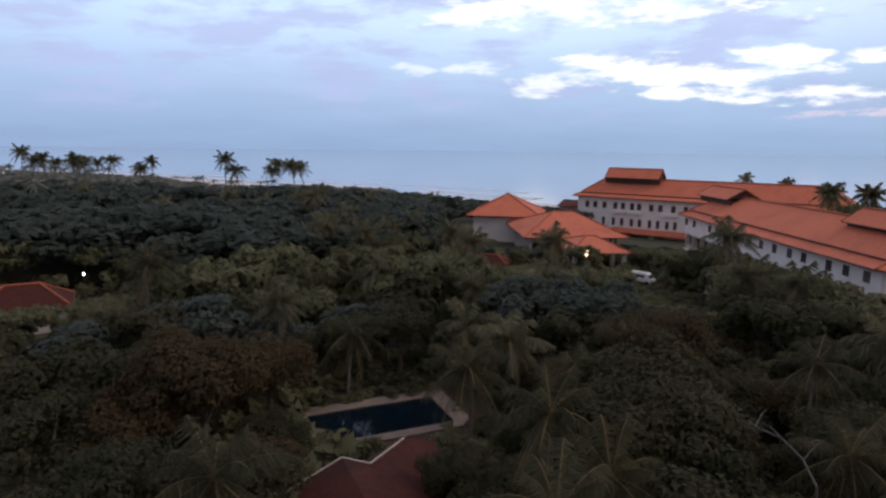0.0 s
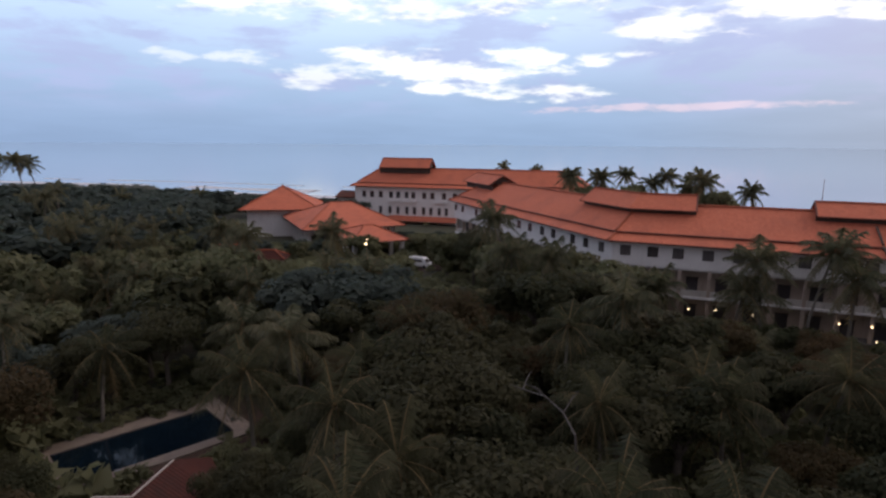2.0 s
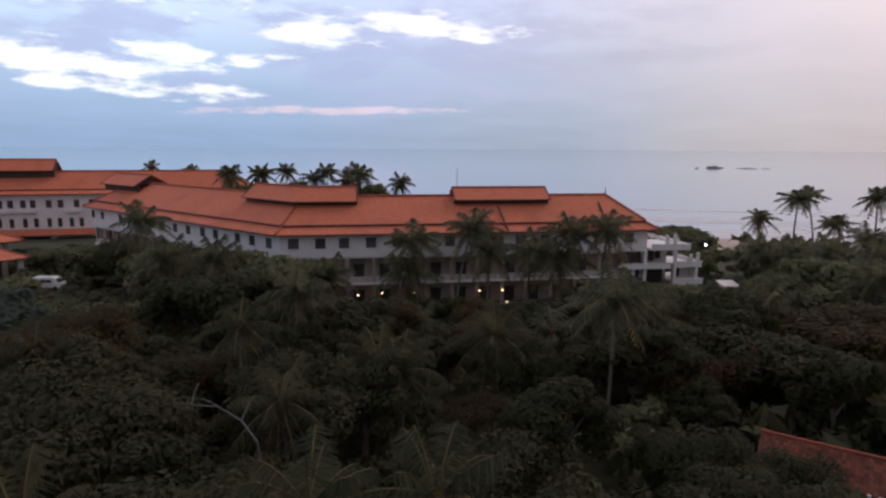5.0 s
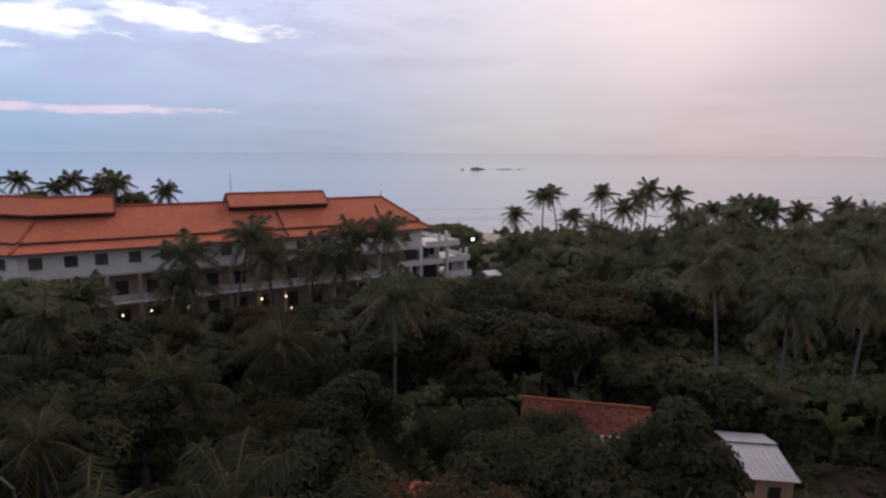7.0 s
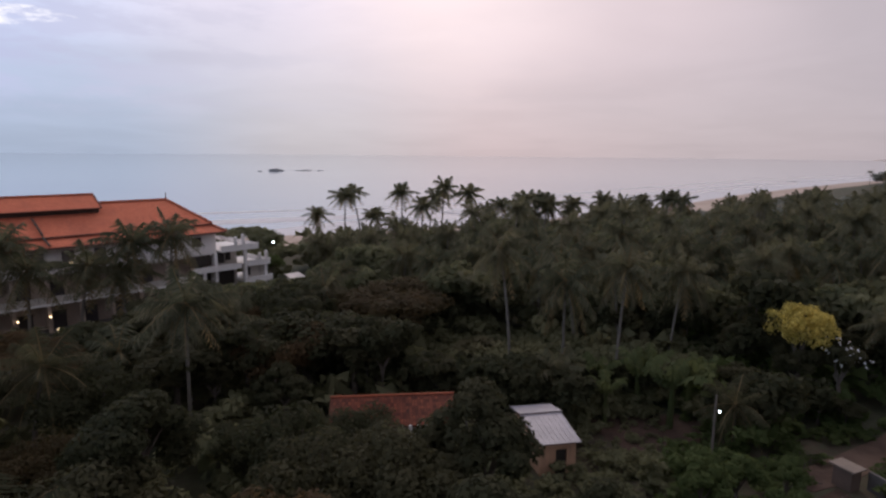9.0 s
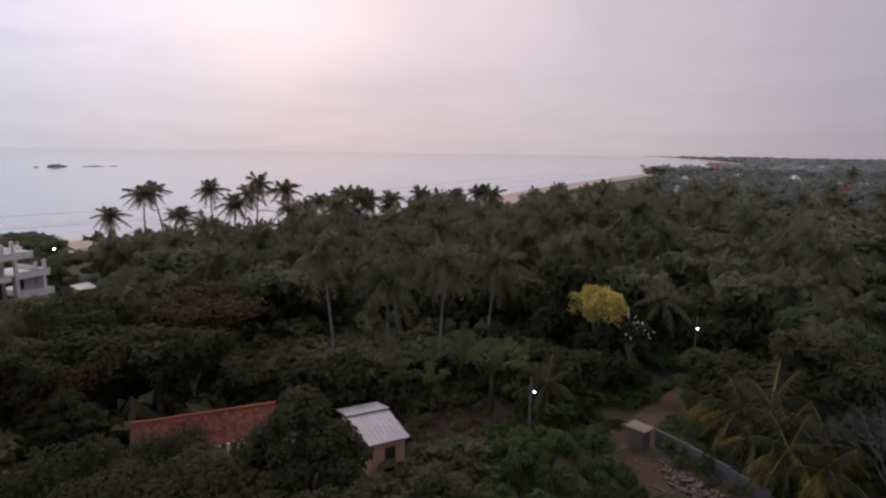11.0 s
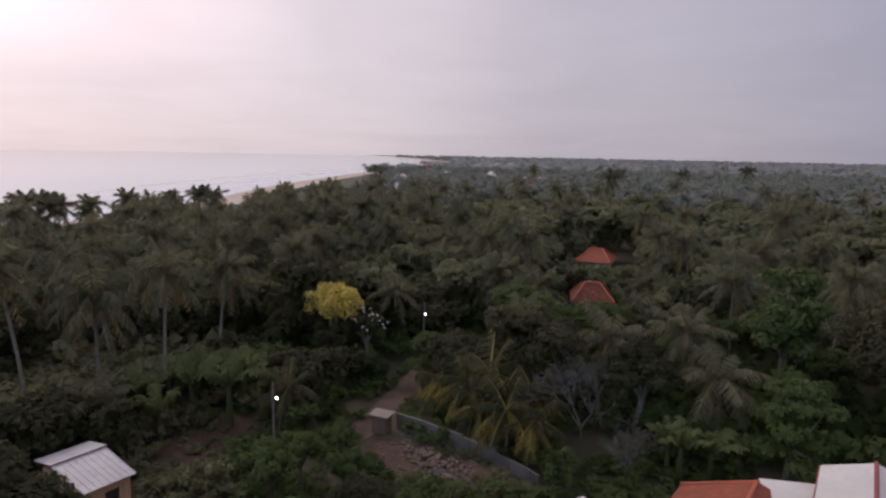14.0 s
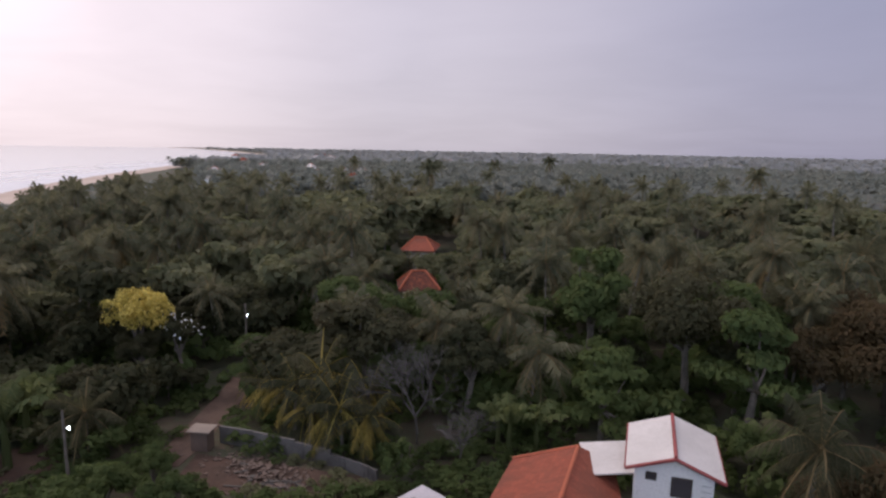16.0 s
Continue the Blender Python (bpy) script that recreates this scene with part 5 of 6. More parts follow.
# clear ground: (x, y, radius) of discs, and rectangles along a line
BLOCKS = [(WM, -2, 66, -2.0, 18), (WR, -2, 66, -2.0, 18), (WB, -8, 80, -4, 18)]
DISCS = [(30.1, 12.8, 2.4), (19, 174, 11.5), (31, 152, 13.5), (33, 131, 8), (40, 115, 5.5), (-6, 52.5, 6.5), (-10, 51.0, 4.5), (0.5, 56.5, 5.0), (-5, 38, 6.0), (49.6, 0.5, 3.6), (49.6, 4.5, 3.6), (49.4, 8.5, 3.6), (46.0, -7.7, 3.6), (47.5, -14.5, 2.4), (49.8, -16.0, 2.6), (50.6, -20.6, 2.6), (47.6, -18.4, 2.2), (7.6, -35.6, 4.6),
         (13.2, -32, 5.5), (32.5, -29.0, 2.4), (39, -27.5, 2.6), (46.0, -30.2, 1.6), (60.8, -95.5, 5), (49, -75, 5), (-58.6, 81.7, 7), (2.2, 131.0, 3.4), (-12, 86.5, 4.0), (10, 122, 4), (21.5, -30.5, 2.5), (29, -31, 2.5), (42.5, -58, 3), (41.3, -29.2, 1.6), (42.4, -28.2, 2.0), (44.6, -32.0, 2.2), (46.2, -35.2, 2.2), (48.0, -38.8, 2.2), (49.8, -42.2, 2.2), (36.0, -27.4, 3.0), (28, -39.6, 2.4), (14.8, -45.8, 2.6), (35, -34.0, 2.6)]
# sight lines kept open: azimuths (degrees to the right of +y), reach, and the steepest angle that a crown may rise to
VIEWS = [(174, 192, 33, -33.5), (174, 192, 55, -23.5), (68.3, 71.7, 32, -32.5), (-38.5, -29.5, 113, -12.1), (-11, 3, 64, -26.5), (-14, 3, 40, -35), (3, 17, 118, -10.6), (16, 23.5, 113, -13.4), (14, 24.5, 180, -8.3), (23, 37, 150, -9.3), (36, 40, 96, -10.4), (40.5, 46.5, 96, -14.8), (46, 62, 96, -14.6), (60, 65.5, 100, -13.6), (65, 68, 105, -12.8), (67, 79, 112, -12.3), (73, 84, 90, -10.5), (84.0, 92.5, 72, -16.5),
         (74, 90, 46, -25.0), (97.5, 109, 43.5, -33), (107, 117, 44, -27.0), (119, 140, 42, -33.0), (124, 131, 52, -27.0), (150, 176, 42, -38.0), (145, 152, 110, -10.2), (145, 152, 86, -13.7), (132.6, 134.6, 68, -17.5), (49.2, 49.6, 92, -15.5), (57.0, 58.2, 92, -16.0), (2, 9, 166, -8.9), (92, 116, 70, -19.8), (119.5, 128, 67, -18.5), (145, 153.5, 47, -27.0), (158.5, 170.5, 46.5, -26.5), (160.0, 167.5, 61, -18.0), (168.0, 176.0, 60, -17.0), (124.5, 131.5, 58, -25.5), (134, 143, 49, -25.0), (110.5, 119.5, 48, -25.5)]


def free(x, y, pad=0.0):
    for line, s0, s1, d0, d1 in BLOCKS:
        q = Vector((x, y)) - line.p
        if s0 - pad < q.dot(line.d) < s1 + pad and d0 - pad < q.dot(line.n) < d1 + pad:
            return False
    return all((x - a) ** 2 + (y - b) ** 2 > (r + pad) ** 2 for a, b, r in DISCS)


def polar(x, y):
    dx, dy = x - EYE.x, y - EYE.y
    return math.degrees(math.atan2(dx, dy)), math.hypot(dx, dy)


def tallest(x, y, spread=0.0):
    """The greatest height that leaves the sight lines open."""
    a, r = polar(x, y)
    if a < -100:
        a += 360
    pad = math.degrees(spread / max(r, 5)) 
    top = 99.0
    for a0, a1, reach, el_ in VIEWS:
        p_ = pad if a1 - a0 > 1.3 else pad * 0.45
        if a0 - p_ < a < a1 + p_ and r < reach + spread:
            top = min(top, EYE.z + max(r - spread * 0.5, 3) * math.tan(radians(el_)))
    return top


def land_side(x, y, margin=30.0):
    """How far a place lies inland of the shore."""
    best, side = 1e9, 1
    for a, b in zip(SHORE, SHORE[1:]):
        a, b = Vector(a), Vector(b)
        t = b - a
        u = max(0, min(1, (Vector((x, y)) - a).dot(t) / t.length_squared))
        q = Vector((x, y)) - (a + t * u)
        if q.length < best:
            best = q.length
            side = 1 if t.y * q.x - t.x * q.y > 0 else -1
    return best * side


SKYLINE = ((-50, -1.5), (-36, -1.9), (-27, -2.4), (-20, -3.3), (-12, -3.2), (-4, -3.8), (3, -4.5), (8, -4.9), (20, -5.2), (60, -5.4), (70, -8.2), (79, -8.6), (84, -8.1), (88, -7.8), (94, -7.4), (96.5, -6.1), (108, -5.3), (115, -5.4), (119, -4.7), (123, -4.0), (127, -3.5), (128.3, -3.2), (129.5, -1.9), (140, -1.6), (155, -0.9), (200, -0.6))


def sky_limit(az_deg, r):
    """The height at which a crown meets the wood's outline against the sky."""
    for (a0, e0), (a1, e1) in zip(SKYLINE, SKYLINE[1:]):
        if a0 <= az_deg <= a1:
            return EYE.z + r * math.tan(radians(e0 + (e1 - e0) * (az_deg - a0) / (a1 - a0)))
    return 10.0


SHAPES = ((4.4, 0.62, 20), (3.8, 0.8, 17), (5.0, 0.5, 24), (3.6, 0.95, 16))
RAGGED = (0.2, 0.37)
VARIETY = [broadleaf_meshes(30 + i, 10.0, rad, 5400, 0.225, fl, lu, None, RAGGED) for i, (rad, fl, lu) in enumerate(SHAPES)]
WEST = [broadleaf_meshes(44 + i, 10.0, rad, 2000, 0.4, fl, lu, LEAF_BLUE_HAZE, RAGGED) for i, (rad, fl, lu) in enumerate(SHAPES)]
LIGHTER = [broadleaf_meshes(40 + i, 10.0, rad, 2300, 0.36, fl, lu, None, RAGGED) for i, (rad, fl, lu) in enumerate(SHAPES)]
PALER = [broadleaf_meshes(40 + i, 10.0, rad, 1500, 0.48, fl, lu, LEAF_HAZED, RAGGED) for i, (rad, fl, lu) in enumerate(SHAPES)]
BRONZE = [broadleaf_meshes(50 + i, 10.0, 4.8, 5400, 0.225, 0.6, 26, LEAF_BROWN, (0.2, 0.34)) for i in range(2)]
TOWER = broadleaf_meshes(66, 10.0, 2.3, 2600, 0.33, 1.9, 20, LEAF_FRESH)
FRESH = [broadleaf_meshes(60 + i, 10.0, 4.0, 2600, 0.36, 0.75, 16, LEAF_FRESH, RAGGED) for i in range(2)]
TIERED = [broadleaf_meshes(63 + i, 10.0, 4.6, 2600, 0.36, 0.8, 26, LEAF_FRESH, (0.2, 0.34), 5) for i in range(2)]
PALM_SIZES = (5.0, 7.5, 10.0, 13.0)
def palm_table(mat, leaflets, wide):
    return {h: [palm_meshes(80 + i + int(h) * 7, h, 22 + i % 3, leaflets, 4.5, 0.05 + 0.06 * (i % 3), mat, wide=wide) for i in range(3)] for h in PALM_SIZES}


# farther and tall palms carry fronds with haze in their colour
PALMS, FAR_PALMS = palm_table(FROND, 32, 0.9), palm_table(FROND_HAZED, 20, 1.2)
TALL_SIZES = (8.0, 11.0, 14.0, 18.0)
TALL_PALMS = {h: [palm_meshes(190 + i + int(h) * 7, h, 17 + i, 15, 4.1, 0.04 + 0.05 * i, FROND_HAZED, dry=2, wide=1.8) for i in range(3)] for h in TALL_SIZES}


def sized(table, h, i):
    """A palm from the table whose own height is nearest to h, and the stretch that is left."""
    own = min(table, key=lambda k: abs(k - h))
    return table[own][i % 3], h / own



GOLD_PALMS = [palm_meshes(100 + i, 4.2, 12, 22, 4.3, 0.05, dry=8, wide=1.15, dry_mat=FROND_GOLD) for i in range(2)]
BANANAS = [banana_meshes(110 + i) for i in range(2)]

placed = []


def roomy(x, y, r):
    return all((x - a) ** 2 + (y - b) ** 2 > (r + q) ** 2 * 0.30 for a, b, q in placed)


# single trees that stand out, by place
# tall palms: azimuth to the right, distance, height of the crown
SEA_PALMS = [
    (79.9, 160, 7.9), (82.4, 158, 13.1), (83.9, 162, 13.4), (87.9, 157, 13.9), (89.7, 149, 11.0), (90.4, 165, 12.0),
    (91.6, 154, 15.4), (94.7, 149, 14.4), (85.8, 164, 7.2),
]
WEST_PALMS = [
    (-20.3, 239, 20.9), (-18.9, 229, 17.1), (-16.7, 234, 19.0), (-16.0, 239, 16.8), (-14.0, 229, 19.2), (-13.0, 235, 17.8),
    (-35.3, 299, 22.3), (-34.0, 309, 18.9), (-33.5, 304, 19.9), (-32.0, 299, 19.5), (-31.6, 309, 18.3), (-30.4, 314, 18.2),
    (-29.9, 309, 17.8), (-28.6, 309, 18.8), (-27.1, 309, 15.3), (-25.9, 319, 18.1), (-32.5, 315, 17.7), (-31.0, 305, 18.4),
]
BACK_PALMS = [
    (26.8, 216, 16.8), (29.4, 221, 15.2), (33.6, 151, 17.6), (32.8, 157, 16.4), (36.3, 151, 17.5), (37.7, 159, 17.6),
    (35.4, 151, 17.3), (39.5, 151, 16.3), (41.6, 147, 17.9), (44.2, 141, 17.9), (45.0, 147, 17.2), (48.9, 141, 15.6),
    (43.2, 151, 15.6),
]
COAST_PALMS = [
    (113.1, 160, 12.9), (112.7, 172, 12.4), (107.1, 170, 11.1), (100.1, 150, 13.0), (101.2, 146, 12.0), (119.4, 170, 13.4),
    (123.8, 175, 14.6), (123.1, 180, 13.3), (97.5, 158, 10.8), (132.5, 151, 14.4), (124.1, 151, 14.6), (119.3, 181, 12.1),
    (149.4, 161, 18.9), (128.1, 561, 10.1), (112.9, 171, 12.6), (107.0, 161, 12.3), (109.8, 166, 11.7), (103.8, 151, 12.0),
    (101.2, 151, 12.1), (99.3, 141, 13.5), (152.8, 121, 12.8), (150.1, 262, 17.4), (155.6, 282, 17.4), (143.0, 282, 17.6),
    (161.3, 262, 19.5), (178.5, 181, 18.4),
]

rng = random.Random(21)
for i, (a, r, h) in enumerate(SEA_PALMS + WEST_PALMS + BACK_PALMS + COAST_PALMS):
    x, y = EYE.x + r * math.sin(radians(a)), EYE.y + r * math.cos(radians(a))
    m, stretch = sized(TALL_PALMS, h, i)
    k = 1.45 if 76 < a < 100 and r < 175 else 1.5 if a < 0 else 1.15
    plant("tall_coconut_palm", m, x, y, rng.uniform(0, 360), k, "tall slender coconut palm with a small crown", "palm tree", "tall palms", stretch / k)
    placed.append((x, y, 1.0))
GARDEN_PALMS = [
    (2.2, 93, 11.0), (10.7, 99, 10.8), (26.7, 93, 13.8), (28.6, 89, 9.0), (49.9, 81, 11.2), (53.1, 81, 13.2),
    (56.2, 80, 10.6), (59.7, 80, 10.5), (62.8, 82, 13.2), (66.7, 81, 13.8), (47.6, 80, 7.5), (39.9, 77, 7.7),
    (38.0, 55, 11.0), (55.4, 49, 9.0), (47.3, 47, 7.6), (67.7, 51, 12.0), (6.7, 51, 9.0), (1.5, 47, 8.0),
    (47.9, 42, 8.2), (67.9, 60, 9.2), (68.0, 66, 5.8), (62.4, 57, 6.9), (63.2, 78, 9.5), (72.8, 62, 7.6),
    (16.1, 29, 8.7), (-27.0, 26, 10.5), (-11.0, 58, 6.9), (9.6, 31, 10.8), (0.5, 60, 7.6), (-28.6, 81, 11.1),
    (-5.4, 98, 9.6), (-9.2, 88, 6.5), (-13.4, 83, 6.0), (-17.0, 119, 10.2),
]
WOOD_PALMS = [
    (98.5, 63, 13.8), (103.6, 62, 11.4), (108.6, 62, 12.9), (113.3, 72, 10.8), (104.6, 75, 11.0), (94.8, 87, 9.0),
    (116.5, 85, 8.2), (118.0, 88, 11.1), (122.2, 92, 10.8), (87.4, 113, 10.1), (122.2, 99, 9.4), (129.6, 105, 9.4),
    (116.3, 113, 9.6), (109.7, 93, 11.2), (143.6, 70, 9.2), (148.9, 57, 7.6), (154.5, 57, 9.0), (139.2, 75, 9.6),
    (178.2, 79, 12.4), (-179.4, 67, 9.8), (-178.6, 37, 8.3), (170.7, 86, 11.0), (138.6, 74, 9.0),
    (161.9, 97, 11.2), (167.0, 100, 11.4), (158.8, 88, 10.4), (-175.2, 81, 12.6), (145.2, 121, 12.7), (102.2, 86, 11.0),
]

for i, (a, r, h) in enumerate(GARDEN_PALMS + WOOD_PALMS):
    x, y = EYE.x + r * math.sin(radians(a)), EYE.y + r * math.cos(radians(a))
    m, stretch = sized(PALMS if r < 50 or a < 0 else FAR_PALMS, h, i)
    k = 1.0 if r < 40 else 1.28 if 45 < a < 68 and r > 75 else 1.14
    plant("coconut_palm", m, x, y, rng.uniform(0, 360), k, "coconut palm with arching green fronds", "palm tree", "coconut palms", stretch / k)
    placed.append((x, y, 2.5))
HEROES = [(VARIETY[0], -12.0, 61.0, 8.0, "dense dark green broadleaf tree behind the pool"), (VARIETY[2], -4.5, 65.0, 9.0, "dense dark green broadleaf tree behind the pool"), (VARIETY[1], 2.5, 67.0, 9.0, "dense dark green broadleaf tree behind the pool"), (VARIETY[0], 9.0, 62.0, 7.0, "dense dark green broadleaf tree behind the pool"), (VARIETY[1], 6.0, 52.5, 3.6, "low dark green tree beside the pool"), (VARIETY[3], -15.5, 56.0, 6.5, "dense dark green broadleaf tree behind the pool"),
          (BRONZE[0], -18.0, 42.3, 12.5, "broad tree with bronze-brown leaves"), (BRONZE[1], -15.1, 49.8, 9.5, "broad tree with bronze-brown leaves"),
          (VARIETY[3], 33.6, -1.4, 11.0, "dense dark green round tree before a hut"), (VARIETY[0], 32.5, 2.8, 9.4, "dense dark green broadleaf tree"), (VARIETY[2], 32.0, 7.0, 8.8, "dense dark green broadleaf tree"), (VARIETY[0], 36.5, 10.0, 8.6, "dense dark green broadleaf tree"), (VARIETY[1], 3.0, 36.0, 6.4, "dense dark green broadleaf tree beside a house"), (FRESH[0], 30.5, -11.5, 5.4, "bushy young green tree"), (FRESH[1], 35.4, -15.4, 5.6, "bushy young green tree"), (FRESH[0], 37.2, -18.8, 5.0, "bushy young green tree"), (FRESH[1], 38.0, -22.6, 3.8, "bushy young green tree"), (VARIETY[1], 55.8, -34.0, 6.0, "dark green tree beneath yellow blossom"),
          (TIERED[0], 13.9, -44.6, 8.6, "spreading tree with tiers of fresh green leaves"), (VARIETY[0], 9.2, -56.5, 13.4, "large round dark green tree"), (TIERED[1], 3.9, -51.6, 11.6, "tall tree with tiers of fresh green leaves"),
          (TOWER, 18.4, -57.0, 14.6, "tall conical dark green tree"), (VARIETY[1], 2.2, 38.5, 5.2, "dense dark green broadleaf tree beside a house"), (VARIETY[0], -12.8, 46.0, 3.4, "low dark green tree beside the pool"), (FRESH[1], 104.5, 28.5, 6.6, "leafy tree with fresh green leaves"), (VARIETY[1], 0.8, 37.0, 6.3, "dense dark green broadleaf tree beside a house"), (VARIETY[0], 3.6, 33.5, 6.8, "dense dark green broadleaf tree beside a house"), (TIERED[1], 45.2, -38.2, 6.4, "leafy tree with fresh green leaves"), (FRESH[1], 43.4, -37.6, 4.6, "leafy tree with fresh green leaves"), (FRESH[1], 33.4, -20.5, 4.4, "bushy young green tree"), (VARIETY[1], 108.0, 20.0, 5.5, "round dark tree beside the terraces"), (VARIETY[2], 30.0, -18.5, 4.6, "bushy dark green tree"), (VARIETY[0], 43.0, 96.0, 9.6, "dense dark green broadleaf tree"),
          (VARIETY[2], 47.5, 104.0, 9.5, "dense dark green broadleaf tree"), (VARIETY[1], 49.5, 113.0, 7.2, "dense dark green broadleaf tree"), (VARIETY[2], 49.0, 121.0, 6.0, "dense dark green broadleaf tree")]
for m, x, y, h, lab in HEROES:
    plant("broadleaf_tree", m, x, y, rng.uniform(0, 360), h / 10.0, lab, "tree", "trees of the wood")
    placed.append((x, y, h * 0.36))
plant("broadleaf_tree", BRONZE[1], 53.5, 15.8, 70, 0.78, "broad tree with bronze-brown leaves", "tree", "trees of the wood")
plant("broadleaf_tree", BRONZE[0], 70.5, 5.9, 40, 1.6, "wide spreading tree with bronze-brown leaves", "tree", "trees of the wood", 0.56)
placed.append((76.5, 6.0, 7.0))
yellow = broadleaf_meshes(77, 10.2, 4.9, 3000, 0.25, 0.64, 52, LEAF_YELLOW, (0.11, 0.21))
plant("flowering_tree", yellow, 56.5, -34.7, 0, 0.78, "tree covered in bright yellow blossom", "tree", zscale=1.24)
placed.append((56.5, -34.7, 3))
plant("bare_tree", bare_meshes(72, 8.5), 27.2, -38.4, 20, 1.35, "leafless grey tree with fine bare branches", "tree", zscale=1.18)
plant("bare_tree", bare_meshes(73, 6.5), 22.5, -37.0, 140, 1.0, "leafless grey tree with fine bare branches", "tree")
plant("bare_tree", bare_meshes(74, 9.0), 33.0, 48.0, 40, 1.0, "leafless grey tree with crooked branches", "tree")
limb = [(16.3, 30.6, 11.6), (16.8, 29.9, 11.5), (17.5, 28.6, 11.5), (17.8, 27.2, 11.1), (17.8, 26.0, 10.4)]
s_ = Soup()
s_.tube([(18.4, 25.2, -0.2), (18.1, 25.6, 5.7), *reversed(limb)], [0.15, 0.1, 0.06, 0.05, 0.04, 0.03, 0.015], 6)
for (ax, ay, az_), (bx, by, bz) in (((limb[1]), (limb[1][0] + 0.9, limb[1][1] + 0.7, limb[1][2] + 0.7)), ((limb[2]), (limb[2][0] - 0.8, limb[2][1] + 0.9, limb[2][2] + 0.5)), ((limb[3]), (limb[3][0] + 1.2, limb[3][1] + 0.4, limb[3][2] + 0.9))):
    s_.tube([(ax, ay, az_), ((ax + bx) / 2, (ay + by) / 2, (az_ + bz) / 2 + 0.15), (bx, by, bz)], [0.05, 0.035, 0.015], 5)
tagged(piece("bare_tree", s_.v, s_.f, DEAD_WOOD), "leafless grey tree with one long crooked limb", "tree")
for x, y, s in ((35.0, -36.4, 1.25), (32.8, -35.6, 1.05), (37.4, -35.4, 0.95), (31.0, -37.4, 0.95), (40.2, -35.6, 0.8), (42.4, -36.6, 0.75), (34.2, -33.6, 0.8), (31.2, -33.9, 0.95), (29.2, -34.4, 0.8)):
    plant("young_palm", GOLD_PALMS[int(x) % 2], x, y, x * 77, s, "young palm with yellowing fronds", "palm tree", "young palms")
    placed.append((x, y, 2.0))
for x, y, s in ((51, -20, 1.45), (53, -22.5, 1.4), (54, -18, 1.45), (56, -15, 1.2), (49.5, -23.5, 1.2), (57, -20, 1.3), (55.5, -25, 1.2), (19.8, -40.0, 1.15), (21.2, -41.0, 1.0), (18.2, -41.5, 1.05), (52, -14.5, 1.1), (2, -46, 1.2)):
    plant("banana_plant", BANANAS[int(x) % 2], x, y, x * 131, s * 1.42, "banana plant with broad ragged green leaves", "banana plant", "banana plants")
    placed.append((x, y, 1.2))

# white blossom beside the yellow tree
bush_meshes = broadleaf_meshes(75, 7.0, 2.2, 900, 0.3, 0.9, 9)
dots = leafy_crown(random.Random(76), 7.1, 2.3, 75, 0.2, 0.9, 9, inner=0.0)[0]
plant("flowering_bush", (*bush_meshes, mesh_data("blossom", dots.v, dots.f, LEAF_WHITE)), 53.8, -37.2, 0, 1.0, "dark bush dotted with white blossom", "bush")

# the wood about the camera, tree by tree
rng = random.Random(33)
wood = []
tries = 0
while tries < 14000 and len(wood) < 800:
    tries += 1
    a = radians(rng.uniform(-44, 196))
    r = 15 + 108 * rng.random() ** 0.72
    x, y = EYE.x + r * math.sin(a), EYE.y + r * math.cos(a)
    if not free(x, y, 1.5) or land_side(x, y) < 40:
        continue
    az_deg, _ = polar(x, y)
    palmy = 0.0 if (-60 < az_deg < -4 and r < 62) or (70 < az_deg < 152 and r < 48) else 0.5 if 88 < az_deg < 126 else 0.3 if 126 <= az_deg < 148 else 0.16 if az_deg > 75 or az_deg < -60 else 0.10 if az_deg > 12 and r < 62 else 0.15
    kind = "palm" if rng.random() < palmy else "fresh" if (az_deg > 148 or az_deg < -100) and rng.random() < 0.42 or az_deg > 104 and rng.random() < 0.22 else rng.choice(("green", "green", "green", "green", "green", "green", "green", "green", "green", "green", "green", "green", "green", "green", "green", "fresh", "fresh", "bronze"))
    if kind in ("bronze", "fresh"):
        kind = "fresh" if az_deg > 100 else "bronze"
    h = rng.uniform(6.0, 12.0) if kind != "palm" else rng.uniform(8.0, 13.5)
    h = min(h, 9.5 + r * 0.04) if kind != "palm" else h
    lim = min(tallest(x, y, 3.2), sky_limit(az_deg if az_deg > -60 else az_deg + 360, r) * rng.uniform(0.82, 1.0))
    if kind == "palm":
        lim -= 1.6
    if lim < 2.6:
        continue
    h = min(h, lim)
    if kind == "palm" and h < 4.0:
        kind = "green"
    reach = h * 0.34 if kind != "palm" else 2.2
    if not roomy(x, y, reach):
        continue
    placed.append((x, y, reach))
    wood.append((r, kind, x, y, h))
wood.sort()
REST = []
count = {"palm": 0, "tree": 0}
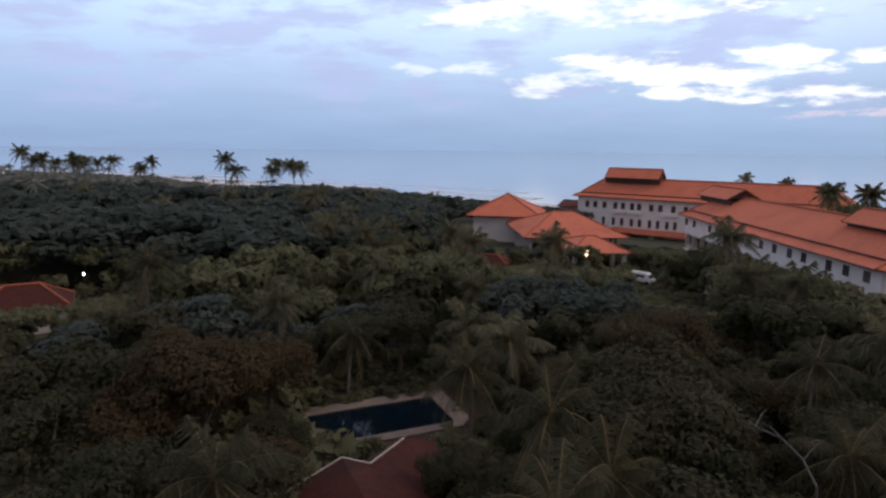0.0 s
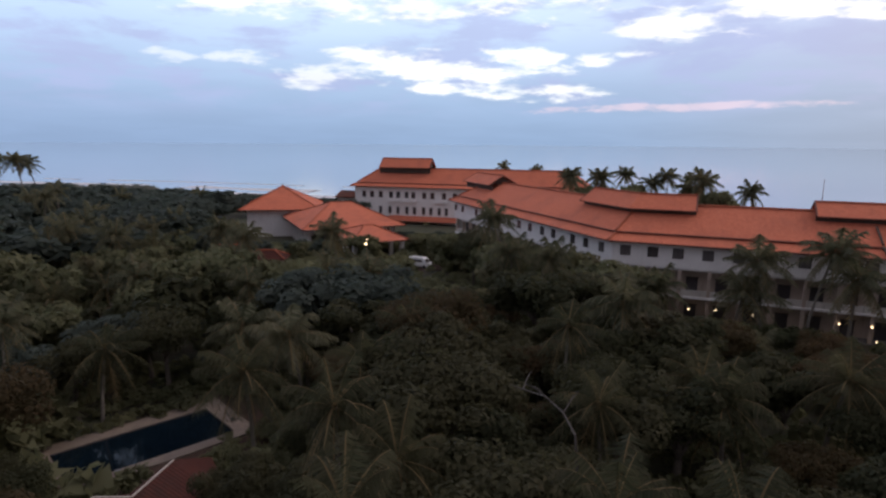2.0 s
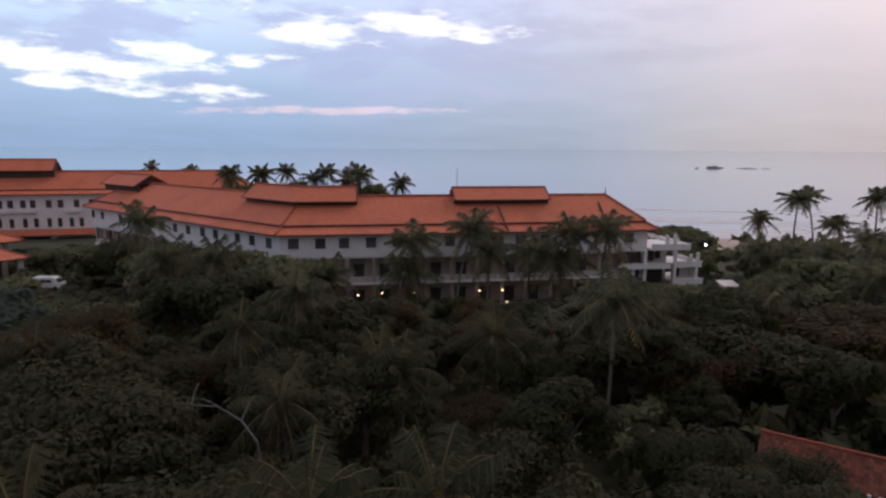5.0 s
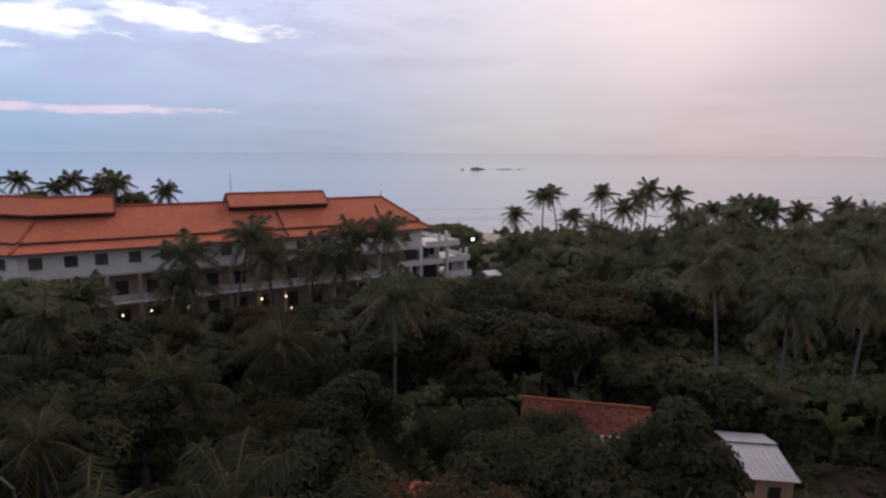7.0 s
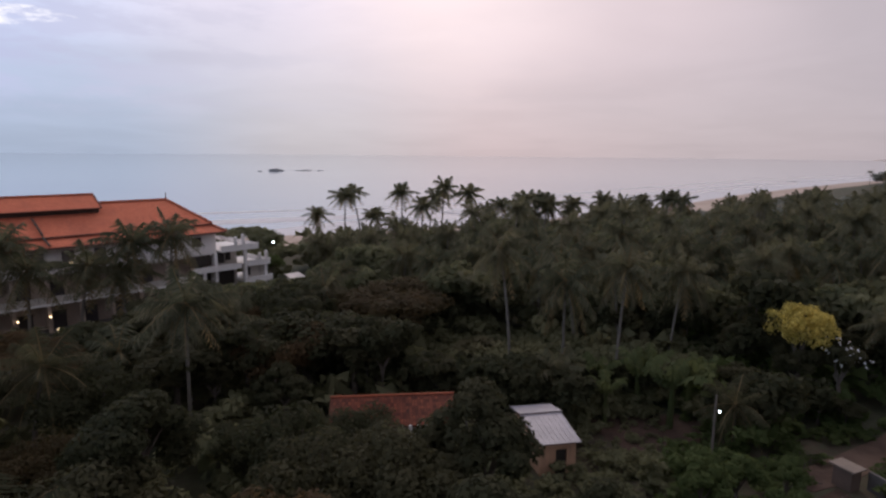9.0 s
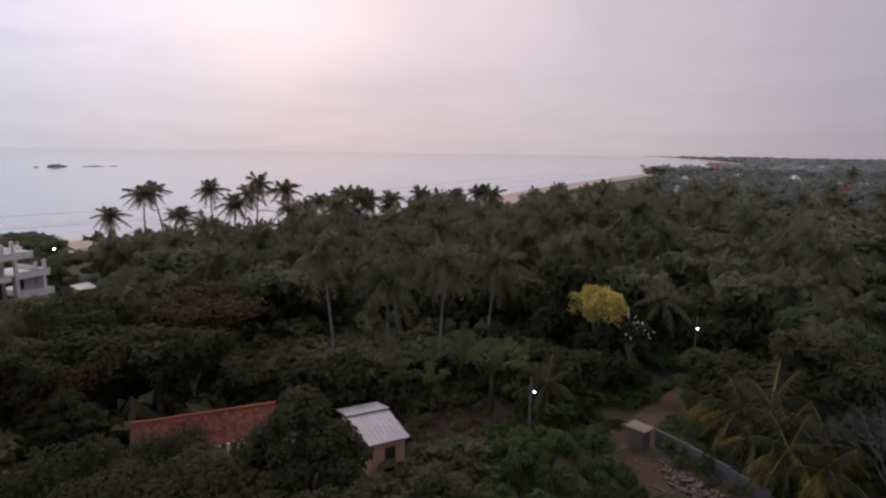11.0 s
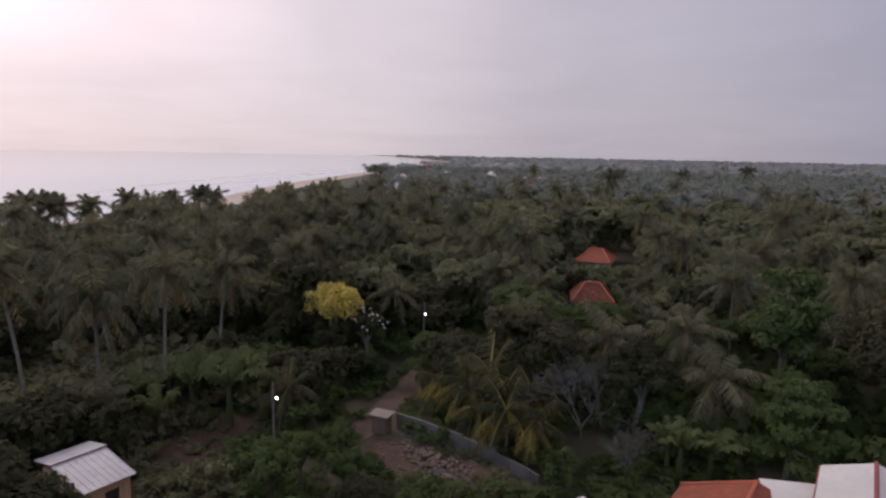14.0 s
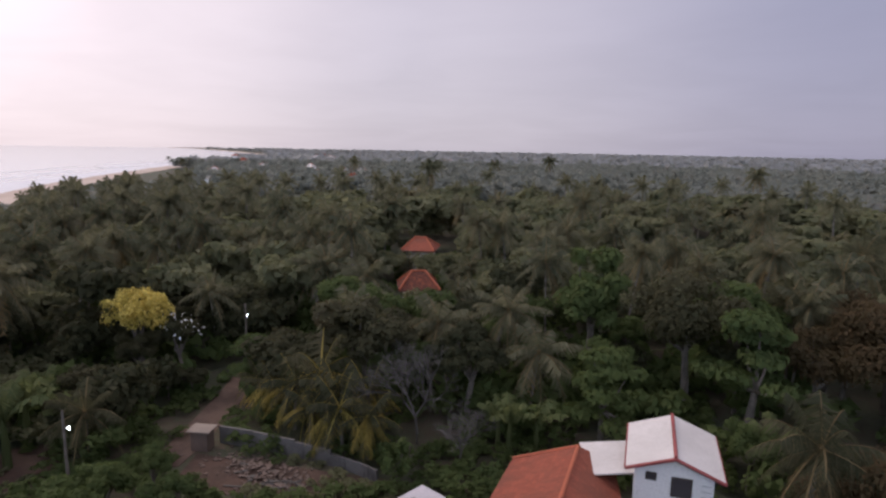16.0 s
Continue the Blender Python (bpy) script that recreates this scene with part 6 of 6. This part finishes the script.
for r, kind, x, y, h in wood:
    turn, broad = rng.uniform(0, 360), rng.uniform(1.0, 1.25) if r < 55 else rng.uniform(1.1, 1.55)
    sort = "palm" if kind == "palm" else "tree"
    count[sort] += 1
    if count[sort] > (200 if sort == "palm" else 235):
        REST.append((kind, x, y, h, turn))
    elif kind == "palm":
        m, stretch = sized(PALMS if r < 52 else FAR_PALMS, h, rng.randrange(3))
        plant("coconut_palm", m, x, y, turn, rng.uniform(0.85, 1.1), "coconut palm with arching green fronds", "palm tree", "coconut palms", stretch)
    elif kind == "bronze":
        plant("broadleaf_tree", BRONZE[rng.randrange(2)], x, y, turn, h / 10.0, "broad tree with bronze-brown leaves", "tree", "trees of the wood")
    elif kind == "fresh":
        plant("broadleaf_tree", FRESH[rng.randrange(2)], x, y, turn, h / 10.0, "leafy tree with fresh green leaves", "tree", "trees of the wood")
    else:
        # farther trees take leaf copies with haze mixed into the colour
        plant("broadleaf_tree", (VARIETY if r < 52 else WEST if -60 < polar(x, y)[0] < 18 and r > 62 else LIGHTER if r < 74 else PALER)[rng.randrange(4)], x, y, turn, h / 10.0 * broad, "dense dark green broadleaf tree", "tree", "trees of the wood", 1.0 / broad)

# ---- woods farther off, and bushes: joined ----


class Heap:
    """Many copies of small meshes joined in one."""

    def __init__(self):
        self.v, self.f, self.n = [], [], 0

    def add(self, verts, faces, x, y, z, turn, sx, sz):
        c, s = math.cos(turn) * sx, math.sin(turn) * sx
        out_ = np.empty_like(verts)
        out_[:, 0] = verts[:, 0] * c - verts[:, 1] * s + x
        out_[:, 1] = verts[:, 0] * s + verts[:, 1] * c + y
        out_[:, 2] = verts[:, 2] * sz + z
        self.v.append(out_)
        self.f.append(faces + self.n)
        self.n += len(verts)

    def build(self, name, mat, label, category):
        v, f = np.concatenate(self.v), np.concatenate(self.f)
        me = bpy.data.meshes.new(name)
        me.vertices.add(len(v))
        me.vertices.foreach_set("co", v.astype(np.float32).ravel())
        me.loops.add(f.size)
        me.loops.foreach_set("vertex_index", f.astype(np.int32).ravel())
        me.polygons.add(len(f))
        me.polygons.foreach_set("loop_start", np.arange(0, f.size, f.shape[1], dtype=np.int32))
        me.update(calc_edges=True)
        me.materials.append(mat)
        return tagged(new(name, me), label, category, kind="stuff")


def tris_of(soup):
    f = np.array([t for q in soup.f for t in ((q,) if len(q) == 3 else (q[:3], (q[0], q[2], q[3])))])
    return np.array(soup.v, dtype=float), f


def low_crown(seed, leaves, size, flat, lumps=9):
    s, _ = leafy_crown(random.Random(seed), 10.0, 4.2, leaves, size, flat, lumps, (0.22, 0.42), 0, 0.16)
    return tris_of(s)


def low_palm(seed, fronds=11):
    """A plain palm crown for far groves, its head 12 m up."""
    rng = random.Random(seed)
    s = Soup()
    s.tube([(0, 0, 0), (0.2, 0, 6), (0.5, 0, 12)], [0.2, 0.15, 0.12], 4)
    for i in range(fronds):
        a, rise = i * 2.399, 1.2 - 1.7 * i / fronds + rng.uniform(-0.1, 0.1)
        h, side = Vector((math.cos(a), math.sin(a), 0)), Vector((-math.sin(a), math.cos(a), 0))
        prev = None
        for k in range(5):
            u = k / 4
            p = Vector((0.5, 0, 12)) + h * 3.7 * u * math.cos(rise) + Vector((0, 0, 3.7 * (u * math.sin(rise) - 0.55 * u * u)))
            wd = 0.5 * math.sin(math.pi * (0.12 + 0.8 * u))
            cur = (p - side * wd - Vector((0, 0, wd * 0.9)), p, p + side * wd - Vector((0, 0, wd * 0.9)))
            if prev:
                s.face(prev[0], prev[1], cur[1], cur[0])
                s.face(prev[1], prev[2], cur[2], cur[1])
            prev = cur
    return tris_of(s)


def grove_palm(seed):
    """Crown alone, with separate leaflets, its head 12 m up; and its trunk."""
    rng = random.Random(seed)
    s, t = Soup(), Soup()
    head = Vector((rng.uniform(-0.9, 0.9), rng.uniform(-0.9, 0.9), 12))
    t.tube([(0, 0, 0), (head.x * 0.3, head.y * 0.3, 6), tuple(head)], [0.24, 0.17, 0.13], 5)
    for i in range(18):
        u = i / 18
        frond(s, rng, head, i * 2.399 + rng.uniform(-0.3, 0.3), 1.25 - 2.1 * u + rng.uniform(-0.14, 0.14), 4.1 * rng.uniform(0.82, 1.1), 14, 0.5 + 0.38 * u, 1.35)
    return tris_of(s), tris_of(t)


MID = [low_crown(200 + i, 560, 0.66, (0.62, 0.8, 0.5, 0.95)[i], 14) for i in range(4)]
MID_FAR = [low_crown(205 + i, 190, 1.05, (0.62, 0.8, 0.5, 0.95)[i]) for i in range(4)]
GROVE = [grove_palm(240 + i) for i in range(5)]
FARC = [low_crown(210 + i, 24, 2.6, (0.62, 0.8, 0.5)[i]) for i in range(3)]
FAR_CROWN = [low_crown(214 + i, 66, 1.5, (0.75, 0.95, 0.6, 1.1)[i]) for i in range(4)]
LOWP = [low_palm(220 + i) for i in range(4)]
BUSH = [low_crown(230 + i, 46, 1.5, 0.9) for i in range(3)]
FINE_BUSH = [low_crown(234 + i, 120, 0.9, 0.9) for i in range(3)]
rng = random.Random(44)
mid_wood, near_wood, west_wood, mid_palm, mid_trunk, far_wood, far_palm, bush, green_bush = (Heap() for _ in range(9))


def grove(x, y, h):
    """One palm of the grove."""
    (cv, cf), (tv, tf) = GROVE[rng.randrange(5)]
    a, k = rng.uniform(0, 6.28), rng.uniform(0.85, 1.1)
    lift = h - 12.0
    mid_palm.add(cv, cf, x, y, lift, a, k, 1.0)
    mid_trunk.add(tv, tf, x, y, -0.1, a, k, h / 12.0)


# undergrowth and low trees that close the floor near the camera
for _ in range(3000):
    a = radians(rng.uniform(-44, 196))
    r = 14 + 110 * rng.random() ** 0.75
    x, y = EYE.x + r * math.sin(a), EYE.y + r * math.cos(a)
    if not free(x, y, 0.3) or land_side(x, y) < 34:
        continue
    h = min(rng.uniform(1.6, 5.0), max(tallest(x, y, 1.2), 0.8))
    if h > 0.7:
        v, f = (FINE_BUSH if r < 52 else BUSH)[rng.randrange(3)]
        (green_bush if 1.98 < a < 3.3 else bush).add(v, f, x, y, -h * 0.35, rng.uniform(0, 6.28), h / 10 * rng.uniform(1.0, 1.5), h / 10 * 1.3)
for _ in range(420):
    a, r = radians(rng.uniform(88, 118)), rng.uniform(54, 78)
    x, y = EYE.x + r * math.sin(a), EYE.y + r * math.cos(a)
    if free(x, y, 0.2):
        h = rng.uniform(1.6, 3.0)
        bush.add(*FINE_BUSH[rng.randrange(3)], x, y, -h * 0.35, rng.uniform(0, 6.28), h / 10 * rng.uniform(1.4, 2.0), h / 10 * 1.2)
for _ in range(260):
    a, r = radians(rng.uniform(14.5, 25)), rng.uniform(90, 112)
    h = rng.uniform(0.7, 1.3)
    bush.add(*BUSH[rng.randrange(3)], EYE.x + r * math.sin(a), EYE.y + r * math.cos(a), -h * 0.35, rng.uniform(0, 6.28), h / 10 * rng.uniform(2.0, 3.0), h / 10 * 1.3)
# thicker under the tall trees on the pool's side
for _ in range(520):
    a, r = radians(rng.uniform(-44, -9)), rng.uniform(16, 62)
    x, y = EYE.x + r * math.sin(a), EYE.y + r * math.cos(a)
    if free(x, y, 0.2):
        h = min(rng.uniform(2.0, 5.5), max(tallest(x, y, 1.2), 0.8))
        bush.add(*BUSH[rng.randrange(3)], x, y, -h * 0.35, rng.uniform(0, 6.28), h / 10 * rng.uniform(1.0, 1.4), h / 10 * 1.3)
for kind, x, y, h, turn in REST:
    if kind == "palm":
        grove(x, y, h)
    else:
        (near_wood if math.hypot(x - EYE.x, y - EYE.y) < 74 else mid_wood).add(*MID[int(turn) % 4], x, y, 0, turn, h / 10, h / 10)
# a belt of trees along the hotel's garden fronts, and a clump behind it
for line, n_ in ((WR, 135), (WM, 64)):
    for i in range(n_):
        q = line.at(rng.uniform(1, line.length), -rng.uniform(3.5, 13.0), 0)
        h = min(rng.uniform(8.0, 12.0), tallest(q.x, q.y, 1.5))
        if h > 3 and free(q.x, q.y, 0.0):
            mid_wood.add(*MID[rng.randrange(4)], q.x, q.y, 0, rng.uniform(0, 6.28), h / 10 * 0.9, h / 10)
for i in range(44):
    a, r = radians(rng.choice((rng.uniform(32.5, 40), rng.uniform(32.0, 40), rng.uniform(43, 46.5), rng.uniform(70, 76)))), rng.uniform(140, 165)
    h = 15.4 if a < 1.1 else 5.5
    mid_wood.add(*MID[rng.randrange(4)], EYE.x + r * math.sin(a), EYE.y + r * math.cos(a), 0, rng.uniform(0, 6.28), 0.9, h * rng.uniform(0.85, 1.05) / 10)
# lower trees between the palms
for _ in range(260):
    a, r = rng.uniform(78, 136), rng.uniform(50, 104)
    x, y = EYE.x + r * math.sin(radians(a)), EYE.y + r * math.cos(radians(a))
    h = min(rng.uniform(4.5, 8.0), tallest(x, y, 2.0))
    if h > 3.0 and free(x, y, 1.0):
        (near_wood if r < 78 else mid_wood).add(*MID[rng.randrange(4)], x, y, 0, rng.uniform(0, 6.28), h / 10 * 1.05, h / 10)
# small weeds over the bare earth
for x0, x1, y0, y1, n_ in ((41.5, 52, -20, -10, 120), (24, 34, -32, -25, 110)):
    for _ in range(n_):
        x, y, h = rng.uniform(x0, x1), rng.uniform(y0, y1), rng.uniform(0.25, 0.75)
        if (x - 46.0) ** 2 + (y + 7.7) ** 2 > 14 and (x - 32.5) ** 2 + (y + 29) ** 2 > 4:
            bush.add(*BUSH[rng.randrange(3)], x, y, -h * 0.45, rng.uniform(0, 6.28), h / 10 * rng.uniform(1.5, 2.4), h / 10 * 1.4)
# low weeds in the open plots, round the lane and about the pavilions
for a0, a1, r0, r1, n_ in ((72, 176, 24, 66, 2300), (-12, 6, 30, 70, 500), (2, 24, 96, 165, 700)):
    for _ in range(n_):
        a, r = radians(rng.uniform(a0, a1)), rng.uniform(r0, r1)
        x, y = EYE.x + r * math.sin(a), EYE.y + r * math.cos(a)
        if all((x - p_) ** 2 + (y - q_) ** 2 > (d_ * 0.95) ** 2 for p_, q_, d_ in DISCS) and free(x, y, -3.0) or (r > 90 and free(x, y, -1.0)):
            h = rng.uniform(0.7, 1.5) if r < 90 else min(rng.uniform(1.5, 3.4), tallest(x, y, 0.5))
            if h < 0.5:
                continue
            (green_bush if 1.98 < a < 3.3 else bush).add(*(FINE_BUSH if r < 56 else BUSH)[rng.randrange(3)], x, y, -h * 0.45, rng.uniform(0, 6.28), h / 10 * rng.uniform(1.6, 2.4), h / 10 * 1.4)
# mid distance
for _ in range(4200):
    a = radians(rng.uniform(-46, 196))
    r = math.sqrt(rng.uniform(105 ** 2, 330 ** 2))
    x, y = EYE.x + r * math.sin(a), EYE.y + r * math.cos(a)
    az_deg = math.degrees(a)
    if not free(x, y, 2.0) or land_side(x, y) < 30 or (26 < az_deg < 66 and r > 120) or (12 < az_deg <= 26 and r > 190):
        continue
    h = rng.uniform(5.5, 14.0)
    h = min(h, tallest(x, y, 6.0), sky_limit(az_deg, r) * rng.uniform(0.78, 1.02))
    if h < 3.0:
        continue
    if rng.random() < (0.07 if az_deg < 30 else 0.14 if az_deg < 78 else 0.45 if az_deg < 132 else 0.2):
        hp_ = max(3.0, min(rng.uniform(9.5, 16.0), sky_limit(az_deg, r) + (rng.uniform(-2.0, 0.3) if az_deg < 95 else rng.uniform(-1.0, 2.6)), tallest(x, y, 3.0)))
        if r < 200:
            grove(x, y, hp_)
        else:
            v, f = LOWP[rng.randrange(4)]
            far_palm.add(v, f, x, y, 0, rng.uniform(0, 6.28), rng.uniform(0.85, 1.1), hp_ / 12.6)
    else:
        v, f = (MID if r < 160 else MID_FAR)[rng.randrange(4)]
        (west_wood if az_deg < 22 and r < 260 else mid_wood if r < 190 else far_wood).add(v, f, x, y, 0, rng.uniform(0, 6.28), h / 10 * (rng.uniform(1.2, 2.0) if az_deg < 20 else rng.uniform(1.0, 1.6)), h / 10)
# bushes behind the beach
for p_ in offset_line(WATERLINE, 30):
    a_, r_ = polar(p_.x, p_.y)
    if 20 < a_ < 112 and r_ < 420:
        for _ in range(9):
            q = p_ + Vector((rng.uniform(-14, 14), rng.uniform(-14, 14)))
            if land_side(q.x, q.y) > 16 and free(q.x, q.y, 1.0):
                h = rng.uniform(3.0, 5.5) if 64 < a_ < 84 else rng.uniform(1.6, 3.4)
                bush.add(*BUSH[rng.randrange(3)], q.x, q.y, -h * 0.3, rng.uniform(0, 6.28), h / 10 * 1.7, h / 10 * 1.3)
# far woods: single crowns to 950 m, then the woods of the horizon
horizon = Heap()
for n_, r0, r1 in ((3600, 320, 640), (6500, 640, 4200)):
    for _ in range(n_):
        az_deg = rng.uniform(-50, 5) if rng.random() < 0.25 else rng.uniform(112, 200)
        a = radians(az_deg)
        r = math.sqrt(rng.uniform(r0 ** 2, r1 ** 2)) if r0 < 600 else r0 + (r1 - r0) * rng.random() ** 1.7
        x, y = EYE.x + r * math.sin(a), EYE.y + r * math.cos(a)
        if land_side(x, y) < 30:
            continue
        h = rng.uniform(6.5, 12.5)
        if r < 600 or az_deg < 112:
            h = min(h, sky_limit(az_deg, r))
        if h < 1.5:
            continue
        turn = rng.uniform(0, 6.28)
        if r0 > 600:
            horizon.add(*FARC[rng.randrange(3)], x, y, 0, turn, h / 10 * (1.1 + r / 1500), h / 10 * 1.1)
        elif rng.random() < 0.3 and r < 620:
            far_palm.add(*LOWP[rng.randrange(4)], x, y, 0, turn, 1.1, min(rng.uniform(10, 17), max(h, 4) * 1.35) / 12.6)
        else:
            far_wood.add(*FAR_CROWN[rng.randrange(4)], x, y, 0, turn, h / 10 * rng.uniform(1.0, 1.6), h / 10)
near_wood.build("wood", LEAF, "dense dark green trees between the palms", "wood")
west_wood.build("wood", LEAF_BLUE_HAZE, "dense wood of broad round trees, tinted with painted blue haze", "wood")
mid_wood.build("wood", LEAF_HAZED, "dense green wood of broadleaf trees, paled by painted haze", "wood")
mid_palm.build("palm_grove", FROND_HAZED, "coconut palms standing close together in the wood", "palm grove")
mid_trunk.build("palm_trunks", PALM_BARK, "slender grey trunks of the palm grove", "palm trunks")
# next three: leaf colour greyed in place of aerial haze
horizon.build("horizon_wood", HAZY_LEAF, "distant woods along the horizon, paled by painted haze", "wood")
far_wood.build("far_wood", FAR_HAZE_LEAF, "far woods reaching to the horizon, haze painted into the leaves", "wood")
far_palm.build("far_palm_grove", FAR_HAZE_LEAF, "far coconut palms along the coast, greyed by painted haze", "palm grove")
green_bush.build("undergrowth", LEAF_FRESH, "fresh green bushes and weeds round the clearings", "bushes")
# paled leaves here too: brightness put into the dark gaps under the crowns
bush.build("undergrowth", LEAF_HAZED, "dark green bushes and undergrowth", "bushes")
